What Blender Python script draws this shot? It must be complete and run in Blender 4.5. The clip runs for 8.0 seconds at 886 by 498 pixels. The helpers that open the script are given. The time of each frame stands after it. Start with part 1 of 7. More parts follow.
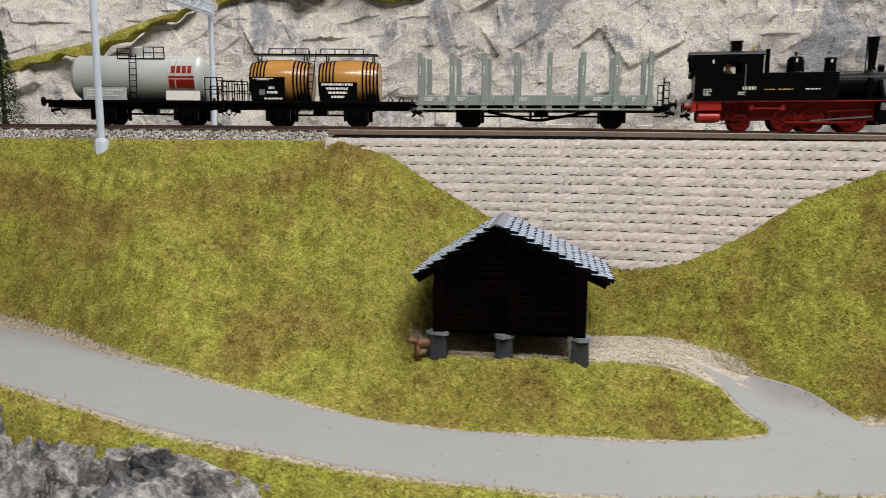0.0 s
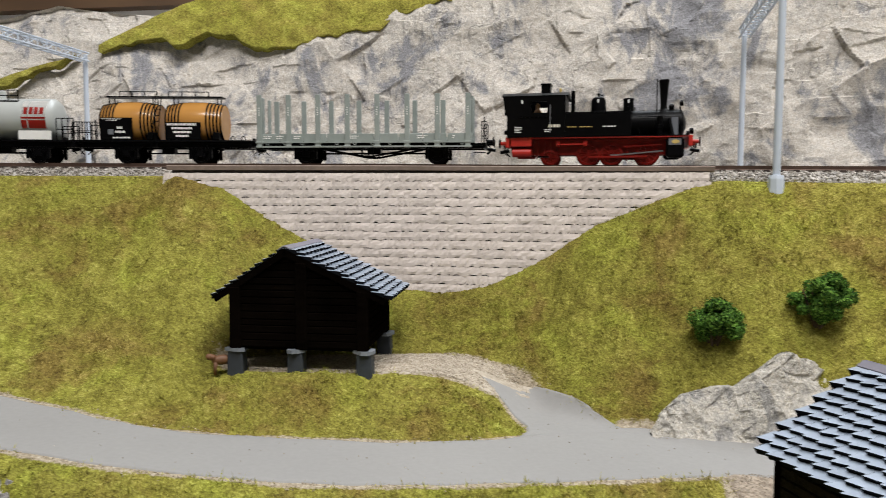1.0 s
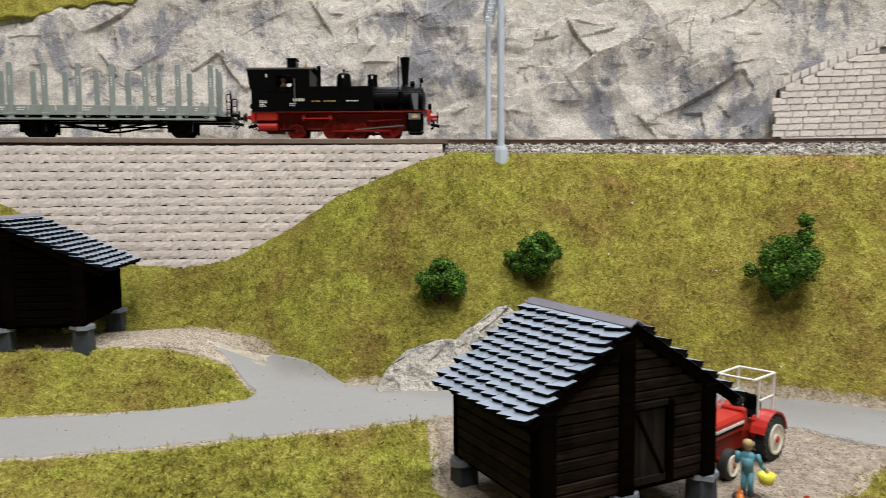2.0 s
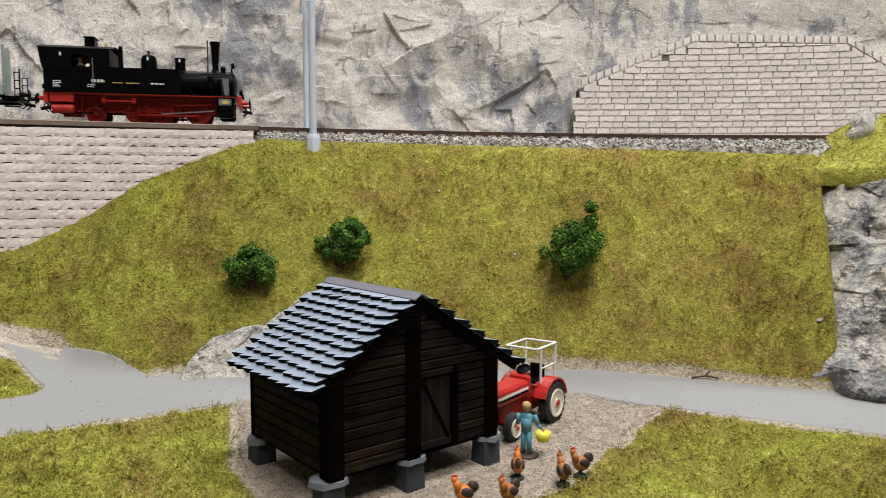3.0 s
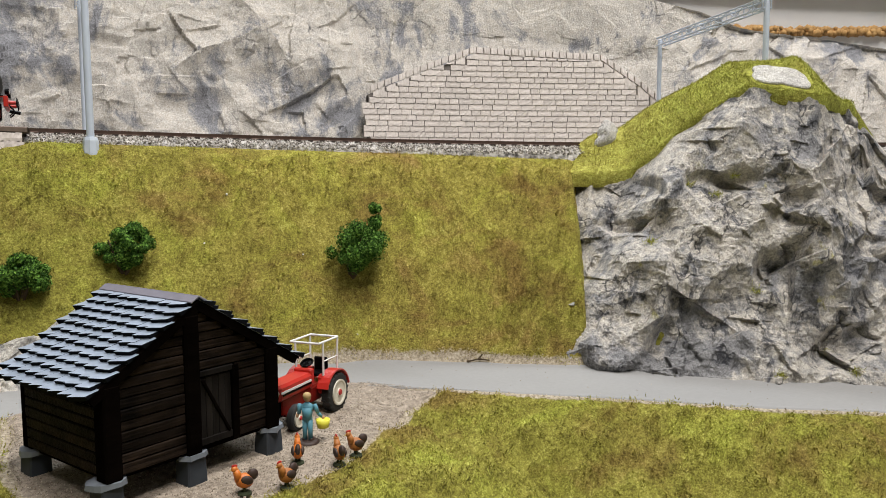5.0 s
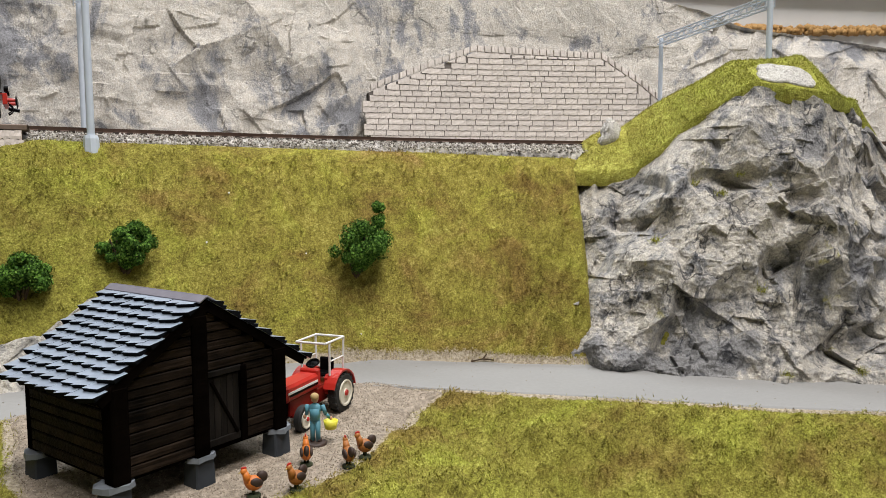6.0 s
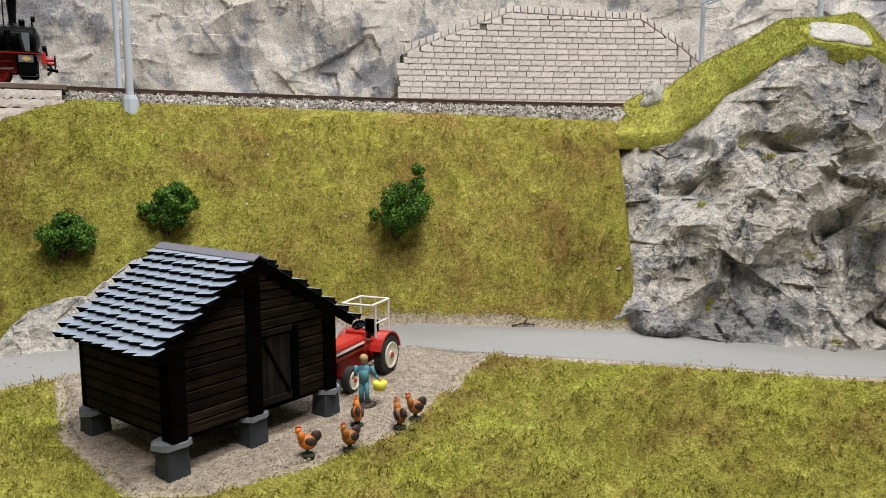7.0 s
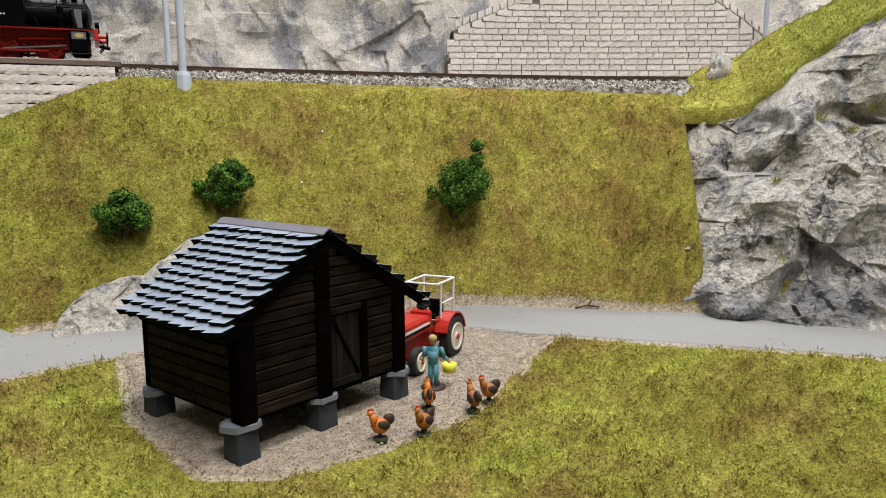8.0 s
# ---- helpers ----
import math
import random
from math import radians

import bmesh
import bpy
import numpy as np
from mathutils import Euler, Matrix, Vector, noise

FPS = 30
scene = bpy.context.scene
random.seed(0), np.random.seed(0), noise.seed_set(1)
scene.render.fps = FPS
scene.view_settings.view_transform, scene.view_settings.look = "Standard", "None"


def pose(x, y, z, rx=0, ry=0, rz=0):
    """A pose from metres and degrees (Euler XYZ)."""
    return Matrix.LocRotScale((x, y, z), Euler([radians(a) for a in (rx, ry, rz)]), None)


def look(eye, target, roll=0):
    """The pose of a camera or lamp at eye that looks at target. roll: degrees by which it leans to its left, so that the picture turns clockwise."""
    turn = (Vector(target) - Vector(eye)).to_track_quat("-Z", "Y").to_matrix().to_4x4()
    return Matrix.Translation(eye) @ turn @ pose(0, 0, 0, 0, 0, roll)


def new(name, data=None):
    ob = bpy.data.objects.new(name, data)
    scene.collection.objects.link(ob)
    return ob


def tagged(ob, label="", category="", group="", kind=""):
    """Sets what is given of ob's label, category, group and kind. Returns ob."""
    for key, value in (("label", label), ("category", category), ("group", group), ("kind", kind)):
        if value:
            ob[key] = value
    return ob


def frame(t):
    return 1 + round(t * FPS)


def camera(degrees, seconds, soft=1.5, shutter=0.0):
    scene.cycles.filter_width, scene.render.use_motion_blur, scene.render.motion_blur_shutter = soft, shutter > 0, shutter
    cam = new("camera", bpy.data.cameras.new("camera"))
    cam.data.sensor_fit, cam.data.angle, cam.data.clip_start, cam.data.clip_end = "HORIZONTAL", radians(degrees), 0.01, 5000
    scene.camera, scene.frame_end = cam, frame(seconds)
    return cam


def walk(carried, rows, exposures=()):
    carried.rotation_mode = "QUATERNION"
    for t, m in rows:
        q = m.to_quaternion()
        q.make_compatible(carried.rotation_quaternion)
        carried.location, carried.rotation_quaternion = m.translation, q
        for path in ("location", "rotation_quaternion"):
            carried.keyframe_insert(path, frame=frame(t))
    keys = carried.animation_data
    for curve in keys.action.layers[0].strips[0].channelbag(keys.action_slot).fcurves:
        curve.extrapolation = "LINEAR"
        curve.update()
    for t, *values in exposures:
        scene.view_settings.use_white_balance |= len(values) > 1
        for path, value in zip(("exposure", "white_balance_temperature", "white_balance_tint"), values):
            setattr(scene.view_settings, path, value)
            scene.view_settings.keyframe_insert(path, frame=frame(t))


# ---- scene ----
# Model railway in 1:87. Plan dimensions are written in centimetres; U turns them into metres.
U = 0.01
cam = camera(61.8, 8.0, soft=0.5, shutter=0.22)
PATH_CM, EYE_CM = 20.5, 11.0
ROWS = [
    (0.0, 0.0, 0.0, 0.0, 0.06, -8.48, -0.43),
    (0.5, 0.2406, -0.0925, -0.0295, 1.77, -6.92, 0.0),
    (1.0, 0.3726, -0.1299, -0.0473, -1.98, -4.41, -0.15),
    (1.5, 0.4818, -0.1516, -0.0825, -8.16, -4.7, 0.01),
    (2.0, 0.5562, -0.1927, -0.1128, -15.77, -4.59, 0.42),
    (3.5, 0.605, -0.2886, -0.1378, -32.64, -4.92, -0.15),
    (4.0, 0.6005, -0.3405, -0.1322, -36.98, -4.89, 0.26),
    (4.5, 0.5973, -0.3721, -0.1218, -41.75, -5.11, 0.21),
    (6.0, 0.5846, -0.3395, -0.1232, -43.23, -5.14, 0.18),
    (6.5, 0.5754, -0.3284, -0.1226, -42.72, -6.75, 0.09),
    (7.0, 0.5622, -0.2911, -0.1375, -41.62, -7.59, 0.02),
    (7.5, 0.5537, -0.2473, -0.1515, -40.33, -7.84, 0.11),
    (8.0, 0.5572, -0.2084, -0.1645, -38.94, -8.56, 0.48),
]
P = PATH_CM * U
walk(cam, [(t, pose(P * x, P * y, P * z + EYE_CM * U, 90 + pitch, roll, yaw)) for t, x, y, z, yaw, pitch, roll in ROWS], [(0.0, -0.15), (8.0, -0.13)])

# ---- light: the exhibition hall's ceiling lamps, and what its pale walls throw back ----
world = bpy.data.worlds.new("hall_air")
world.use_nodes = True
world.node_tree.nodes["Background"].inputs[0].default_value = (0.9, 0.95, 1.0, 1)
world.node_tree.nodes["Background"].inputs[1].default_value = 0.025
scene.world = world


def hall_lamp(name, at, target, size, power, color):
    data = bpy.data.lights.new(name, "AREA")
    data.shape, data.size, data.size_y, data.energy, data.color = "RECTANGLE", size[0] * U, size[1] * U, power, color
    ob = new(name, data)
    ob.matrix_world = look([c * U for c in at], [c * U for c in target])
    return ob


hall_lamp("ceiling_lamp", (72, 100, 140), (24, 22, 3), (130, 22), 17, (0.88, 0.94, 1.0))
hall_lamp("ceiling_lamp", (42, -12, 140), (26, 24, 5), (90, 12), 23.5, (1.0, 0.975, 0.95))
hall_lamp("ceiling_lamp", (0, -74, 140), (24, 26, 8), (70, 12), 15.5, (1.0, 0.965, 0.94))

# ---- materials ----


def material(name):
    m = bpy.data.materials.new(name)
    m.use_nodes = True
    return m, m.node_tree.nodes, m.node_tree.links, m.node_tree.nodes["Principled BSDF"]


def ramp(nodes, links, source, stops):
    r = nodes.new("ShaderNodeValToRGB")
    e = r.color_ramp.elements
    while len(e) < len(stops):
        e.new(0.5)
    for slot, (at, c) in zip(e, stops):
        slot.position, slot.color = at, (*c, 1) if len(c) == 3 else c
    links.new(source, r.inputs[0])
    return r.outputs[0]


def noise_tex(nodes, links, scale, detail=4, rough=0.55, coords="Object", distortion=0.0, stretch=None):
    n = nodes.new("ShaderNodeTexNoise")
    n.inputs["Scale"].default_value, n.inputs["Detail"].default_value = scale, detail
    n.inputs["Roughness"].default_value, n.inputs["Distortion"].default_value = rough, distortion
    c = nodes.new("ShaderNodeTexCoord").outputs[coords]
    if stretch:
        mp = nodes.new("ShaderNodeMapping")
        mp.inputs["Scale"].default_value = stretch
        links.new(c, mp.inputs["Vector"])
        c = mp.outputs[0]
    links.new(c, n.inputs["Vector"])
    return n.outputs["Fac"]


def mix(nodes, links, fac, a, b, mode="MIX"):
    m = nodes.new("ShaderNodeMix")
    m.data_type, m.blend_type = "RGBA", mode
    for value, slot in ((fac, m.inputs[0]), (a, m.inputs[6]), (b, m.inputs[7])):
        if isinstance(value, (int, float)):
            slot.default_value = value
        elif isinstance(value, tuple):
            slot.default_value = (*value, 1)
        else:
            links.new(value, slot)
    return m.outputs[2]


def bump(nodes, links, bsdf, height, strength=0.4, distance=0.0005):
    b = nodes.new("ShaderNodeBump")
    b.inputs["Strength"].default_value, b.inputs["Distance"].default_value = strength, distance
    links.new(height, b.inputs["Height"])
    links.new(b.outputs[0], bsdf.inputs["Normal"])


def speckled(name, dark, light, scale=300, rough=0.6, metal=0.0, relief=0.2, big=40, spread=0.25, coords="Object", stretch=None, per_piece=0.0, spec=0.5):
    """Painted or cast surfaces: two colours mixed at two scales, with fine relief."""
    m, n, l, b = material(name)
    fine = noise_tex(n, l, scale, 5, 0.6, coords, stretch=stretch)
    wide = noise_tex(n, l, big, 3, 0.5, coords)
    half = mix(n, l, 0.5, fine, wide)
    c = ramp(n, l, half, [(0.5 - spread, dark), (0.5 + spread, light)])
    if per_piece:
        info = n.new("ShaderNodeObjectInfo")
        tone = ramp(n, l, info.outputs["Random"], [(0, (1 - per_piece,) * 3), (1, (1 + per_piece * 0.5,) * 3)])
        c = mix(n, l, 1.0, c, tone, "MULTIPLY")
    l.new(c, b.inputs["Base Color"])
    b.inputs["Roughness"].default_value, b.inputs["Metallic"].default_value = rough, metal
    b.inputs["Specular IOR Level"].default_value = spec
    bump(n, l, b, fine, relief)
    return m


def rock_paint(name, pale, grey, dark, scale=1.0, washes=0.5, stain=0.37, tide=0.53, lichen=0.0, cracks=28, crack_shade=0.75):
    """Sanded plaster in pale and grey washes that run downhill, with dark stains and coarse grit."""
    m, n, l, b = material(name)
    wide = noise_tex(n, l, 13 * scale, 9, 0.68, distortion=1.1, stretch=(1.2, 1.0, 0.9))
    streak = noise_tex(n, l, 42 * scale, 8, 0.7, distortion=0.8, stretch=(1.5, 1.0, 0.7))
    mid = noise_tex(n, l, 150 * scale, 5, 0.65)
    fine = noise_tex(n, l, 950, 5, 0.75)
    # cracks that wander and break off, the shade inside them painted dark
    bent = n.new("ShaderNodeMix")
    bent.data_type, bent.blend_type = "RGBA", "LINEAR_LIGHT"
    bent.inputs[0].default_value = 0.035
    place = n.new("ShaderNodeTexCoord").outputs["Object"]
    warp = n.new("ShaderNodeTexNoise")
    warp.inputs["Scale"].default_value, warp.inputs["Detail"].default_value = 55, 5
    l.new(place, warp.inputs["Vector"])
    l.new(place, bent.inputs[6])
    l.new(warp.outputs["Color"], bent.inputs[7])
    cell = n.new("ShaderNodeTexVoronoi")
    cell.feature = "DISTANCE_TO_EDGE"
    cell.inputs["Scale"].default_value = cracks
    l.new(bent.outputs[2], cell.inputs["Vector"])
    here = ramp(n, l, noise_tex(n, l, 26 * scale, 4, 0.6), [(0.5, (0, 0, 0)), (0.58, (1, 1, 1))])
    crack = mix(n, l, 1.0, ramp(n, l, cell.outputs["Distance"], [(0.012, (1, 1, 1)), (0.045, (0, 0, 0))]), here, "MULTIPLY")
    c = ramp(n, l, mix(n, l, 0.38, wide, streak), [(tide - 0.045, grey), (tide + 0.015, pale), (0.75, pale)])
    c = mix(n, l, ramp(n, l, mid, [(0.42, (washes,) * 3), (0.56, (0, 0, 0))]), c, grey)
    c = mix(n, l, ramp(n, l, streak, [(stain - 0.09, (0.85, 0.85, 0.85)), (stain, (0, 0, 0))]), c, dark)
    c = mix(n, l, mix(n, l, 1.0, crack, (crack_shade, crack_shade, crack_shade), "MULTIPLY"), c, dark)
    if lichen:
        spots = noise_tex(n, l, 60, 5, 0.6, distortion=0.4)
        c = mix(n, l, ramp(n, l, spots, [(0.66, (0, 0, 0)), (0.72, (lichen,) * 3)]), c, (0.34, 0.31, 0.07))
        rust = noise_tex(n, l, 37, 5, 0.7, distortion=1.5)
        c = mix(n, l, ramp(n, l, rust, [(0.66, (0, 0, 0)), (0.74, (lichen * 0.8,) * 3)]), c, (0.3, 0.2, 0.09))
    c = mix(n, l, 0.6, c, ramp(n, l, fine, [(0.3, (0.12, 0.12, 0.12)), (0.7, (0.95, 0.95, 0.95))]), "OVERLAY")
    l.new(c, b.inputs["Base Color"])
    b.inputs["Roughness"].default_value = 0.9
    b.inputs["Specular IOR Level"].default_value = 0.2
    coarse = n.new("ShaderNodeBump")
    coarse.inputs["Strength"].default_value, coarse.inputs["Distance"].default_value = 0.8, 0.0016
    l.new(mix(n, l, crack, noise_tex(n, l, 95 * scale, 6, 0.7, distortion=0.5), (0, 0, 0)), coarse.inputs["Height"])
    grit = n.new("ShaderNodeBump")
    grit.inputs["Strength"].default_value, grit.inputs["Distance"].default_value = 1.0, 0.0016
    l.new(mix(n, l, 0.6, mid, fine), grit.inputs["Height"])
    l.new(coarse.outputs[0], grit.inputs["Normal"])
    l.new(grit.outputs[0], b.inputs["Normal"])
    return m


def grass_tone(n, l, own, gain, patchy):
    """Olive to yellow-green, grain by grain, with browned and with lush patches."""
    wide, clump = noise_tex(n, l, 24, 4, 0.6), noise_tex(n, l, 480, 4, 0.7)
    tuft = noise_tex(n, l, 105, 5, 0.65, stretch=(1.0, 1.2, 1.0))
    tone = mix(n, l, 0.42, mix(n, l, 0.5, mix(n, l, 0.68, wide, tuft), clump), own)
    # the ramp's dark end also puts shade between tufts and fibres into colour
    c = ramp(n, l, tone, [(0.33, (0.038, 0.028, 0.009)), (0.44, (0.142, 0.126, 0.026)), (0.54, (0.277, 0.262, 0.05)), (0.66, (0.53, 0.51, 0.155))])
    lush = noise_tex(n, l, 30, 4, 0.6, distortion=0.8)
    c = mix(n, l, ramp(n, l, lush, [(0.5, (0, 0, 0)), (0.64, (0.7 * patchy,) * 3)]), c, mix(n, l, 1.0, c, (1.12, 1.27, 1.0), "MULTIPLY"))
    dry = noise_tex(n, l, 25, 5, 0.65, stretch=(1.0, 0.8, 1.3), distortion=0.5)
    c = mix(n, l, ramp(n, l, dry, [(0.49, (0, 0, 0)), (0.63, (0.9 * patchy,) * 3)]), c, mix(n, l, 1.0, c, (0.84, 0.66, 0.9), "MULTIPLY"))
    # the long bank towards the crag is drier; missing light is added as paler colour
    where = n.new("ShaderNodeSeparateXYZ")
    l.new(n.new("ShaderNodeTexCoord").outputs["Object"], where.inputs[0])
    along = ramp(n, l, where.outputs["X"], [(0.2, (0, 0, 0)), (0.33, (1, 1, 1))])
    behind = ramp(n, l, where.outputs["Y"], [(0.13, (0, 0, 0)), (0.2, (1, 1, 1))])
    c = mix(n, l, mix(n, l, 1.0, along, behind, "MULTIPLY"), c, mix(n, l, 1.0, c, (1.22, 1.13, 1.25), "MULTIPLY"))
    return mix(n, l, 1.0, c, (gain * (0.92 if patchy < 0.5 else 1.0), gain, gain), "MULTIPLY")


def turf_paint(name, zones=True, gain=1.0, patchy=1.0):
    m, n, l, b = material(name)
    mid, fine = noise_tex(n, l, 480, 4, 0.7), noise_tex(n, l, 1300, 3, 0.7)
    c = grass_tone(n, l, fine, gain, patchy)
    if zones:
        a = n.new("ShaderNodeAttribute")
        a.attribute_name = "sand"
        ragged = n.new("ShaderNodeMath")
        ragged.operation = "ADD"
        l.new(a.outputs["Fac"], ragged.inputs[0])
        l.new(ramp(n, l, mix(n, l, 0.5, fine, mid), [(0.3, (0, 0, 0)), (0.7, (0.6, 0.6, 0.6))]), ragged.inputs[1])
        sand = ramp(n, l, noise_tex(n, l, 700, 4, 0.7), [(0.3, (0.14, 0.11, 0.075)), (0.5, (0.36, 0.305, 0.225)), (0.7, (0.52, 0.465, 0.375))])
        c = mix(n, l, ramp(n, l, ragged.outputs[0], [(0.72, (0, 0, 0)), (0.9, (1, 1, 1))]), c, sand)
    l.new(c, b.inputs["Base Color"])
    b.inputs["Roughness"].default_value = 0.95
    b.inputs["Specular IOR Level"].default_value = 0.1
    bump(n, l, b, mix(n, l, 0.5, mid, fine), 0.9, 0.0014)
    return m


TURF = turf_paint("static_grass_turf")
ROCK_BACK = rock_paint("painted_plaster_rock", (0.63, 0.585, 0.525), (0.27, 0.272, 0.29), (0.1, 0.103, 0.115), 1.0, 0.25, 0.37, 0.475, cracks=19, crack_shade=0.25)
ROCK_LEDGE = rock_paint("pale_ledge_rock", (0.64, 0.6, 0.53), (0.36, 0.35, 0.335), (0.07, 0.07, 0.075), 2.4, 0.5, 0.37, 0.47, cracks=40, crack_shade=0.4)
ROCK_CRAG = rock_paint("grey_plaster_rock", (0.56, 0.52, 0.46), (0.26, 0.257, 0.26), (0.06, 0.062, 0.072), 1.6, 0.55, 0.455, 0.5, 0.7, 36)
ROCK_LOW = rock_paint("dark_plaster_rock", (0.46, 0.44, 0.42), (0.12, 0.118, 0.12), (0.025, 0.025, 0.028), 2.2, 0.7, 0.42, 0.49)
STONE = speckled("rough_hewn_limestone", (0.4, 0.345, 0.31), (0.66, 0.6, 0.56), 500, 0.85, 0, 0.35, 60, 0.25, per_piece=0.12)
STONE_PALE = speckled("pale_squared_limestone", (0.5, 0.44, 0.4), (0.74, 0.69, 0.65), 500, 0.85, 0, 0.25, 60, 0.25, per_piece=0.12)
JOINT = speckled("grey_mortar_joint", (0.05, 0.042, 0.038), (0.12, 0.1, 0.09), 600, 0.95)
JOINT_PALE = speckled("pale_grey_mortar", (0.13, 0.115, 0.105), (0.24, 0.215, 0.2), 600, 0.95)
COPING = speckled("weathered_coping_concrete", (0.14, 0.1, 0.08), (0.28, 0.22, 0.185), 300, 0.85)
ASPHALT = speckled("pale_grey_road_paint", (0.225, 0.222, 0.217), (0.285, 0.282, 0.275), 500, 0.8, 0, 0.1, 18, 0.3)
GRAVEL = speckled("beige_gravel", (0.13, 0.105, 0.08), (0.44, 0.37, 0.295), 700, 0.95, 0, 0.9, 260, 0.18)
SAND = speckled("pale_sand", (0.25, 0.21, 0.16), (0.56, 0.5, 0.41), 700, 0.95, 0, 0.7, 260, 0.2)
SAND_STONE_TONES = [(0, (0.28, 0.235, 0.18)), (0.5, (0.42, 0.365, 0.29)), (1, (0.6, 0.54, 0.45))]
BALLAST = speckled("grey_track_ballast", (0.06, 0.055, 0.05), (0.6, 0.57, 0.53), 420, 0.95, 0, 1.0, 300, 0.13)
HALLPAINT = speckled("pale_hall_paint", (0.44, 0.43, 0.42), (0.52, 0.51, 0.5), 60, 0.85, 0, 0.05, 8)
WALLPAINT = speckled("white_wall_paint", (0.74, 0.74, 0.74), (0.82, 0.82, 0.81), 60, 0.8, 0, 0.05, 8)
FLOORING = speckled("grey_hall_floor", (0.2, 0.19, 0.18), (0.28, 0.27, 0.26), 40, 0.6, 0, 0.05, 8)
WOODBEAM = speckled("varnished_brown_beam", (0.05, 0.026, 0.012), (0.12, 0.066, 0.03), 80, 0.5, 0, 0.1, 20, stretch=(0.1, 1, 1))
BLACKWOOD = speckled("black_stained_wood", (0.0008, 0.0006, 0.0005), (0.0045, 0.0032, 0.0025), 260, 0.75, 0, 0.6, 60, 0.2, stretch=(0.15, 1, 1), spec=0.0)
SLATE = speckled("blue_grey_slate", (0.2, 0.245, 0.315), (0.31, 0.37, 0.46), 300, 0.33, 0, 0.12, 50, 0.25, per_piece=0.12, spec=0.8)
FOOTING = speckled("dark_cast_stone", (0.014, 0.018, 0.024), (0.04, 0.048, 0.06), 200, 0.75)
MASTPAINT = speckled("pale_blue_grey_mast_paint", (0.47, 0.53, 0.62), (0.57, 0.63, 0.72), 200, 0.45, 0, 0.05)

TURF_PLAIN = turf_paint("static_grass_crown", False, 1.4, 0.3)
TURF_LEDGE = turf_paint("faded_ledge_grass", False, 1.25, 0.6)
ROCK_WHITE = rock_paint("whitish_plaster_rock", (0.62, 0.6, 0.55), (0.5, 0.48, 0.45), (0.36, 0.34, 0.32), 2.0)
RAIL = speckled("brown_rail_steel", (0.06, 0.035, 0.025), (0.13, 0.08, 0.06), 300, 0.5, 0.4)
SLEEPER = speckled("dark_brown_sleeper", (0.03, 0.022, 0.018), (0.07, 0.05, 0.04), 300, 0.85)


def scattered(name, stops, rough=0.95):
    """Joined small pieces, each with a tone of its own."""
    m, n, l, b = material(name)
    g = n.new("ShaderNodeNewGeometry")
    l.new(ramp(n, l, g.outputs["Random Per Island"], stops), b.inputs["Base Color"])
    b.inputs["Roughness"].default_value = rough
    b.inputs["Specular IOR Level"].default_value = 0.2
    return m


BALLAST_STONE = scattered("ballast_chips", [(0, (0.07, 0.06, 0.05)), (0.3, (0.2, 0.18, 0.155)), (0.7, (0.39, 0.36, 0.32)), (1, (0.62, 0.59, 0.54))])
GRAVEL_STONE = scattered("gravel_chips", [(0, (0.17, 0.135, 0.1)), (0.4, (0.3, 0.25, 0.195)), (0.8, (0.41, 0.35, 0.28)), (1, (0.52, 0.46, 0.385))])

FOAM = speckled("ochre_foam", (0.36, 0.19, 0.06), (0.58, 0.36, 0.14), 200, 0.8, 0, 0.8, 60)

# near-black slate sides: the shadow line under each course put into colour
SLATE_EDGE_SHADE = speckled("shaded_slate_edge", (0.003, 0.0035, 0.005), (0.008, 0.009, 0.011), 300, 0.8, spec=0.02)

# ---- building helpers ----


def part(name, bm, mat, parent=None, label="", smooth=False):
    """Links a bmesh, drawn in centimetres, as one mesh object under a thing or a part."""
    me = bpy.data.meshes.new(name)
    bm.to_mesh(me)
    bm.free()
    me.transform(Matrix.Scale(U, 4))
    if smooth:
        me.shade_smooth()
    me.materials.append(mat)
    ob = new(name, me)
    ob.parent = parent
    if label:
        ob["label"] = label
    return ob


def thing(name, at, turn=0.0, label="", category="", group="", kind=""):
    ob = new(name)
    ob.empty_display_size = 0.005
    ob.matrix_world = pose(at[0] * U, at[1] * U, at[2] * U, 0, 0, turn)
    return tagged(ob, label, category, group, kind)


def sheet(name, points, faces, mat, parent=None, label="", smooth=True):
    """A mesh from computed arrays of points in centimetres."""
    me = bpy.data.meshes.new(name)
    me.from_pydata((np.asarray(points, float) * U).tolist(), [], faces)
    if smooth:
        me.shade_smooth()
    me.materials.append(mat)
    ob = new(name, me)
    ob.parent = parent
    if label:
        ob["label"] = label
    return ob


def grid_faces(nu, nv, flip=False):
    i = np.arange((nu - 1) * (nv - 1))
    a = i // (nv - 1) * nv + i % (nv - 1)
    f = np.stack([a, a + nv, a + nv + 1, a + 1], 1)
    return (f[:, ::-1] if flip else f).tolist()


def box(bm, lo, hi, bevel=0.0, m=None):
    """A box from corner to corner, with rounded edges where bevel is given."""
    verts = bmesh.ops.create_cube(bm, size=1)["verts"]
    for v in verts:
        v.co = Vector([l + (c + 0.5) * (h - l) for c, l, h in zip(v.co, lo, hi)])
    if bevel:
        edges = {e for v in verts for e in v.link_edges}
        verts = list({v for f in bmesh.ops.bevel(bm, geom=list(edges), offset=bevel, segments=1, affect="EDGES", profile=0.5)["faces"] for v in f.verts} | {v for v in verts if v.is_valid})
    if m is not None:
        bmesh.ops.transform(bm, matrix=m, verts=verts)
    return verts


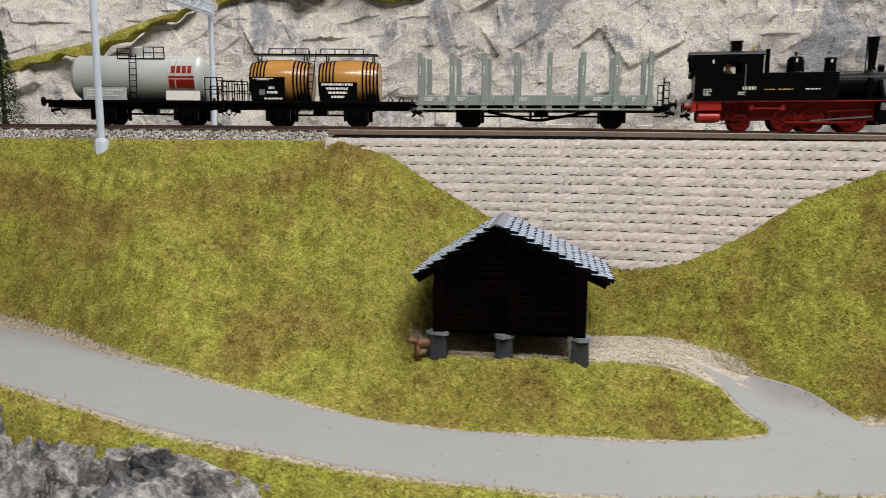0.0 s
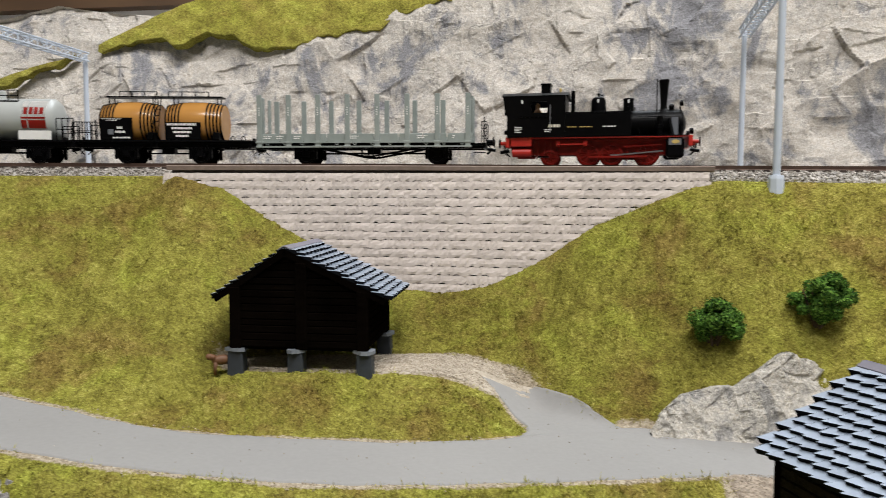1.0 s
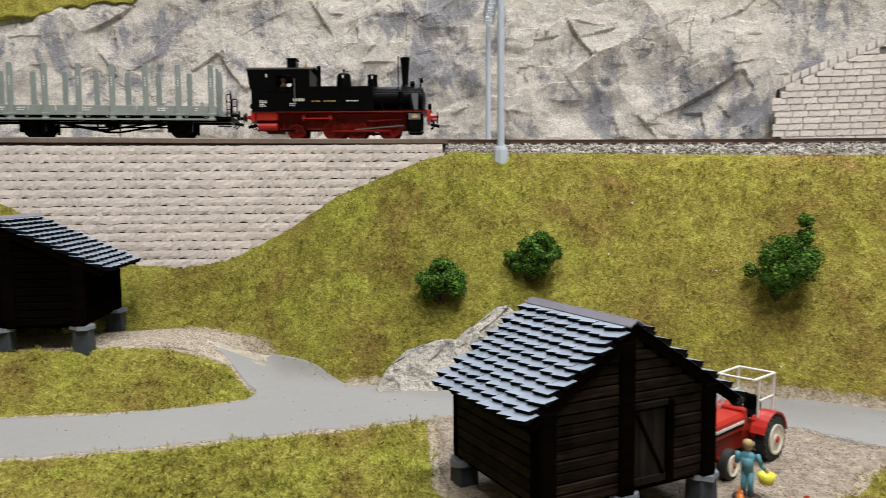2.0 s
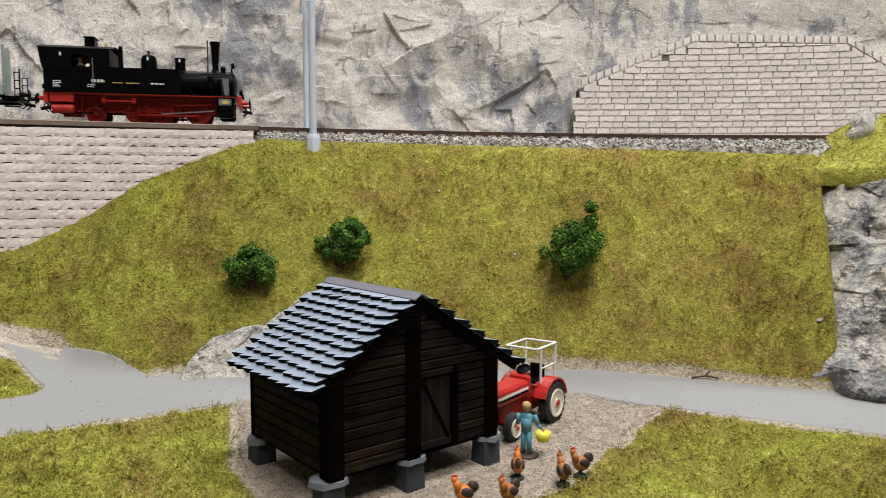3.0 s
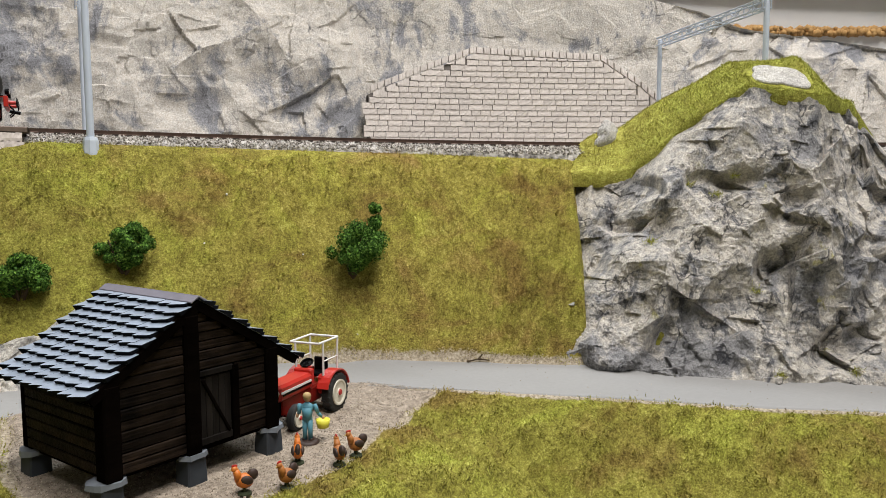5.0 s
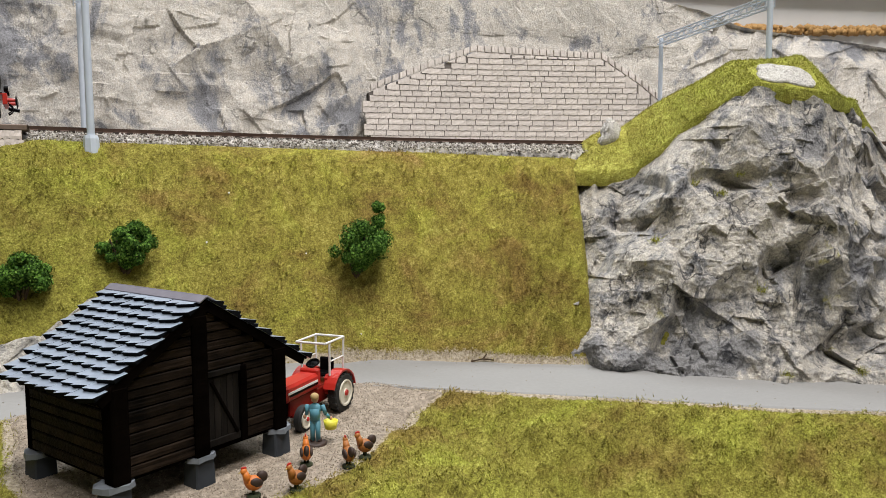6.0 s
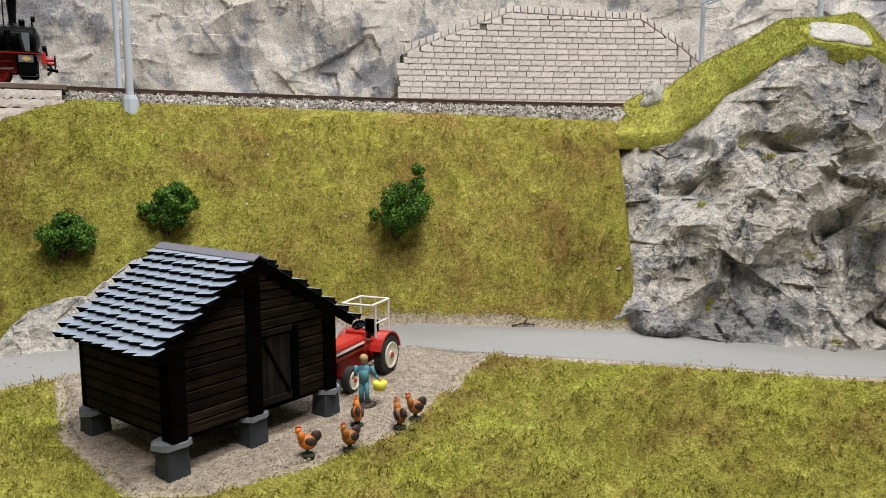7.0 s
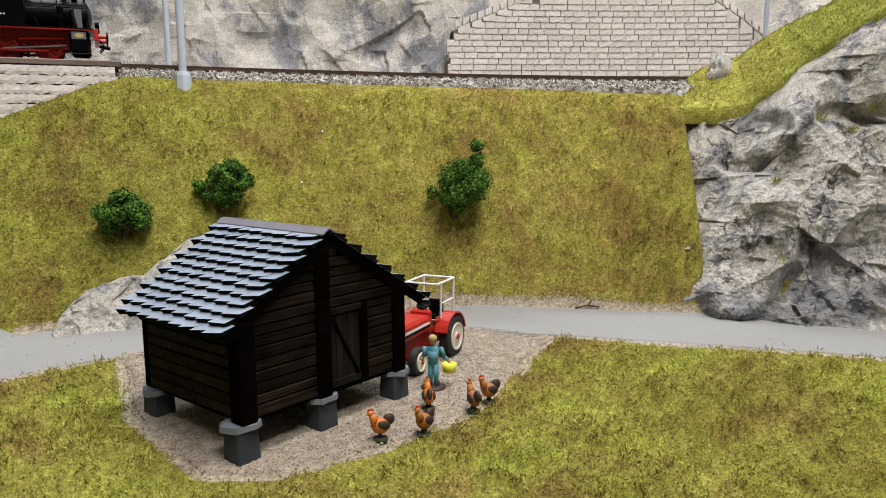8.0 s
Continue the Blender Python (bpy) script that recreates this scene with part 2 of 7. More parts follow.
def rod(bm, a, b, r0, r1=None, sides=10, caps=True):
    """A tapered round bar from a to b."""
    a, b = Vector(a), Vector(b)
    way = b - a
    m = Matrix.Translation((a + b) / 2) @ way.to_track_quat("Z", "Y").to_matrix().to_4x4()
    return bmesh.ops.create_cone(bm, cap_ends=caps, segments=sides, radius1=r0, radius2=r0 if r1 is None else r1, depth=way.length, matrix=m)["verts"]


def scrambled(i, j, k, salt):
    """Evenly spread numbers from 0 to 1, one for each cell of a grid."""
    n = (i.astype(np.int64) * 374761393 + j.astype(np.int64) * 668265263 + k.astype(np.int64) * 2147483647 + salt * 1274126177) & 0xFFFFFFFF
    n = ((n ^ (n >> 13)) * 1274126177) & 0xFFFFFFFF
    n = ((n ^ (n >> 16)) * 2246822519) & 0xFFFFFFFF
    return ((n ^ (n >> 15)) & 0xFFFFFF) / float(0x1000000)


def smooth_noise(p, salt):
    """Value noise in about -1 to 1."""
    p = np.asarray(p, float)
    c = np.floor(p)
    f = p - c
    f = f * f * f * (f * (f * 6 - 15) + 10)
    c = c.astype(np.int64)
    total = 0.0
    for dx in (0, 1):
        for dy in (0, 1):
            for dz in (0, 1):
                w = (f[..., 0] if dx else 1 - f[..., 0]) * (f[..., 1] if dy else 1 - f[..., 1]) * (f[..., 2] if dz else 1 - f[..., 2])
                total = total + w * scrambled(c[..., 0] + dx, c[..., 1] + dy, c[..., 2] + dz, salt)
    return 2 * total - 1


def facets(p, salt, mode, steep):
    """Broken faces: each cell of space brings a tilted plane, and the lowest or the highest of them counts."""
    p = np.asarray(p, float)
    c = np.floor(p).astype(np.int64)
    best = None
    sign = 1.0 if mode == "min" else -1.0
    for dx in (-1, 0, 1):
        for dy in (-1, 0, 1):
            for dz in (-1, 0, 1):
                i, j, k = c[..., 0] + dx, c[..., 1] + dy, c[..., 2] + dz
                off = np.stack([p[..., n] - v - 0.15 - 0.7 * scrambled(i, j, k, salt * 10 + n) for n, v in enumerate((i, j, k))], -1)
                value = sign * 0.55 * (off ** 2).sum(-1) + 0.5 * (scrambled(i, j, k, salt * 10 + 3) - 0.5)
                for n in range(3):
                    value = value + steep * (scrambled(i, j, k, salt * 10 + 4 + n) - 0.5) * off[..., n]
                best = value if best is None else (np.minimum(best, value) if mode == "min" else np.maximum(best, value))
    return best


def tufted(x, y):
    """Unevenness of the turf in centimetres: soft swells and clumps of fibres."""
    p = np.stack([x, y * 1.25, 0 * x], -1)
    near_rim = 1 + 0.9 * (1 - SMOOTH(1.5, 4.0, inward(x, y)))
    clump = np.maximum(smooth_noise(p * 1.5, 51), -0.4) * 0.18 + smooth_noise(p * 2.7, 52) * 0.16 + smooth_noise(p * 4.4, 53) * 0.08
    return (0.2 * smooth_noise(p * 0.33, 50) + near_rim * clump) * SMOOTH(0.15, 1.8, turf_start(x, y))


# ---- the lie of the land ----
ARC_X, ARC_Y = -9.0, -61.6
SMOOTH = lambda a, b, x: (lambda q: q * q * (3 - 2 * q))(np.clip((x - a) / (b - a), 0, 1))


def arc_y(r, x):
    """The line at radius r: straight on the far side of the transition, curved after it."""
    return ARC_Y + np.sqrt(np.maximum(r * r - np.maximum(np.asarray(x, float) - ARC_X, 0) ** 2, 1.0))


def on_arc(r, s):
    """Place and heading after s centimetres along the track's line, counted at radius 103 from the transition."""
    if s <= 0:
        return Vector((ARC_X + s, ARC_Y + r, 0)), 0.0
    a = s / 103.0
    return Vector((ARC_X + r * math.sin(a), ARC_Y + r * math.cos(a), 0)), -a


def rail_z(x):
    return np.interp(x, [5, 24, 43, 55], [11.62, 11.42, 11.14, 11.0])


def inward(x, y):
    """Distance in front of the embankment's top edge."""
    return 100.0 - np.where(x > ARC_X, np.hypot(x - ARC_X, y - ARC_Y), y - ARC_Y)


LOW_X = [-40, -16.4, -8.7, -1.5, 3.5, 7, 12.7, 18.5, 24, 30.6, 33, 36.2, 39, 42, 44.8, 60]
LOW_Y = [38, 26.4, 22.6, 20.5, 19.8, 19.9, 20.7, 21.7, 21.2, 18.4, 15.9, 12.2, 8.9, 5.1, 2.5, -14]
TOP_X = [-40, -21, -16.7, -12.2, -8.5, -3.4, 1, 6, 9, 12.2, 16, 20, 27, 33, 38, 42, 46.5, 52, 60]
TOP_Y = [44, 34, 32, 29, 27, 24.8, 24, 23.9, 24.1, 25.4, 26.6, 26.0, 24.4, 22.1, 18.8, 14.6, 9.9, 4.6, -4]


def land(x, y):
    """Height of the turf sheet."""
    x, y = np.asarray(x, float), np.asarray(y, float)
    d = inward(x, y)
    edge = np.interp(x, [-60, -5.1, -2.7, -0.4, 2.2, 6.5, 8.9, 11.2, 14, 16.4, 19, 21, 22.5, 30, 40, 50], [10.85, 10.85, 10.25, 8.8, 7.4, 5.3, 5.0, 5.4, 6.8, 8.4, 9.5, 10.3, 10.6, 10.45, 10.2, 9.8])
    toe = np.clip(0.26 * (10.6 - edge), 0, 2) + 0.66 * SMOOTH(-7, -5.2, x) * (1 - SMOOTH(22.6, 24.2, x))
    foot = np.interp(x, [-40, -21, -16.7, -12.2, -8.5, -3.4, -1.9, -0.5], [4.2, 4.4, 6.4, 9.4, 11.4, 12.9, 10.9, 8.8])
    foot = np.where(x < -0.5, foot, toe + (edge - 1.0) / 1.05)
    foot = np.where(x > 12, foot * (1 - SMOOTH(12, 17, x)) + SMOOTH(12, 17, x) * np.interp(x, [16, 20, 27, 33, 38, 42, 46], [8.3, 7.7, 6.8, 6.4, 6.9, 8.3, 9.5]), foot)
    foot = foot * (1 - 0.17 * SMOOTH(-2.5, 0, x) * (1 - SMOOTH(6, 10, x)))
    belly = np.interp(x, [-40, -14, -9, -4, 0, 14, 17, 20, 30, 42], [-0.26, -0.26, 0.5, 0.42, 0, 0, -0.2, -0.32, -0.43, -0.38])
    down = np.maximum(d - toe, 0) / np.maximum(foot - toe, 1)
    bank = edge - (edge - 1.15 + 0.045 * x) * np.where(belly < 0, down ** (1 - 0.8 * belly), down + belly * down * (1 - down))
    # the bank breaks off where the crag begins
    bank = bank - 3.0 * SMOOTH(27.75, 28.7, x - y) * SMOOTH(12.5, 14.5, y) * (1 - SMOOTH(19.2, 20.4, y))
    q = ((x - 4.5) / 9.5) ** 2 + ((y - 31) / 6.3) ** 2
    base = 1.15 - 0.045 * np.clip(x, -40, 55)
    base = base + (2.3 - base) * (1 - SMOOTH(0.25, 1.0, q))
    low = np.interp(x, LOW_X, LOW_Y)
    off = (low - y) * np.interp(x, [-20, -8, 0, 24, 31, 36], [0.85, 0.9, 1, 1, 0.75, 0.68])
    fall_pad = np.interp(off, [0, 4, 10.5, 13, 22], [0, 0.45, 0.7, 1.3, 5.5]) * np.interp(x, [18, 21, 26], [1.25, 1.0, 0.6])
    fall_dell = np.interp(off, [0, 1, 5, 20], [0, 0.35, 3.1, 9])
    fall_cliff = np.interp(off, [0, 1.3, 6, 20], [0, 0.2, 9, 12])
    w = SMOOTH(28, 34, x)
    c = 1 - SMOOTH(-6, 0, x)
    fall = fall_pad * (1 - w) * (1 - c) + fall_dell * w + fall_cliff * c
    base = base - fall + 0.3 * ripple(0.55 * x + 0.5 * y, 1.1 * y, 0.8) * SMOOTH(26, 31, x) * SMOOTH(0.8, 3, off)
    s = 0.28
    top, bot = np.maximum(bank, base), np.minimum(bank, base)
    return top + s * np.log1p(np.exp((bot - top) / s)) * (d > -0.5) * SMOOTH(0, 1.5, d + 0.5)


def turf_start(x, y):
    """Distance in front of the line where the turf begins, at the embankment's rim or the stone wall's toe."""
    toe_z = np.interp(x, [-5.1, -2.7, -0.4, 2.2, 6.5, 8.9, 11.2, 14, 16.4, 19, 21, 22.5], [10.45, 10.0, 8.75, 7.4, 5.3, 5.0, 5.4, 6.8, 8.4, 9.5, 10.2, 10.4])
    return inward(x, y) - np.clip(0.26 * (10.6 - toe_z), 0.05, 2) - 0.6 * SMOOTH(-7, -5.2, x) * (1 - SMOOTH(22.6, 24.2, x))


def road_mask(x, y):
    """How far inside the road a place lies, in centimetres; below zero outside it."""
    lo, hi = np.interp(x, LOW_X, LOW_Y), np.interp(x, TOP_X, TOP_Y)
    lean = np.interp(x, [-20, -8, 0, 24, 31, 36], [0.85, 0.9, 1, 1, 0.78, 0.7])
    inside = np.minimum(y - lo, hi - y) * lean
    # the branch that climbs to the barn on the knoll
    u = np.clip((y - 24.9) / 4.9, 0, 1)
    mid, half = 14.0 - 2.8 * u * u, 1.85 - 0.55 * u
    branch = np.minimum(half - np.abs(x - mid), np.minimum(y - 24.0, 29.6 - y))
    return np.maximum(inside, branch)


def blob(x, y, cx, cy, rx, ry, turn=0.0):
    c, s = math.cos(radians(turn)), math.sin(radians(turn))
    u, v = (x - cx) * c + (y - cy) * s, -(x - cx) * s + (y - cy) * c
    return (1 - np.sqrt((u / rx) ** 2 + (v / ry) ** 2)) * min(rx, ry)


def within(x, y, corners):
    """Signed distance to a closed outline, positive inside."""
    best, inside = np.full(np.shape(x), 1e9), np.zeros(np.shape(x), bool)
    for (ax, ay), (bx, by) in zip(corners, corners[1:] + corners[:1]):
        dx, dy = bx - ax, by - ay
        t = np.clip(((x - ax) * dx + (y - ay) * dy) / (dx * dx + dy * dy), 0, 1)
        best = np.minimum(best, np.hypot(x - ax - t * dx, y - ay - t * dy))
        inside ^= ((ay > y) != (by > y)) & (x < ax + dx * (y - ay) / (dy if dy else 1e-9))
    return np.where(inside, best, -best)


def gravel_mask(x, y):
    """Inside the two gravel yards, in centimetres."""
    yard_low = np.minimum(within(x, y, [(17.4, 12.6), (19.0, 11.5), (22.0, 11.15), (25.4, 11.4), (29.0, 13.8), (31.4, 15.2), (33.2, 15.6), (31.5, 18.4), (25, 21.6), (18.2, 22.0), (17.1, 17.0)]), 3.0)
    c, d = blob(x, y, 4.5, 30.3, 5.3, 1.6, -2), blob(x, y, 9.0, 30.0, 3.3, 1.4, -12)
    yard_high = 0.6 * np.log(np.exp(c / 0.6) + np.exp(d / 0.6))
    return np.maximum(yard_low, yard_high)


def ripple(x, y, k):
    """Cheap uneven edge, in about -1 to 1."""
    return 0.5 * np.sin(x * k + 1.3 * np.sin(y * k * 0.7)) + 0.5 * np.sin(y * k * 1.3 + 1.7 * np.sin(x * k * 0.6 + 2))

# ---- ground ----
NX, NY = 820, 460
gx, gy = np.meshgrid(np.linspace(-45, 64, NX), np.linspace(-15, 45, NY), indexing="ij")
road_in, yard_in = road_mask(gx, gy), gravel_mask(gx, gy)
paved = SMOOTH(0.05, 0.5, np.maximum(road_in, yard_in))
trodden = SMOOTH(-0.8, 0.0, np.maximum(road_in, yard_in))
gz = land(gx, gy) + tufted(gx, gy) * (1 - trodden) - 0.1 * paved
ground = sheet("ground", np.stack([gx, gy, gz], -1).reshape(-1, 3), grid_faces(NX, NY), TURF)
sand = np.clip(np.maximum(1 + road_in / 0.4, 1 + yard_in / 0.35), 0, 1)
attr = ground.data.attributes.new("sand", "FLOAT", "POINT")
attr.data.foreach_set("value", sand.reshape(-1).astype(np.float32))
tagged(ground, "olive green static grass turf on modelled embankments", "ground", kind="structure")



def polyline(xs, ys, n):
    """n places at even steps along a bent line."""
    xs, ys = np.asarray(xs, float), np.asarray(ys, float)
    along = np.r_[0, np.cumsum(np.hypot(np.diff(xs), np.diff(ys)))]
    at = np.linspace(0, along[-1], n)
    return np.interp(at, along, xs), np.interp(at, along, ys)


def soften(v, k):
    pad = np.r_[[v[0]] * k, v, [v[-1]] * k]
    return np.convolve(pad, np.ones(2 * k + 1) / (2 * k + 1), "valid")


def strip(x0, y0, x1, y1, across):
    """Points of a layer between two lines, with its rims tucked under the turf."""
    n = len(x0)
    v = np.r_[0, 0.02, np.linspace(0.05, 0.95, across - 4), 0.98, 1]
    x, y = x0[:, None] + (x1 - x0)[:, None] * v, y0[:, None] + (y1 - y0)[:, None] * v
    z = land(x, y) + np.where((v < 0.01) | (v > 0.99), -0.1, 0.035) * np.ones((n, 1))
    return np.stack([x, y, z], -1).reshape(-1, 3), grid_faces(n, across, True)


lx, ly = polyline(LOW_X, LOW_Y, 520)
tx, ty = polyline(TOP_X, TOP_Y, 520)
lx, ly, tx, ty = (soften(v, 9) for v in (lx, ly, tx, ty))
ly, ty = ly + 0.08 * ripple(lx, ly, 2.1), ty + 0.1 * ripple(tx, ty, 1.7)
road_pts, road_faces = strip(tx, ty, lx, ly, 22)
u = np.linspace(0, 1, 40)
bend = 14.0 - 2.8 * u * u
half = 1.85 - 0.55 * u + 0.9 * (1 - u) ** 6
side_pts, side_faces = strip(bend - half, 24.9 + 4.7 * u, bend + half, 25.6 + 4.3 * u, 12)
side_pts[:, 2] += 0.012 - 0.05 * np.repeat(1 - SMOOTH(0.0, 0.12, u), 12) - 0.16 * np.repeat(SMOOTH(0.9, 1.0, u), 12)
road = sheet("road", np.r_[road_pts, side_pts], road_faces + [[i + len(road_pts) for i in f] for f in side_faces], ASPHALT)
tagged(road, "smooth pale grey model road with sandy edges", "road", kind="structure")


def yard(name, cx, cy, mask, reach, label, mat):
    """A gravel patch spread out from its middle to where the mask ends."""
    na, nr = 160, 44
    pts = []
    for k in range(na + 1):
        a = 2 * math.pi * k / na
        d = np.linspace(0, reach, 400)
        inside = mask(cx + d * math.cos(a), cy + d * math.sin(a)) + 0.22 * ripple(cx + d * math.cos(a), cy + d * math.sin(a), 1.9)
        out = np.nonzero(inside < 0)[0]
        r = d[out[0]] if len(out) else reach
        for j in range(nr):
            v = j / (nr - 1)
            x, y = cx + r * v * math.cos(a), cy + r * v * math.sin(a)
            pts.append((x, y, float(land(x, y)) + (0.04 if v < 0.975 else -0.05) + 0.01 * float(ripple(x, y, 7))))
    return tagged(sheet(name, pts, grid_faces(na + 1, nr), mat), label, "gravel", kind="structure")


yard("gravel_yard", 23.5, 15.5, gravel_mask, 11.5, "beige gravel yard round the barn and tractor", GRAVEL)
yard("gravel_yard", 5.5, 30.4, gravel_mask, 11, "pale sandy yard under the barn on the knoll", SAND)

# ---- ballast bed and track ----


def swept(name, profile, s_range, n, mat, label="", parent=None, zf=rail_z):
    """A strip of constant section along the track; profile is radius and height over the rail's foot."""
    pts = []
    for s in np.linspace(*s_range, n):
        for r, h in profile:
            p, _ = on_arc(r, s)
            pts.append((p.x, p.y, float(zf(p.x)) + h))
    return sheet(name, pts, grid_faces(n, len(profile), True), mat, parent, label, smooth=False)


bed = swept("ballast_bed", [(99.2, -2.6), (99.8, -1.7), (100.5, -0.72), (101.6, -0.3), (104.6, -0.3), (106, -0.5), (114, -0.6)], (-52, 110), 220, BALLAST)
tagged(bed, "grey and beige crushed stone track ballast", "ballast", kind="structure")
track = thing("track", (0, 0, 0), 0, "single track with brown rails and dark sleepers on ballast", "track", kind="structure")
for r in (102.17, 103.83):
    swept("rail", [(r - 0.09, -0.22), (r - 0.03, -0.17), (r - 0.045, 0), (r + 0.045, 0), (r + 0.03, -0.17), (r + 0.09, -0.22)], (-52, 110), 200, RAIL, parent=track)
bm = bmesh.new()
for i in range(224):
    p, a = on_arc(103, -48 + i * 0.7)
    box(bm, (-0.15, -1.5, -0.34), (0.15, 1.5, -0.21), m=Matrix.Translation((p.x, p.y, float(rail_z(p.x)))) @ Matrix.Rotation(a, 4, "Z"))
sleepers = part("sleepers", bm, SLEEPER, track)
sleepers["kind"] = "stuff"


def pebbles(name, places, size, mat, label, seed, parent=None):
    """Loose stones too many to count, joined."""
    rng = np.random.default_rng(seed)
    n = len(places)
    unit = np.array([(1, 0, 0), (-1, 0, 0), (0, 1, 0), (0, -1, 0), (0, 0, 1), (0, 0, -1)], float)
    tris = np.array([(0, 2, 4), (2, 1, 4), (1, 3, 4), (3, 0, 4), (2, 0, 5), (1, 2, 5), (3, 1, 5), (0, 3, 5)])
    scale = rng.uniform(0.5, 1.2, (n, 1, 3)) * size
    pts = unit[None] * scale + rng.normal(0, 0.2 * size, (n, 6, 3)) + np.asarray(places)[:, None]
    faces = (tris[None] + 6 * np.arange(n)[:, None, None]).reshape(-1, 3)
    ob = sheet(name, pts.reshape(-1, 3), faces.tolist(), mat, parent, smooth=False)
    return tagged(ob, label, "stones", kind="stuff")


rng = np.random.default_rng(4)
spots = []
for s, r in zip(rng.uniform(-38, 70, 26000), 100.0 + rng.beta(1.0, 1.6, 26000) * 5.8):
    p, _ = on_arc(r, s)
    h = float(np.interp(r, [99.8, 100.6, 101.6, 104.6, 106], [-0.95, -0.62, -0.3, -0.3, -0.5]))
    if abs(r - 102.17) > 0.14 and not (3.4 < s < 32.6 and r < 100.9):
        spots.append((p.x, p.y, float(rail_z(p.x)) + h + 0.01))
pebbles("ballast_stones", spots, 0.065, BALLAST_STONE, "loose crushed stones of grey and beige ballast", 5)

# ---- stone embankment wall ----
FACE = lambda z: 99.46 - 0.26 * (11.1 - z)
wall = swept("embankment_wall", [(97.4, -9), (99.7, -0.3), (101.0, -0.3), (101.0, -9)], (3.5, 32.5), 60, JOINT, zf=lambda x: 11.5)
tagged(wall, "curved retaining wall of rough beige stone blocks", "wall", kind="structure")
coping = swept("coping", [(99.6, -0.56), (99.42, -0.54), (99.4, -0.34), (99.46, -0.3), (101.0, -0.3), (101.0, -0.56)], (3.3, 32.7), 60, COPING, zf=lambda x: np.interp(x, [6, 22], [11.72, 11.6]))
tagged(coping, "narrow weathered brown coping on the stone wall", "coping", kind="structure")


def hewn_block(length, height, depth, seed, ragged=0.05, lip=0.1, rough=0.025):
    """A rough-hewn block with a wavy overhanging lower lip, centred on its face; y points into the wall."""
    rng = random.Random(seed)
    nx, nz = 8, 3
    bm = bmesh.new()
    rows = []
    wave, phase = rng.uniform(11, 17) / length, rng.uniform(0, 6)
    for k in range(nz + 1):
        row = []
        for i in range(nx + 1):
            u, v = i / nx - 0.5, k / nz - 0.5
            y = (-lip, -0.85 * lip, -0.45 * lip, 0.15 * lip)[k] + rng.uniform(-rough, rough)
            y += 0.14 * lip if i in (0, nx) else 0
            dz = (ragged * math.sin(u * wave + phase) + rng.uniform(-0.3, 0.3) * ragged if k == 0 else rng.uniform(-0.3, 0.3) * ragged) - (0.02 if k == 0 else 0)
            row.append(bm.verts.new((u * length + rng.uniform(-0.01, 0.01), y, v * height + dz)))
        rows.append(row)
    for k in range(nz):
        for i in range(nx):
            bm.faces.new((rows[k][i], rows[k][i + 1], rows[k + 1][i + 1], rows[k + 1][i]))
    rim = [rows[0][i] for i in range(nx + 1)] + [rows[k][nx] for k in range(1, nz + 1)] + [rows[nz][i] for i in range(nx - 1, -1, -1)] + [rows[k][0] for k in range(nz - 1, 0, -1)]
    back = [bm.verts.new((v.co.x, depth, v.co.z)) for v in rim]
    for i in range(len(rim)):
        j = (i + 1) % len(rim)
        bm.faces.new((rim[j], rim[i], back[i], back[j]))
    return bm


def shared(bm, name, mat):
    me = bpy.data.meshes.new(name)
    bm.to_mesh(me)
    bm.free()
    me.transform(Matrix.Scale(U, 4))
    me.materials.append(mat)
    return me


LENGTHS = (0.8, 1.0, 1.2, 1.45)
BLOCKS = {n: [shared(hewn_block(n + 0.02, 0.4, 0.4, 10 * k + int(n * 100)), "stone_block", STONE) for k in range(3)] for n in LENGTHS}


def lay_blocks(parent, blocks, s0, s1, z0, rows, height, radius, keep, seed, joint=0.0):
    """Courses of blocks along an arc, skipping those that keep() turns down."""
    rng = random.Random(seed)
    sizes = sorted(blocks)
    for k in range(rows):
        z = z0 + k * height
        r = radius(z)
        s = s0 - rng.uniform(0, 0.6)
        while s < s1:
            n = rng.choice(sizes)
            n = n if s + n < s1 + 0.3 else sizes[0]
            p, a = on_arc(r, s + n / 2)
            if keep(p, z):
                ob = new("stone_block", rng.choice(blocks[n]))
                ob.parent = parent
                ob.matrix_basis = Matrix.Translation((p.x * U, p.y * U, z * U)) @ Matrix.Rotation(a, 4, "Z") @ Matrix.Rotation(rng.uniform(-0.012, 0.012), 4, "Y")
            s += (n + joint) * 103 / r if s > 0 else n + joint


# ---- rock faces ----


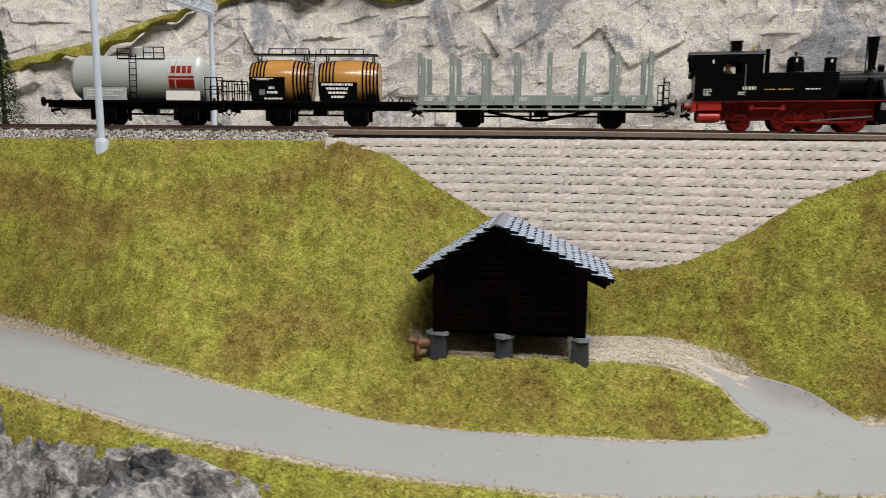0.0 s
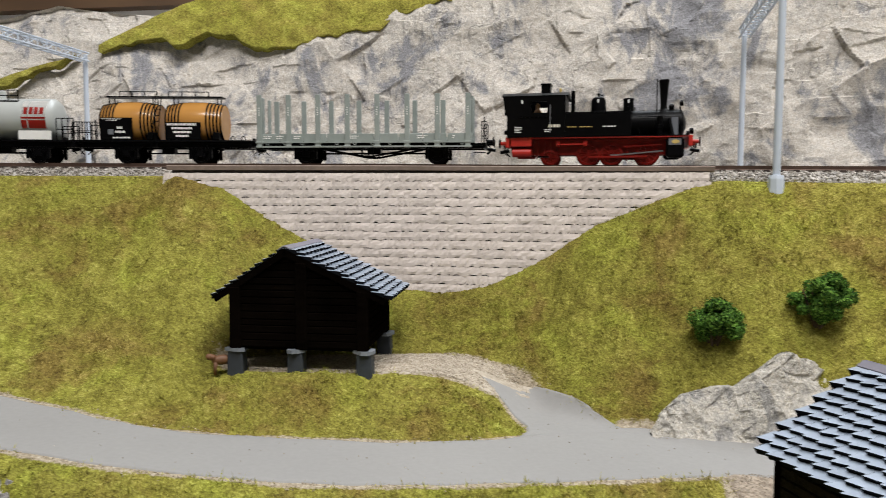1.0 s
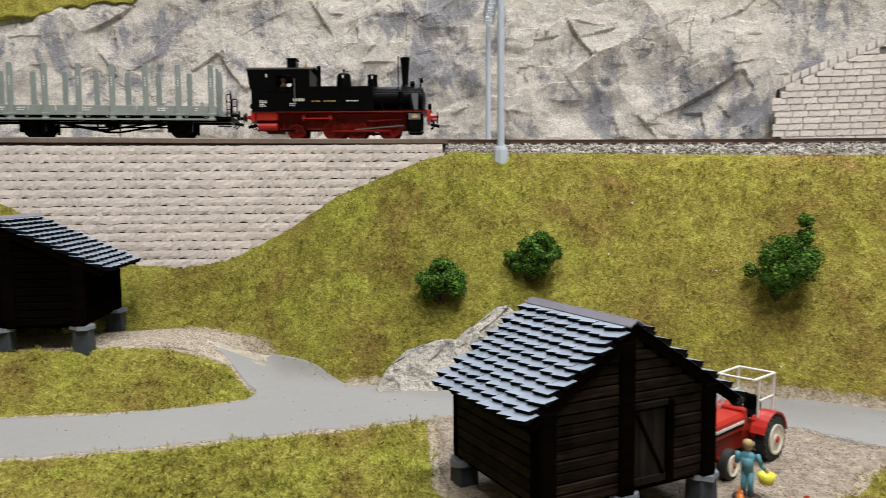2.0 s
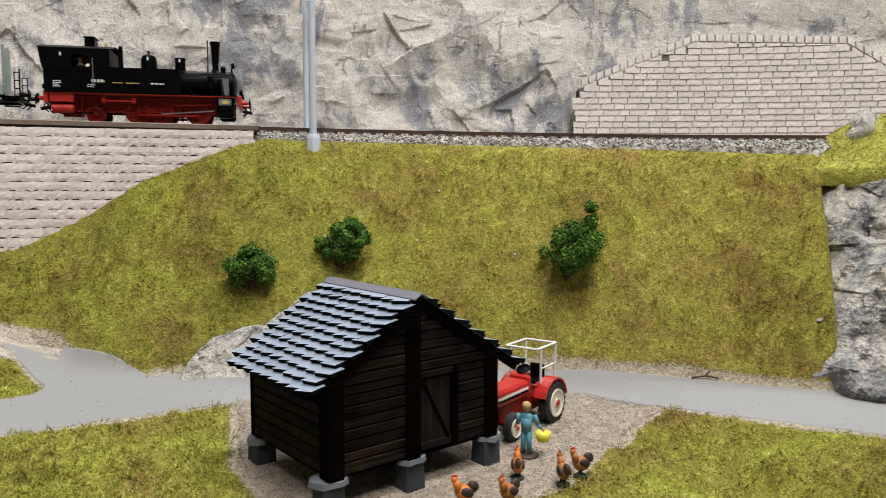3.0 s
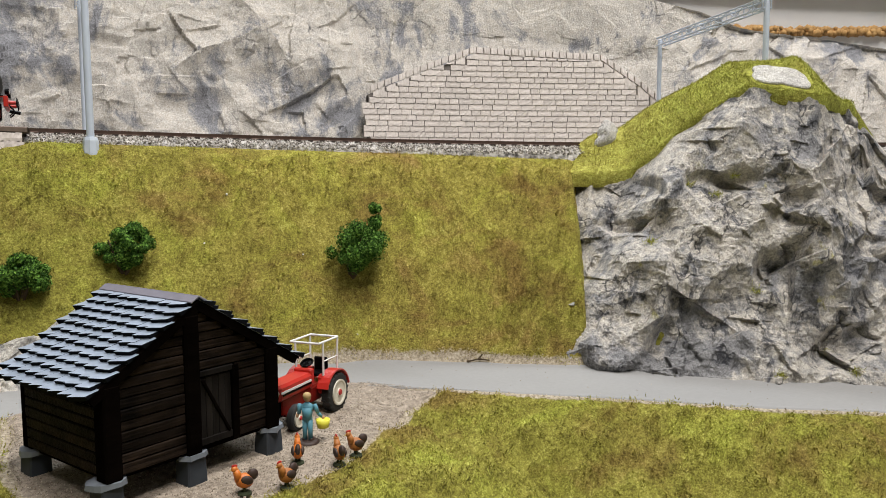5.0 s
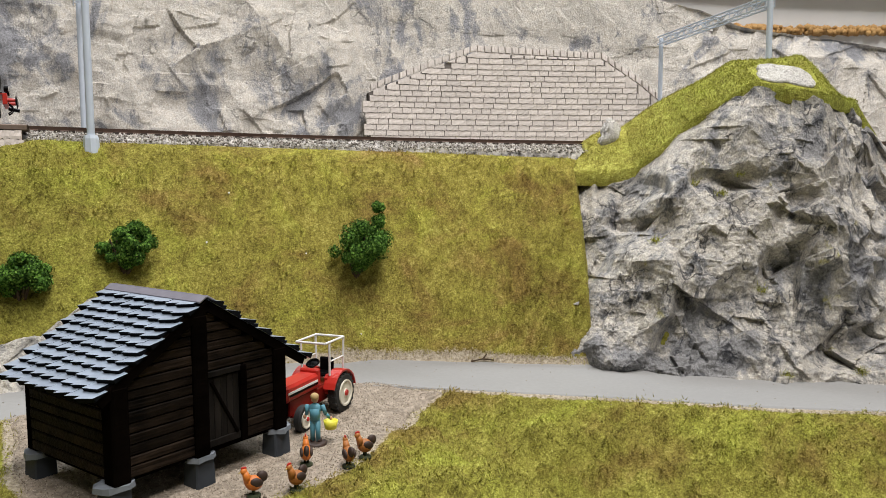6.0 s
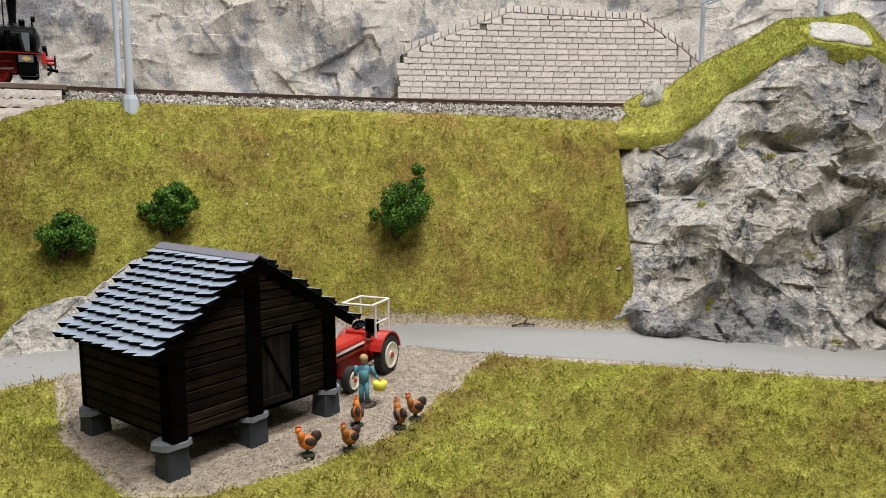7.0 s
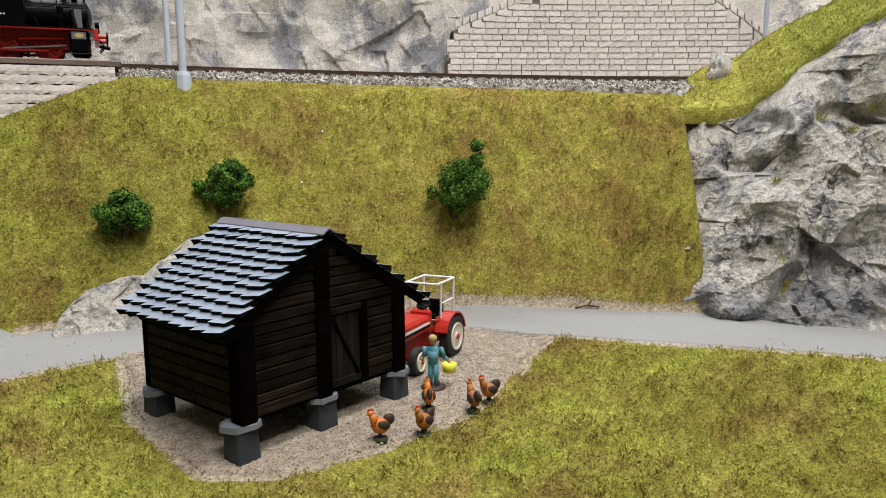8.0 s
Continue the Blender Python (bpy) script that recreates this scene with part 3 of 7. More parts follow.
def broken_relief(p, size, seed, chip=1.0, gouge=1.0):
    """Rock relief in units of size: chiselled faces at four scales, notches, then grain. p is in centimetres."""
    q = np.asarray(p, float) / size + seed * 17.3
    q = q + 0.16 * np.stack([smooth_noise(q * 0.8, 1), smooth_noise(q * 0.8, 2), smooth_noise(q * 0.8, 3)], -1)
    tilted = np.stack([0.83 * q[..., 0] + 0.5 * q[..., 2], q[..., 1], 0.83 * q[..., 2] - 0.5 * q[..., 0]], -1)
    h = 1.25 * facets(tilted * (0.5, 0.5, 0.7), 4, "min", 2.2) + 0.75 * facets(tilted * (1.0, 1.0, 1.35), 5, "min", 2.4)
    # sharp notches where neighbouring faces part
    deep = facets(tilted * (0.8, 0.8, 1.3) + 9.0, 11, "min", 0.4)
    h = h - gouge * 0.7 * np.clip((deep - 0.12) / 0.08, 0, 1) * np.clip(4 * smooth_noise(q * 0.7, 12), 0, 1)
    return h + 1.35 + chip * (0.34 * facets(q * 2.2, 6, "min", 2.4) + 0.07 * facets(q * 5.2, 7, "min", 2.2) + 0.03 * smooth_noise(q * 9, 8) + 0.03 * smooth_noise(q * 17, 9))


def broken(ob):
    """Shade the rims of broken faces sharp."""
    ob.data.set_sharp_from_angle(angle=radians(22))
    return ob


def back_rock():
    nu, nv = 1300, 170
    s, v = np.meshgrid(np.linspace(-48, 98, nu), np.linspace(0, 1, nv), indexing="ij")
    a = np.maximum(s, 0) / 103.0
    out = np.stack([np.sin(a), np.cos(a), 0 * a], -1)
    foot = np.stack([ARC_X + np.minimum(s, 0), ARC_Y + 0 * s, 0 * s], -1) + out * 114.2
    x = foot[..., 0]
    top = np.interp(x, [-60, -27, -24, -20.5, -17, -12.5, -8, 0, 9, 16, 45, 58, 64.6, 68.6, 71, 73, 82, 95], [23.4, 23.5, 23.7, 24.6, 24.0, 23.6, 24.4, 25.2, 25.8, 27, 27, 26, 23.8, 22.6, 21.3, 20.8, 18.6, 17.5])
    lean = np.interp(x, [-30, -10, 0, 20, 50, 70], [6, 4.5, 3, 2.4, 2.2, 2.5])
    niche = np.interp(s, [50.5, 52.2, 72.5, 76], [0, 1.3, 1.3, 0])
    z = 10 + (top - 10) * np.minimum(1, v * 1.06)
    roof = np.maximum(0.0, v * 1.06 - 1) * 60
    c = foot + out * (lean * v * v + niche * (1 - np.maximum(0, v - 0.6) * 2.4) + roof)[..., None]
    c[..., 2] = z
    h = 0.52 * (broken_relief(c, 2.3, 7.0, 1.3, 0.25) - 1.3) + 0.5 * smooth_noise(c * 0.2, 77)
    h = h * (1 - 0.6 * np.minimum(1, niche)) * np.where(roof > 0, 0.4, 1)
    c = c - out * (h + 0.25)[..., None]
    c[..., 2] += 0.2 * h
    return broken(sheet("rock_face", c.reshape(-1, 3), grid_faces(nu, nv), ROCK_BACK, smooth=True))


tagged(back_rock(), "pale grey and beige painted plaster rock face", "rock", kind="structure")

# ---- crag at the end of the bank ----
CRAG_BASE = ([40.8, 41.0, 42.0, 43.8, 47.6, 51.8, 57.5, 65.5], [18.3, 14.6, 12.6, 10.4, 5.4, 1.7, -2, -6.5])
CRAG_TOP = ([48.2, 49.4, 50.5, 51.4, 53.1, 57.4, 61.1, 67.0], [20.3, 17.0, 13.6, 10.8, 7.9, 7.9, 7.8, 7.4], [8.9, 9.0, 11.8, 13.6, 12.9, 13.0, 11.0, 8.1])


def crag_line(u):
    k = range(8)
    return Vector([float(np.interp(u, k, c)) for c in CRAG_BASE] + [-2.2]), Vector([float(np.interp(u, k, c)) for c in CRAG_TOP])


def crag():
    nu, nv = 560, 330
    u, v = np.meshgrid(np.linspace(0, 7, nu), np.linspace(0, 1, nv), indexing="ij")
    k = range(8)
    base = np.stack([np.interp(u, k, c) for c in CRAG_BASE] + [0 * u - 2.2], -1)
    top = np.stack([np.interp(u, k, c) for c in CRAG_TOP], -1)
    c = base + (top - base) * v[..., None]
    z = c[..., 2]
    dent = lambda cu, cz, wu, wz: np.exp(-((u - cu) / wu) ** 2 - ((z - cz) / wz) ** 2)
    bulge = 0.5 * np.sin(np.pi * np.minimum(v * 1.02, 1))
    # a boulder-like foot with a hollow beside it, an overhang and smaller hollows
    bulge = bulge - 0.2 + 1.0 * (1 - SMOOTH(0.55, 1.1, ((u - 1.65) / 0.9) ** 2 + ((z - 2.2) / 3.6) ** 2))
    for cu, cz, wu, wz, deep in HOLLOWS:
        bulge = bulge - deep * dent(cu, cz, wu, wz)
    h = 1.35 * broken_relief(c, 1.9, 31.0) * np.minimum(1, 0.3 + 2.3 * (1 - v)) * np.minimum(1.0, 0.4 + 0.9 * u)
    # upright flutes at the edge where the bank breaks off
    flute = np.exp(-((u - 0.35) / 0.4) ** 2) * SMOOTH(4.5, 6.0, z)
    h = h * (1 - 0.6 * flute) + 0.35 * flute * smooth_noise(np.stack([u * 9, 0 * u, z * 0.35], -1), 61)
    c = c + np.array([-0.7, -0.66, 0.25]) * (h + bulge)[..., None]
    return broken(sheet("crag", c.reshape(-1, 3), grid_faces(nu, nv, True), ROCK_CRAG))


HOLLOWS = [(2.65, -0.5, 0.6, 1.6, -0.9), (3.7, 4.2, 0.2, 0.9, 1.3), (3.2, 8.7, 0.4, 0.4, 0.9), (4.35, 0.6, 0.4, 0.7, 1.2), (2.35, 8.6, 0.2, 0.5, 0.7)]
tagged(crag(), "rugged grey plaster rock crag with a grassy crown", "rock", kind="structure")


def crown_point(u, v):
    """The grass crown: u along the crag's rim, v back from it."""
    _, t = crag_line(u)
    w = float(np.interp(u, [0, 0.9, 2, 3, 4, 5, 7], [1.2, 2.9, 2.1, 1.7, 2.6, 0.35, 0.1]))
    c = t + Vector((0.62, 0.62, 0)) * (7.5 * v - (0.3 + 0.25 * float(ripple(t.x, t.y, 1.9)) + 1.3 * max(0, 1 - u / 1.7)) * (1 - v)) + Vector((-0.4, 0.5, 0)) * max(0, 1 - u)
    rise = math.sin(min(v * 1.8, 1.0) * math.pi / 2)
    c.z += w * rise - 5.0 * max(0, v - 0.6) + 0.12 * float(ripple(c.x, c.y, 1.5))
    return c


nu, nv = 110, 50
crown = sheet("crag_turf", [tuple(crown_point(7 * i / (nu - 1), j / (nv - 1)) - Vector((-0.25, -0.25, 0.7 if j == 0 else 0)) * (1 if j == 0 else 0)) for i in range(nu) for j in range(nv)], grid_faces(nu, nv, True), TURF_PLAIN)
tagged(crown, "bright green grass crown over the rock crag", "grass", kind="structure")


def boulder(name, at, size, turn, mat, seed, label, big=0.5, lean=0.0, cuts=5):
    """A half-sunk rock with broken faces."""
    bm = bmesh.new()
    bmesh.ops.create_icosphere(bm, subdivisions=cuts, radius=1)
    way = np.array([v.co for v in bm.verts])
    h = 0.5 * big * broken_relief(way * size, 1.6 * big, seed)
    for v, co in zip(bm.verts, way * size + way * h[:, None]):
        v.co = Vector(co)
    ob = part(name, bm, mat, smooth=True)
    ob.matrix_world = pose(at[0] * U, at[1] * U, at[2] * U, lean, 0, turn)
    return tagged(ob, label, "rock")


def outcrop():
    """A long low rock lying against the foot of the bank, rising to one end."""
    nu, nv = 230, 100
    x, v = np.meshgrid(np.linspace(16.9, 24.8, nu), np.linspace(0, 1, nv), indexing="ij")
    top = np.interp(x, [16.9, 17.5, 18.4, 19.6, 20.6, 21.6, 22.6, 23.2, 24.2, 24.8], [0.5, 1.35, 2.05, 2.3, 2.35, 2.95, 3.6, 3.55, 2.95, 1.9])
    y0, y1 = 25.15 + 0.2 * ripple(x, 1, 1.4), 26.3 + 0.35 * (top - 1.2)
    y = y0 + (y1 - y0) * v
    z = 0.25 + (top - 0.25) * np.minimum(1.0, 1.12 * np.sin(v * np.pi * 0.55)) - 2.2 * np.maximum(0, v - 0.82)
    h = 0.6 * broken_relief(np.stack([x, y, z], -1), 1.0, 3.0, 1.2) * np.minimum(1, 0.2 + 6 * v)
    pts = np.stack([x, y - 0.55 * h, z + 0.35 * h], -1)
    return broken(sheet("rock_outcrop", pts.reshape(-1, 3), grid_faces(nu, nv, False), ROCK_LEDGE))


tagged(outcrop(), "pale grey rock outcrop at the foot of the grass bank", "rock", kind="structure")
boulder("boulder", (50.4, 19.1, 11.1), (1.0, 0.75, 1.25), 20, ROCK_WHITE, 12.0, "small pale boulder beside the track on grass", 0.55, 0, 4)
def flat_slab():
    """An irregular flat stone lying in the crown's grass."""
    mid = crown_point(3.5, 0.16)
    up, along = (crown_point(3.5, 0.22) - crown_point(3.5, 0.1)).normalized(), (crown_point(3.7, 0.16) - crown_point(3.3, 0.16)).normalized()
    face = along.cross(up).normalized()
    face = face if face.z > 0 else -face
    corner = [1.0, 1.12, 0.85, 0.95, 0.8, 1.25, 0.8, 1.2]
    bm = bmesh.new()
    rings = []
    for r, h in ((1.03, -0.25), (1.0, 0.03), (0.93, 0.09), (0.6, 0.1), (0.3, 0.09)):
        ring = []
        for k in range(32):
            a = 2 * math.pi * k / 32
            f = r * float(np.interp(k / 4, range(9), corner + corner[:1]))
            p = mid + along * (1.5 * f * math.cos(a)) + up * (1.0 * f * math.sin(a))
            ring.append(bm.verts.new(p + face * (h + 0.05 * noise.noise(p * 1.9))))
        rings.append(ring)
    for a, c in zip(rings, rings[1:]):
        for k in range(32):
            bm.faces.new((a[k], a[(k + 1) % 32], c[(k + 1) % 32], c[k]))
    bm.faces.new(rings[-1])
    bmesh.ops.recalc_face_normals(bm, faces=bm.faces)
    return part("stone_slab", bm, ROCK_WHITE, smooth=False)


tagged(flat_slab(), "whitish flat rock slab lying in the crown's grass", "rock")


def lower_cliff():
    nx, ny = 300, 110
    x, v = np.meshgrid(np.linspace(-46, -0.2, nx), np.linspace(0, 1, ny), indexing="ij")
    start = 1.2 + 0.35 * ripple(x, 0, 0.9) + 2.0 * SMOOTH(-5.5, -0.5, x)
    y = np.interp(x, LOW_X, LOW_Y) - start - 7.5 * v
    z = land(x, y)
    h = np.maximum(1.1 * broken_relief(np.stack([x, y, z], -1), 1.1, 55.0, 1.1), -0.7)
    pts = np.stack([x, y - 0.35 * h * np.minimum(1, 6 * v), z - 0.18 + (0.7 * h + 1.15) * np.minimum(1.0, 8 * v)], -1)
    return broken(sheet("lower_rock", pts.reshape(-1, 3), grid_faces(nx, ny), ROCK_LOW))


tagged(lower_cliff(), "grey plaster rock slope below the road verge", "rock", kind="structure")


def rock_turf(name, xs, low, high, bulge, label):
    """A tongue of turf clinging to the back rock between two slanting lines."""
    nu, nv = 110, 30
    pts = []
    for x in np.linspace(xs[0], xs[-1], nu):
        lo = float(np.interp(x, xs, low)) + 0.3 * float(ripple(x, 1, 2.1)) + 0.35 * float(ripple(x, 4, 0.9)) + 0.12 * float(ripple(x, 2, 6.0))
        hi = max(lo + 0.02, float(np.interp(x, xs, high)))
        lean = float(np.interp(x, [-30, -10, 0, 20], [6, 4.5, 3, 2.4]))
        for v in np.linspace(0, 1, nv):
            z = lo + (hi - lo) * v
            q = (z - 10) / 15.6
            r = 114.2 + lean * q * q - 0.2 - bulge * math.sin(math.pi * min(1.0, 0.08 + 0.7 * v)) * min(1, (hi - lo)) + (1.2 if v == 0 else 0)
            y = ARC_Y + r if x < ARC_X else float(arc_y(r, x))
            pts.append((x, y + 0.12 * float(ripple(x, z, 2.6)), z))
    return tagged(sheet(name, pts, grid_faces(nu, nv, True), TURF_LEDGE), label, "grass", kind="structure")


rock_turf("rock_turf", [-16.3, -12, -8.1, -5.5, -2.8, 1.6, 5, 10.2], [20.9, 21.1, 21.8, 21.0, 20.5, 21.4, 22.3, 24.4], [20.95, 23.5, 25.4, 25.6, 25.6, 25.6, 25.2, 24.7], 0.15, "green turf on top of the pale rock face")
rock_turf("rock_turf", [-40, -24.6, -21, -18], [13.5, 16.9, 18.8, 19.9], [13.9, 17.6, 19.2, 20.0], 0.15, "narrow green turf ledge on the rock face")

# ---- the hall round the layout ----


def slab(name, lo, hi, mat, label, category):
    bm = bmesh.new()
    box(bm, lo, hi)
    return tagged(part(name, bm, mat), label, category, kind="structure")


slab("wall_north", (-190, 130, -95), (210, 136, 190), HALLPAINT, "plain pale painted hall wall behind the layout", "wall")
slab("wall_south", (-190, -206, -95), (210, -200, 190), HALLPAINT, "plain pale painted hall wall", "wall")
slab("wall_west", (-196, -206, -95), (-190, 136, 190), HALLPAINT, "plain pale painted hall wall", "wall")
slab("wall_east", (210, -206, -95), (216, 136, 190), HALLPAINT, "plain pale painted hall wall", "wall")
slab("ceiling", (-196, -206, 190), (216, 136, 196), HALLPAINT, "plain pale hall ceiling", "ceiling")
slab("floor", (-196, -206, -101), (216, 136, -95), FLOORING, "grey hall floor", "floor")


def arc_slab(name, profile, s_range, n, mat, label, category, lift=lambda s: 0.0):
    """A closed bar of constant section that follows the track's line."""
    ring = profile + profile[:1]
    pts = []
    for s in np.linspace(*s_range, n):
        for r, z in ring:
            p, _ = on_arc(r, s)
            pts.append((p.x, p.y, z + lift(s)))
    return tagged(sheet(name, pts, grid_faces(n, len(ring), True), mat, smooth=False), label, category, kind="structure")


arc_slab("backboard", [(122.5, 5), (122.5, 30), (123.5, 30), (123.5, 5)], (-62, 125), 90, WALLPAINT, "white painted board behind the rock face", "board")
SHELF = lambda s: float(np.interp(s, [-60, -16, 4, 40, 75.5, 90.5, 110], [22.6, 24.5, 25.4, 26.3, 25.9, 24.8, 23.2]))
arc_slab("upper_shelf", [(121.0, 0), (121.0, 4.5), (122.4, 4.5), (122.4, 0)], (-62, 110), 90, WOODBEAM, "dark brown wooden shelf over the layout's back edge", "shelf", SHELF)
slab("baseboard", (-60, -25, -16), (100, 75, -13), WOODBEAM, "brown wooden base under the layout", "board")

# expanding foam along the board
bm = bmesh.new()
rng = random.Random(8)
for i in range(900):
    s = 76 + i * 0.04 + rng.uniform(-0.1, 0.1)
    p, _ = on_arc(122.4 - rng.uniform(0, 0.5), s)
    z = 22.3 - 0.04 * (s - 76) + rng.uniform(-0.25, 0.25) + 0.5 * math.sin(s * 0.9) * max(0, (s - 90) / 20)
    bmesh.ops.create_icosphere(bm, subdivisions=1, radius=rng.uniform(0.16, 0.36) * (1 + max(0, (s - 92) / 18)), matrix=Matrix.Translation((p.x, p.y, z)))
tagged(part("foam_bead", bm, FOAM, smooth=True), "ochre expanding foam squeezed along the white board", "foam", kind="structure")

# ---- more materials ----
BLACKPAINT = speckled("satin_black_paint", (0.0008, 0.0008, 0.001), (0.0028, 0.0028, 0.0034), 250, 0.36, 0, 0.05, spec=0.07)
REDPAINT = speckled("signal_red_paint", (0.36, 0.012, 0.008), (0.5, 0.025, 0.014), 250, 0.4, 0, 0.05)
# darker copy of the signal red, shade on low-slung parts put into colour
DARKRED = speckled("shaded_red_paint", (0.1, 0.005, 0.003), (0.26, 0.013, 0.008), 250, 0.4, 0, 0.1, spec=0.2)
STEEL = speckled("bare_steel", (0.25, 0.25, 0.26), (0.4, 0.4, 0.42), 250, 0.35, 0.8, 0.05)
SMOKEGREY = speckled("graphite_smokebox", (0.1, 0.11, 0.13), (0.17, 0.18, 0.2), 250, 0.45, 0, 0.05)
WHITEPAINT = speckled("white_lettering", (0.65, 0.65, 0.63), (0.8, 0.8, 0.78), 250, 0.6, 0, 0.02)
YELLOWPAINT = speckled("brass_yellow_lettering", (0.45, 0.32, 0.08), (0.6, 0.45, 0.15), 250, 0.5, 0, 0.02)
WAGONGREY = speckled("green_grey_wagon_paint", (0.2, 0.235, 0.22), (0.3, 0.335, 0.315), 250, 0.6, 0, 0.15, 80)
BARRELWOOD = speckled("varnished_oak_staves", (0.29, 0.125, 0.026), (0.53, 0.27, 0.07), 120, 0.22, 0, 0.05, 40, 0.3, stretch=(0.08, 1, 1))
BARRELEND = speckled("brown_barrel_head", (0.15, 0.085, 0.04), (0.24, 0.14, 0.07), 160, 0.5, 0, 0.1)
TANKGREY = speckled("pale_grey_tank_enamel", (0.36, 0.38, 0.37), (0.44, 0.46, 0.45), 100, 0.28, 0, 0.03, 20)
TYRE = speckled("black_rubber", (0.008, 0.008, 0.008), (0.02, 0.02, 0.02), 250, 0.7, 0, 0.2)
CREAM = speckled("cream_wheel_paint", (0.6, 0.56, 0.46), (0.75, 0.71, 0.6), 250, 0.5, 0, 0.05)
BLUECLOTH = speckled("painted_blue_overalls", (0.06, 0.2, 0.27), (0.12, 0.32, 0.4), 300, 0.6, 0, 0.2)
SKIN = speckled("painted_tan", (0.4, 0.22, 0.12), (0.55, 0.33, 0.2), 300, 0.6)
YELLOWPLASTIC = speckled("yellow_plastic", (0.6, 0.55, 0.03), (0.75, 0.7, 0.08), 200, 0.5)
HENORANGE = speckled("painted_orange_brown", (0.4, 0.09, 0.01), (0.7, 0.22, 0.03), 350, 0.5, 0, 0.4, 120)
HENDARK = speckled("painted_dark_brown", (0.02, 0.012, 0.01), (0.06, 0.03, 0.02), 300, 0.6)
DARKGREEN = speckled("dark_green_base", (0.02, 0.03, 0.012), (0.05, 0.06, 0.025), 200, 0.85)
BROWNWOOD = speckled("weathered_brown_planks", (0.0008, 0.0006, 0.0005), (0.026, 0.017, 0.0115), 900, 0.72, 0, 1.0, 160, 0.15, stretch=(0.07, 1, 1.4), per_piece=0.5, spec=0.06)
LAMPGLASS = speckled("lamp_glass", (0.5, 0.5, 0.46), (0.7, 0.7, 0.65), 100, 0.2)
TWIG = speckled("brown_bark", (0.04, 0.025, 0.012), (0.09, 0.06, 0.03), 300, 0.9)


def boxes(parent, name, mat, lo, hi, bevel=0.0, label=""):
    bm = bmesh.new()
    box(bm, lo, hi, bevel)
    return part(name, bm, mat, parent, label)


def bar(parent, name, mat, a, b, r0, r1=None, sides=12, label=""):
    bm = bmesh.new()
    rod(bm, a, b, r0, r1, sides)
    ob = part(name, bm, mat, parent, label, smooth=False)
    if sides >= 10:
        ob.data.shade_smooth()
        ob.data.set_sharp_from_angle(angle=0.7)
    return ob


def lathe(bm, profile, segs=32, m=None, close=True):
    """Turns (along, radius) pairs about the x axis."""
    rings = []
    for x, r in profile:
        rings.append([bm.verts.new((x, r * math.cos(2 * math.pi * k / segs), r * math.sin(2 * math.pi * k / segs))) for k in range(segs)])
    for a, b in zip(rings, rings[1:]):
        for k in range(segs):
            bm.faces.new((a[k], a[(k + 1) % segs], b[(k + 1) % segs], b[k]))
    if close:
        bm.faces.new(rings[0][::-1])
        bm.faces.new(rings[-1])
    verts = [v for ring in rings for v in ring]
    bmesh.ops.recalc_face_normals(bm, faces=list({f for v in verts for f in v.link_faces}))
    if m is not None:
        bmesh.ops.transform(bm, matrix=m, verts=verts)
    return verts


def turned(parent, name, mat, profile, m=None, segs=32, label=""):
    bm = bmesh.new()
    lathe(bm, profile, segs, m)
    ob = part(name, bm, mat, parent, label, smooth=True)
    ob.data.set_sharp_from_angle(angle=0.6)
    return ob


UPRIGHT = Matrix.Rotation(-math.pi / 2, 4, "Y")
ACROSS = Matrix.Rotation(math.pi / 2, 4, "Z")


def at(x, y, z, m=None):
    return Matrix.Translation((x, y, z)) @ (m if m is not None else Matrix.Identity(4))


def on_track(name, s, label, category, group=""):
    p, a = on_arc(103, s)
    return thing(name, (p.x, p.y, float(rail_z(p.x))), math.degrees(a), label, category, group)


# ---- rail vehicles: x along the track, y across (camera side negative), z from the rail ----


def wheelset(parent, x, r, mat, spokes=0, gauge=0.83):
    axle = bar(parent, "axle", BLACKPAINT, (x, -gauge, r), (x, gauge, r), 0.08, sides=8)
    for side in (-1, 1):
        y = side * gauge
        w = turned(parent, "wheel", mat, [(-0.03, r + 0.07), (0.02, r + 0.07), (0.03, r), (0.12, r), (0.13, r - 0.1), (0.06, r - 0.12), (0.06, 0.12), (0.12, 0.1)], at(x, y, r, Matrix.Rotation(side * math.pi / 2, 4, "Z")), 28)
        for k in range(spokes):
            a = 2 * math.pi * k / spokes
            bar(w, "spoke", mat, (x, y + side * 0.1, r), (x + (r - 0.1) * math.cos(a), y + side * 0.1, r + (r - 0.1) * math.sin(a)), 0.03, sides=5)
    return axle


def buffers(parent, x, way, mat, z=1.2):
    for y in (-0.95, 0.95):
        b = bar(parent, "buffer", mat, (x, y, z), (x + way * 0.35, y, z), 0.12, 0.09, 12)
        turned(b, "buffer_head", BLACKPAINT, [(0, 0.1), (0.02, 0.25), (0.07, 0.25), (0.1, 0.12)], at(x + way * 0.34, y, z, Matrix.Rotation(0 if way > 0 else math.pi, 4, "Z")), 18)
    c = bar(parent, "coupling_hook", BLACKPAINT, (x, 0, z - 0.35), (x + way * 0.5, 0, z - 0.45), 0.09, sides=6)
    for y in (-0.5, 0.45):
        bm = bmesh.new()
        for k in range(8):
            a0, a1 = math.pi * k / 8, math.pi * (k + 1) / 8
            rod(bm, (x + way * 0.22 * math.sin(a0), y, z - 0.1 - 0.55 * k / 8), (x + way * 0.22 * math.sin(a1), y, z - 0.1 - 0.55 * (k + 1) / 8), 0.035, sides=5)
        part("brake_hose", bm, BLACKPAINT, parent)


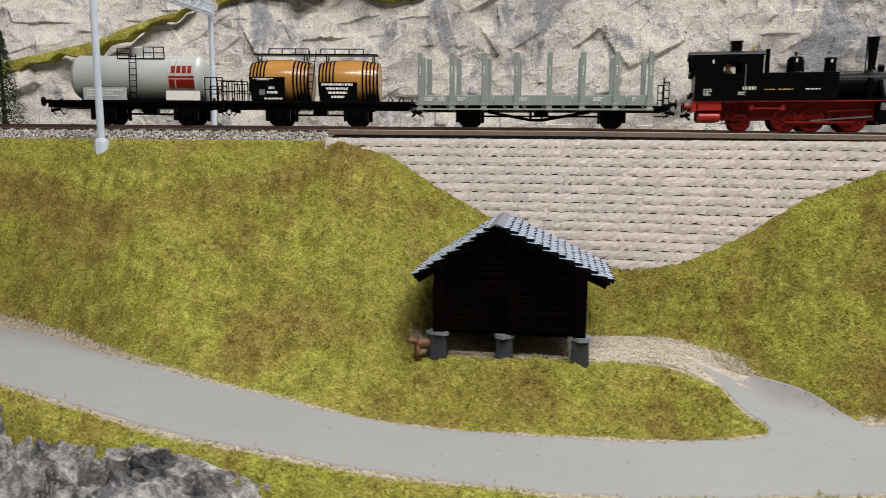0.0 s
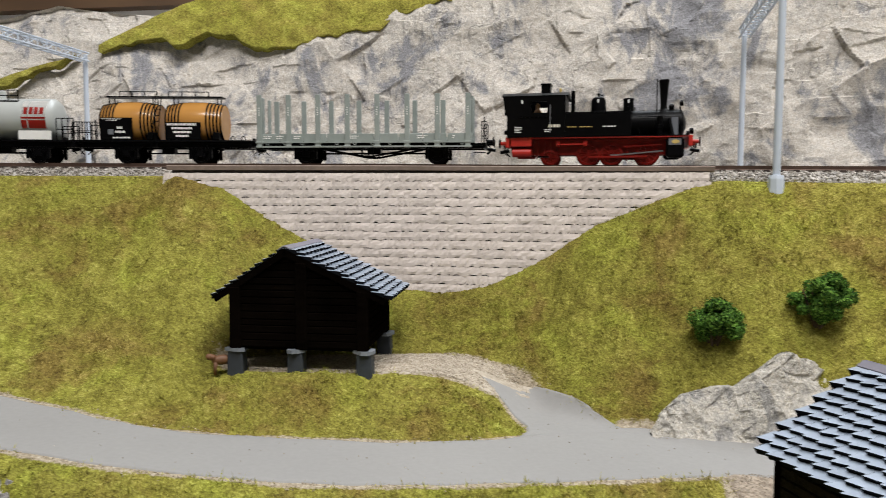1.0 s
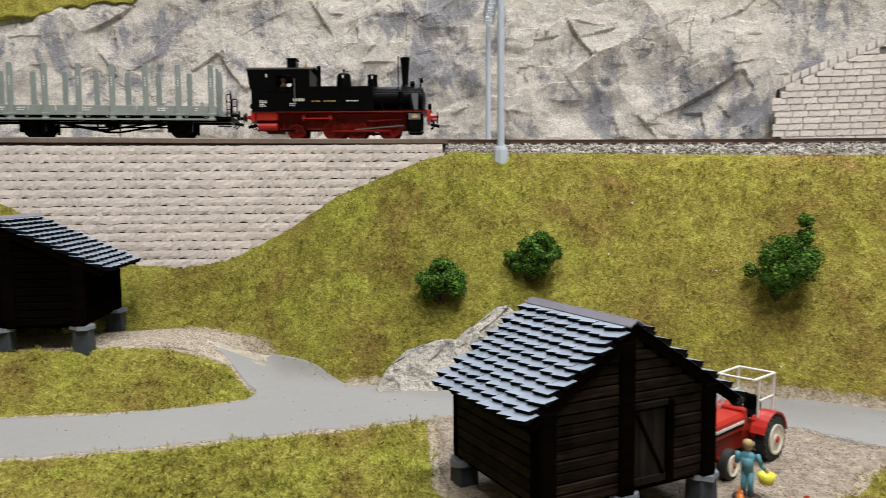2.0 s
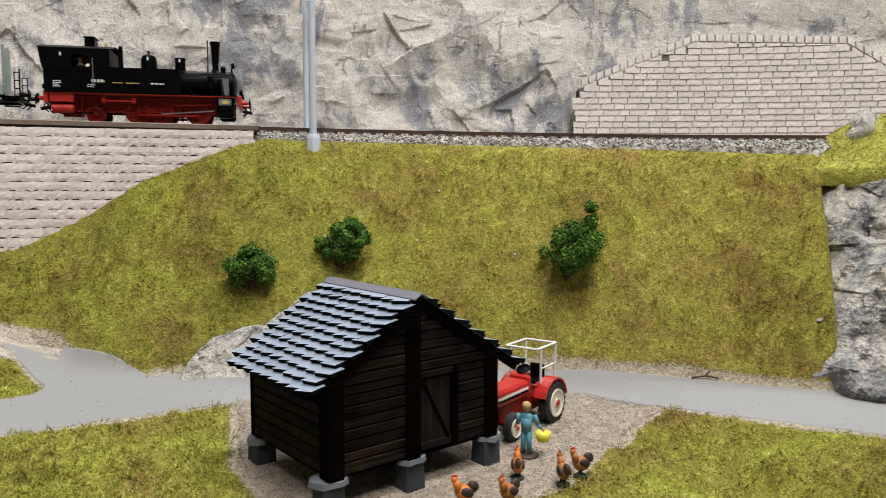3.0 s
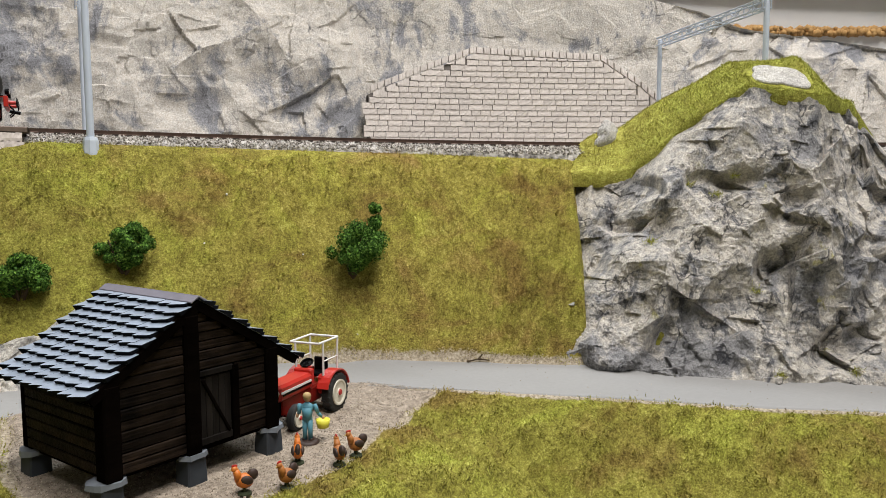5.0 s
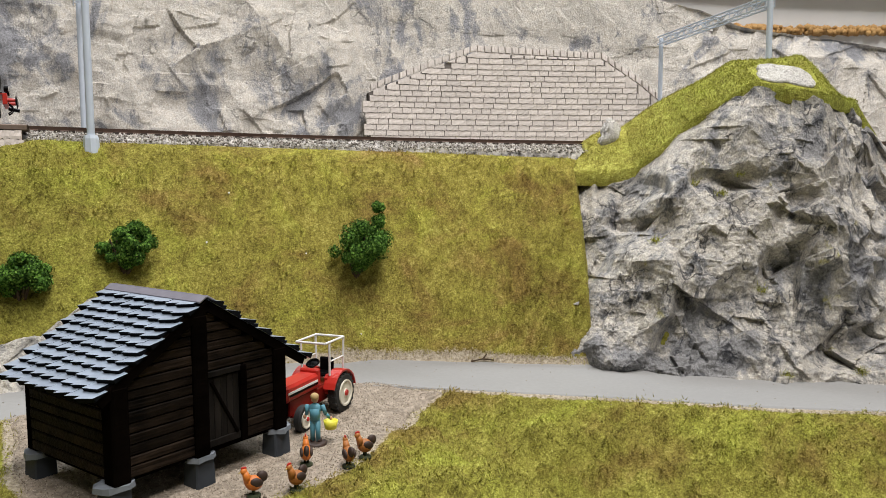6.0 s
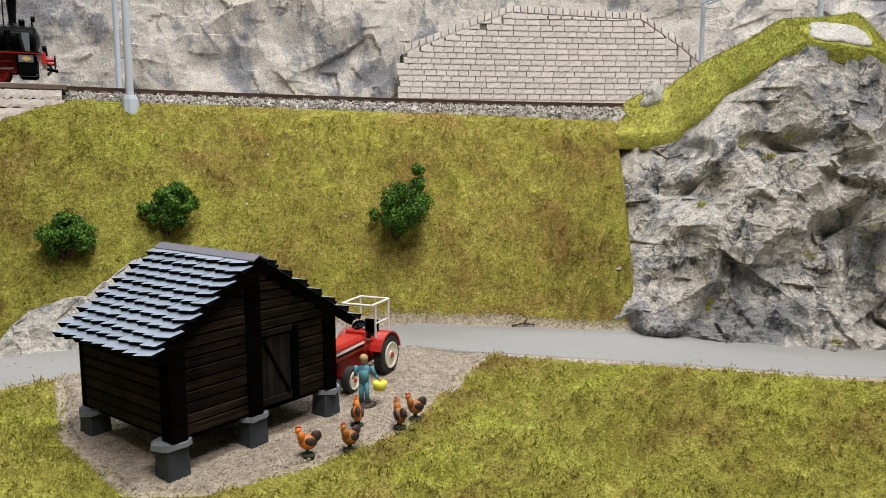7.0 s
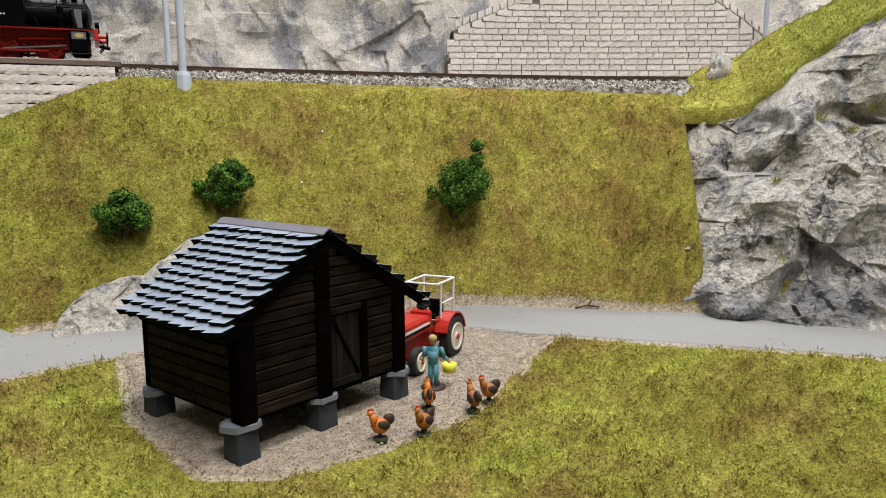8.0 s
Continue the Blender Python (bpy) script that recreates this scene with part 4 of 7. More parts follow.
def bars_of_text(parent, name, mat, x, z, y, lines, height, seed):
    """Illegible lettering: rows of short bars on a side."""
    rng = random.Random(seed)
    bm = bmesh.new()
    for k, (start, length) in enumerate(lines):
        u = start
        while u < start + length - 0.02:
            n = min(rng.uniform(0.06, 0.2), start + length - u)
            box(bm, (x + u, y - 0.012, z - k * height * 1.8 - height), (x + u + n, y, z - k * height * 1.8))
            u += n + 0.035
    return part(name, bm, mat, parent)


def railing(parent, name, x0, x1, z0, z1, y, posts, rails=2, mat=None):
    bm = bmesh.new()
    for k in range(posts):
        x = x0 + (x1 - x0) * k / max(1, posts - 1)
        rod(bm, (x, y, z0), (x, y, z1), 0.03, sides=5)
    for k in range(rails):
        z = z1 - (z1 - z0) * k / rails
        rod(bm, (x0, y, z), (x1, y, z), 0.028, sides=5)
    return part(name, bm, mat or BLACKPAINT, parent)


def ladder(parent, x, y, z0, z1, lean=0.0, width=0.32, rungs=9, mat=None):
    bm = bmesh.new()
    for d in (-width / 2, width / 2):
        rod(bm, (x + d, y, z0), (x + d + lean, y + 0.12, z1), 0.028, sides=5)
    for k in range(rungs):
        u = (k + 0.5) / rungs
        rod(bm, (x - width / 2 + lean * u, y + 0.12 * u, z0 + (z1 - z0) * u), (x + width / 2 + lean * u, y + 0.12 * u, z0 + (z1 - z0) * u), 0.022, sides=5)
    return part("ladder", bm, mat or BLACKPAINT, parent)


def axle_guard(parent, x, side, mat):
    bm = bmesh.new()
    y = side * 1.02
    for d in (-0.42, 0.42):
        rod(bm, (x + d * 0.5, y, 0.3), (x + d, y, 1.0), 0.045, sides=6)
    box(bm, (x - 0.2, y - 0.08, 0.38), (x + 0.2, y + 0.08, 0.75), 0.03)
    for k in range(4):
        w = 0.95 - 0.16 * k
        box(bm, (x - w, y - 0.06, 0.9 - 0.07 * k), (x + w, y + 0.06, 0.955 - 0.07 * k))
    box(bm, (x + 0.5, y - 0.05, 0.25), (x + 0.66, y + 0.12, 0.95), 0.02)
    box(bm, (x - 0.66, y - 0.05, 0.25), (x - 0.5, y + 0.12, 0.95), 0.02)
    return part("axle_guard", bm, mat, parent)


def underframe(parent, length, x0, axles, r=0.5, z=1.05, mat=None):
    mat = mat or BLACKPAINT
    bm = bmesh.new()
    for y in (-0.85, 0.85):
        box(bm, (x0, y - 0.08, z - 0.12), (x0 + length, y + 0.08, z + 0.18))
    for x in (x0, x0 + length - 0.16, *axles):
        box(bm, (x, -1.25 if x in (x0, x0 + length - 0.16) else -0.8, z - 0.12), (x + 0.16, 1.25 if x in (x0, x0 + length - 0.16) else 0.8, z + 0.16))
    part("underframe", bm, mat, parent)
    for x in axles:
        wheelset(parent, x, r, BLACKPAINT)
        for side in (-1, 1):
            axle_guard(parent, x, side, mat)
    bm = bmesh.new()
    mid = (axles[0] + axles[1]) / 2
    box(bm, (mid - 0.3, -0.5, 0.55), (mid + 0.45, 0.1, 0.95), 0.05)
    rod(bm, (axles[0], 0, 0.6), (axles[1], 0, 0.6), 0.05, sides=6)
    part("brake_gear", bm, mat, parent)


def steam_locomotive(s):
    t = on_track("steam_locomotive", s, "black tank steam locomotive with red frame and wheels", "locomotive", "train")
    x0 = -5.25
    X = lambda v: v + x0
    # frame and running gear
    boxes(t, "footplate", REDPAINT, (X(0.35), -1.45, 1.42), (X(9.9), 1.45, 1.48), 0.01)
    boxes(t, "running_plate", BLACKPAINT, (X(0.4), -1.47, 1.48), (X(9.85), 1.47, 1.53), 0.01)
    for y in (-0.72, 0.72):
        boxes(t, "frame_plate", DARKRED, (X(0.6), y - 0.06, 0.55), (X(9.6), y + 0.06, 1.38))
    for x, way in ((0.45, -1), (9.95, 1)):
        b = boxes(t, "buffer_beam", REDPAINT, (X(x) - 0.1, -1.45, 0.95), (X(x) + 0.1, 1.45, 1.5), 0.02)
        buffers(t, X(x) + way * 0.1, way, REDPAINT)
    for x, r, n in ((2.7, 0.42, 8), (4.75, 0.58, 10), (5.95, 0.58, 10), (7.8, 0.58, 10)):
        wheelset(t, X(x), r, DARKRED, n)
    for side in (-1, 1):
        y = side * 1.08
        bar(t, "coupling_rod", DARKRED, (X(4.75), y, 0.42), (X(7.8), y, 0.42), 0.07, sides=6)
        bar(t, "piston_rod", STEEL, (X(5.9), y - side * 0.06, 0.5), (X(8.6), y - side * 0.06, 0.72), 0.05, sides=6)
        bar(t, "valve_rod", DARKRED, (X(6.6), y, 0.95), (X(8.5), y, 1.05), 0.05, sides=6)
        bar(t, "reach_rod", REDPAINT, (X(3.1), y + side * 0.25, 1.1), (X(4.6), y + side * 0.25, 1.1), 0.04, sides=6)
        for x in (3.15, 4.6):
            boxes(t, "bracket", REDPAINT, (X(x) - 0.1, y + side * 0.14 - 0.06, 1.0), (X(x) + 0.1, y + side * 0.14 + 0.12, 1.3), 0.03)
        boxes(t, "cylinder_block", BLACKPAINT, (X(8.75), y - 0.3, 0.35), (X(9.65), y + 0.3, 1.4), 0.12)
        p = boxes(t, "cylinder_cover", SMOKEGREY, (X(8.85), y + side * 0.3 - 0.02, 1.0), (X(9.5), y + side * 0.3 + 0.03, 1.36), 0.02)
        turned(p, "builder_plate", YELLOWPAINT, [(0, 0.13), (0.02, 0.13)], at(X(9.2), y + side * 0.335, 1.18, ACROSS @ Matrix.Diagonal((1, 1.5, 0.8, 1))), 24, "oval brass plate")
        r = turned(t, "air_reservoir", REDPAINT, [(-0.55, 0.1), (-0.5, 0.24), (0.5, 0.24), (0.55, 0.1)], at(X(1.2), side * 1.1, 0.68), 22)
        boxes(t, "rear_chest", REDPAINT, (X(0.6), y - 0.3, 1.0), (X(1.75), y + 0.3, 1.46), 0.03)
        for k in range(4):
            bar(t, "brake_rigging", DARKRED, (X(2.0 + 0.35 * k), y - side * 0.1, 0.35), (X(2.1 + 0.35 * k), y - side * 0.1, 1.35), 0.035, sides=5)
        boxes(t, "cab_step", BLACKPAINT, (X(2.1), side * 1.4 - 0.12, 0.4), (X(2.7), side * 1.4 + 0.12, 0.47))
        boxes(t, "brake_shoe", DARKRED, (X(6.7), side * 0.86 - 0.08, 0.3), (X(6.85), side * 0.86 + 0.08, 0.9), 0.02)
    # side tanks and cab
    for side in (-1, 1):
        y0, y1 = sorted((side * 0.75, side * 1.52))
        boxes(t, "water_tank", BLACKPAINT, (X(3.45), y0, 1.5), (X(6.95), y1, 2.74), 0.03)
        boxes(t, "tank_rim", BLACKPAINT, (X(3.45), y1 - 0.05 if side > 0 else y0, 2.74), (X(6.95), y1 if side > 0 else y0 + 0.05, 2.79))
        bars_of_text(t, "lettering", YELLOWPAINT, X(3.65), 2.03, side * 1.525 - (0.0 if side < 0 else -0.012), [(0.0, 0.5), ], 0.05, 4)
        bars_of_text(t, "lettering", YELLOWPAINT, X(4.3), 2.03, side * 1.525 - (0.0 if side < 0 else -0.012), [(0.0, 0.65), ], 0.05, 5)
        bars_of_text(t, "lettering", WHITEPAINT, X(5.5), 2.04, side * 1.525 - (0.0 if side < 0 else -0.012), [(0.0, 0.65), ], 0.06, 6)
        bars_of_text(t, "lettering", WHITEPAINT, X(0.85), 2.05, side * 1.53 - (0.0 if side < 0 else -0.012), [(0.0, 0.38), (0.0, 0.38), (0, 0.25), (0, 0.38)], 0.05, 7)
        bars_of_text(t, "number_plate", CREAM, X(2.65), 2.15, side * 1.53 - (0.0 if side < 0 else -0.012), [(0.0, 0.22), ], 0.15, 8)
        bars_of_text(t, "number_plate", CREAM, X(2.92), 2.15, side * 1.53 - (0.0 if side < 0 else -0.012), [(0.0, 0.35), ], 0.15, 9)
        bars_of_text(t, "lettering", WHITEPAINT, X(2.45), 1.9, side * 1.53 - (0.0 if side < 0 else -0.012), [(0.0, 0.36), (0, 0.25)], 0.05, 10)
        # cab side with its window opening and flared bunker
        bm = bmesh.new()
        y = side * 1.5
        outer = [(0.42, 1.5), (3.55, 1.5), (3.55, 3.7), (0.2, 3.7), (0.3, 2.9), (0.42, 2.7)]
        inner = [(1.8, 2.78), (2.55, 2.78), (2.6, 2.85), (2.6, 3.3), (2.55, 3.38), (1.8, 3.38), (1.74, 3.3), (1.74, 2.85)]
        for lift in (-0.03, 0.03):
            vo = [bm.verts.new((X(a), y + lift, b)) for a, b in outer]
            vi = [bm.verts.new((X(a), y + lift, b)) for a, b in inner]
            edges = [bm.edges.new((v[k], v[(k + 1) % len(v)])) for v in (vo, vi) for k in range(len(v))]
            bmesh.ops.triangle_fill(bm, edges=edges, use_beauty=True)
        bm.verts.ensure_lookup_table()
        n = len(outer) + len(inner)
        for ring in (range(0, len(outer)), range(len(outer), n)):
            ring = list(ring)
            for k in range(len(ring)):
                a, b = ring[k], ring[(k + 1) % len(ring)]
                bm.faces.new((bm.verts[a], bm.verts[b], bm.verts[b + n], bm.verts[a + n]))
        part("cab_side", bm, BLACKPAINT, t)
        boxes(t, "window_label", WHITEPAINT, (X(1.2), y - 0.045 * (1 if side < 0 else -1) - 0.005, 3.28), (X(1.28), y - 0.045 * (1 if side < 0 else -1) + 0.005, 3.46))
        boxes(t, "rain_strip", BLACKPAINT, (X(1.1), y - 0.06, 2.55), (X(2.75), y + 0.06, 2.6))
        bar(t, "handrail", STEEL, (X(2.75), side * 1.6, 1.7), (X(2.75), side * 1.6, 3.2), 0.025, sides=6)
    boxes(t, "cab_front", BLACKPAINT, (X(3.47), -1.47, 1.5), (X(3.55), 1.47, 3.7))
    boxes(t, "cab_back", BLACKPAINT, (X(0.42), -1.47, 1.5), (X(0.5), 1.47, 2.75))
    boxes(t, "coal_bunker", BLACKPAINT, (X(0.5), -1.4, 1.5), (X(1.2), 1.4, 2.6), 0.03)
    bm = bmesh.new()
    n = 14
    rows = [[bm.verts.new((X(x), 1.62 * math.sin((k / n - 0.5) * 2), 3.72 + 0.28 * math.cos((k / n - 0.5) * math.pi))) for k in range(n + 1)] for x in (0.12, 3.68)]
    under = [[bm.verts.new(v.co - Vector((0, 0, 0.06))) for v in row] for row in rows]
    for k in range(n):
        bm.faces.new((rows[0][k], rows[1][k], rows[1][k + 1], rows[0][k + 1]))
        bm.faces.new((under[0][k + 1], under[1][k + 1], under[1][k], under[0][k]))
    for a in (0, 1):
        for k in range(n):
            bm.faces.new((rows[a][k], rows[a][k + 1], under[a][k + 1], under[a][k]))
    for k in (0, n):
        bm.faces.new((rows[0][k], under[0][k], under[1][k], rows[1][k]))
    bmesh.ops.recalc_face_normals(bm, faces=bm.faces)
    part("cab_roof", bm, BLACKPAINT, t)
    v = boxes(t, "roof_ventilator", BLACKPAINT, (X(2.15), -0.45, 3.95), (X(2.65), 0.45, 4.4), 0.05)
    boxes(v, "ventilator_cap", BLACKPAINT, (X(2.1), -0.5, 4.4), (X(2.7), 0.5, 4.48), 0.03)
    turned(t, "whistle", YELLOWPAINT, [(0, 0.05), (0.1, 0.08), (0.2, 0.06), (0.22, 0.02)], at(X(3.2), -0.4, 3.98, UPRIGHT), 12, "small brass whistle")
    # boiler, smokebox, domes and chimney
    turned(t, "boiler", BLACKPAINT, [(0, 0.74), (5.4, 0.74)], at(X(3.5), 0, 2.2), 36)
    for x in (6.9, 7.6, 8.2):
        turned(t, "boiler_band", BLACKPAINT, [(-0.04, 0.745), (-0.04, 0.765), (0.04, 0.765), (0.04, 0.745)], at(X(x), 0, 2.2), 36)
    turned(t, "smokebox", BLACKPAINT, [(0, 0.76), (1.0, 0.76), (1.05, 0.7)], at(X(8.55), 0, 2.2), 36)
    for side in (-1, 1):
        boxes(t, "smokebox_sheet", SMOKEGREY, (X(9.02), side * 0.77 - 0.03, 1.55), (X(9.36), side * 0.77 + 0.03, 2.5), 0.01, "graphite grey side sheet")
    d = turned(t, "smokebox_door", BLACKPAINT, [(0, 0.66), (0.06, 0.66), (0.2, 0.3), (0.22, 0.05)], at(X(9.58), 0, 2.2), 32)
    bar(d, "door_handle", STEEL, (X(9.8), -0.2, 2.2), (X(9.8), 0.2, 2.2), 0.03, sides=6)
    boxes(t, "smokebox_saddle", BLACKPAINT, (X(8.6), -0.6, 1.45), (X(9.5), 0.6, 1.9), 0.05)
    bm = bmesh.new()
    lathe(bm, [(0, 0.34), (0.12, 0.2), (0.25, 0.17), (1.45, 0.25), (1.55, 0.28), (1.66, 0.28), (1.66, 0.22), (0.6, 0.17)], 28, at(X(8.65), 0, 2.88, UPRIGHT), close=False)
    part("chimney", bm, BLACKPAINT, t, smooth=True).data.set_sharp_from_angle(angle=0.6)
    d = turned(t, "steam_dome", BLACKPAINT, [(0, 0.5), (0.08, 0.42), (0.62, 0.4), (0.78, 0.34), (0.86, 0.2), (0.88, 0.04)], at(X(5.23), 0, 2.86, UPRIGHT), 28)
    bar(d, "safety_valve", BLACKPAINT, (X(5.23), 0, 3.7), (X(5.23), 0, 3.92), 0.06, sides=10)
    bar(d, "valve_lever", BLACKPAINT, (X(5.1), 0, 3.9), (X(5.5), 0, 3.78), 0.025, sides=5)
    boxes(d, "inspection_label", WHITEPAINT, (X(5.18), -0.43, 3.38), (X(5.26), -0.4, 3.56))
    d = turned(t, "sand_dome", BLACKPAINT, [(0, 0.36), (0.06, 0.29), (0.6, 0.27), (0.7, 0.3), (0.74, 0.28), (0.78, 0.05)], at(X(6.82), 0, 2.86, UPRIGHT), 24)
    boxes(d, "inspection_label", WHITEPAINT, (X(6.78), -0.31, 3.35), (X(6.86), -0.28, 3.52))
    bar(t, "vent_pipe", BLACKPAINT, (X(3.88), -0.3, 2.8), (X(3.88), -0.3, 4.05), 0.12, 0.11, 12)
    bar(t, "blast_pipe", BLACKPAINT, (X(8.28), -0.42, 2.6), (X(8.28), -0.42, 4.55), 0.035, sides=6)
    turned(t, "air_pump", BLACKPAINT, [(0, 0.14), (0.3, 0.14), (0.32, 0.2), (0.5, 0.2), (0.52, 0.14), (0.95, 0.14), (1.0, 0.06)], at(X(8.42), -0.92, 1.6, UPRIGHT), 16)
    turned(t, "generator", BLACKPAINT, [(-0.15, 0.06), (-0.12, 0.15), (0.12, 0.15), (0.15, 0.06)], at(X(9.05), -0.1, 3.1), 16)
    bar(t, "lamp_bracket", BLACKPAINT, (X(9.5), 0, 2.85), (X(9.5), 0, 3.15), 0.05, sides=6)
    for x, y, z in ((9.55, 0, 3.3), (10.0, -0.95, 1.75), (10.0, 0.95, 1.75)):
        l = turned(t, "headlamp", BLACKPAINT, [(-0.1, 0.06), (-0.08, 0.15), (0.1, 0.16), (0.11, 0.12)], at(X(x), y, z), 16)
        turned(l, "lens", LAMPGLASS, [(0, 0.12), (0.02, 0.1)], at(X(x) + 0.105, y, z), 16)
    for y, z in ((-0.9, 2.85), (0.9, 2.85), (-0.95, 1.8), (0.95, 1.8)):
        l = turned(t, "tail_lamp", BLACKPAINT, [(-0.08, 0.06), (-0.06, 0.12), (0.1, 0.12)], at(X(0.28), y, z), 14)
    for side in (-1, 1):
        bar(t, "handrail", BLACKPAINT, (X(6.95), side * 0.8, 2.55), (X(9.5), side * 0.8, 2.55), 0.025, sides=6)
        bar(t, "sand_pipe", BLACKPAINT, (X(6.82), side * 0.4, 3.2), (X(7.5), side * 0.8, 1.5), 0.03, sides=6)
        bar(t, "steam_pipe", BLACKPAINT, (X(8.9), side * 0.75, 2.4), (X(9.1), side * 1.0, 1.4), 0.1, sides=10)
    # the driver figure in the cab, one plain shape
    bm = bmesh.new()
    lathe(bm, [(0, 0.22), (0.5, 0.24), (0.72, 0.1), (0.75, 0.12), (0.95, 0.13), (1.02, 0.05)], 12, at(X(2.0), -0.7, 2.35, UPRIGHT))
    part("driver_figurine", bm, SKIN, t, "small painted driver figurine", smooth=True)
    return t


def stake_wagon(s):
    t = on_track("stake_wagon", s, "green-grey empty flat wagon with upright stakes", "wagon", "train")
    x0 = -6.6
    X = lambda v: v + x0
    underframe(t, 12.9, X(0.1), (X(2.75), X(10.25)), 0.5, 0.95)
    boxes(t, "deck", BROWNWOOD, (X(0.05), -1.35, 1.15), (X(12.25), 1.35, 1.25))
    for side in (-1, 1):
        y = side * 1.42
        for k in range(9):
            a, b = 0.05 + k * 1.355, 0.05 + (k + 1) * 1.355 - 0.05
            boxes(t, "side_board", WAGONGREY, (X(a), y - 0.04, 1.2), (X(b), y + 0.04, 1.64), 0.015)
        boxes(t, "side_ledge", WAGONGREY, (X(0), y - 0.1 if side < 0 else y - 0.06, 1.13), (X(12.3), y + 0.06 if side < 0 else y + 0.1, 1.21))
        boxes(t, "side_sill", WAGONGREY, (X(0.1), y - 0.09 if side < 0 else y - 0.05, 0.88), (X(12.2), y + 0.05 if side < 0 else y + 0.09, 0.97))
        for k in range(8):
            x = 0.25 + k * 1.68
            st = boxes(t, "stake", WAGONGREY, (X(x) - 0.14, y + side * 0.1 - 0.07, 0.9), (X(x) + 0.14, y + side * 0.1 + 0.07, 3.8), 0.02)
            boxes(st, "stake_socket", WAGONGREY, (X(x) - 0.2, y + side * 0.06 - 0.13, 1.1), (X(x) + 0.2, y + side * 0.06 + 0.13, 1.24), 0.02)
            boxes(st, "stake_socket", WAGONGREY, (X(x) - 0.2, y + side * 0.06 - 0.13, 0.86), (X(x) + 0.2, y + side * 0.06 + 0.13, 0.98), 0.02)
            bars_of_text(st, "stencil", WHITEPAINT, X(x) - 0.03, 3.1, y + side * 0.1 + (side * 0.07 if side < 0 else 0.082), [(0, 0.06)] * 4, 0.07, k)
        for k in range(12):
            bm = bmesh.new()
            x = 0.7 + k * 1.0
            for q in range(6):
                a0, a1 = math.pi * q / 6, math.pi * (q + 1) / 6
                rod(bm, (X(x) + 0.08 * math.cos(a0), y + side * 0.1, 1.12 - 0.1 * math.sin(a0)), (X(x) + 0.08 * math.cos(a1), y + side * 0.1, 1.12 - 0.1 * math.sin(a1)), 0.02, sides=4)
            part("lashing_ring", bm, WAGONGREY, t)
        for x, n in ((0.45, 0.5), (1.2, 0.4), (2.2, 0.45), (5.3, 0.6), (9.2, 0.55), (10.35, 0.12), (11.15, 0.15)):
            bars_of_text(t, "lettering", WHITEPAINT, X(x), 1.53, y + (-0.042 if side < 0 else 0.054), [(0, n), (0, n * 0.8)], 0.06, int(x * 10))
    for x in (0.12, 12.2):
        for y in (-0.55, 0.55):
            boxes(t, "end_stake", WAGONGREY, (X(x) - 0.06, y - 0.14, 1.1), (X(x) + 0.06, y + 0.14, 3.75), 0.02)
        boxes(t, "end_board", WAGONGREY, (X(x) - 0.04, -1.4, 1.2), (X(x) + 0.04, 1.4, 1.64), 0.015)
    bm = bmesh.new()
    for y in (-0.95, 0.95):
        for a, b in (((3.6, 0.85), (6.0, 0.4)), ((6.0, 0.4), (6.6, 0.4)), ((6.6, 0.4), (9.2, 0.85)), ((6.0, 0.4), (6.0, 0.9)), ((6.6, 0.4), (6.6, 0.9))):
            rod(bm, (X(a[0]), y, a[1]), (X(b[0]), y, b[1]), 0.055, sides=6)
    part("truss_rods", bm, BLACKPAINT, t)
    boxes(t, "brake_platform", BLACKPAINT, (X(12.3), -1.2, 1.0), (X(13.0), 1.2, 1.1))
    railing(t, "platform_rail", X(12.75), X(13.0), 1.1, 2.3, -1.1, 2, 3)
    railing(t, "platform_rail", X(12.75), X(13.0), 1.1, 2.3, 1.1, 2, 3)
    bar(t, "brake_handle", BLACKPAINT, (X(12.85), -0.3, 1.1), (X(12.85), -0.3, 2.6), 0.04, sides=6)
    boxes(t, "footstep", BLACKPAINT, (X(12.3), -1.35, 0.55), (X(13.0), -1.1, 0.6))
    buffers(t, X(0.1), -1, BLACKPAINT)
    buffers(t, X(13.0), 1, BLACKPAINT)
    return t


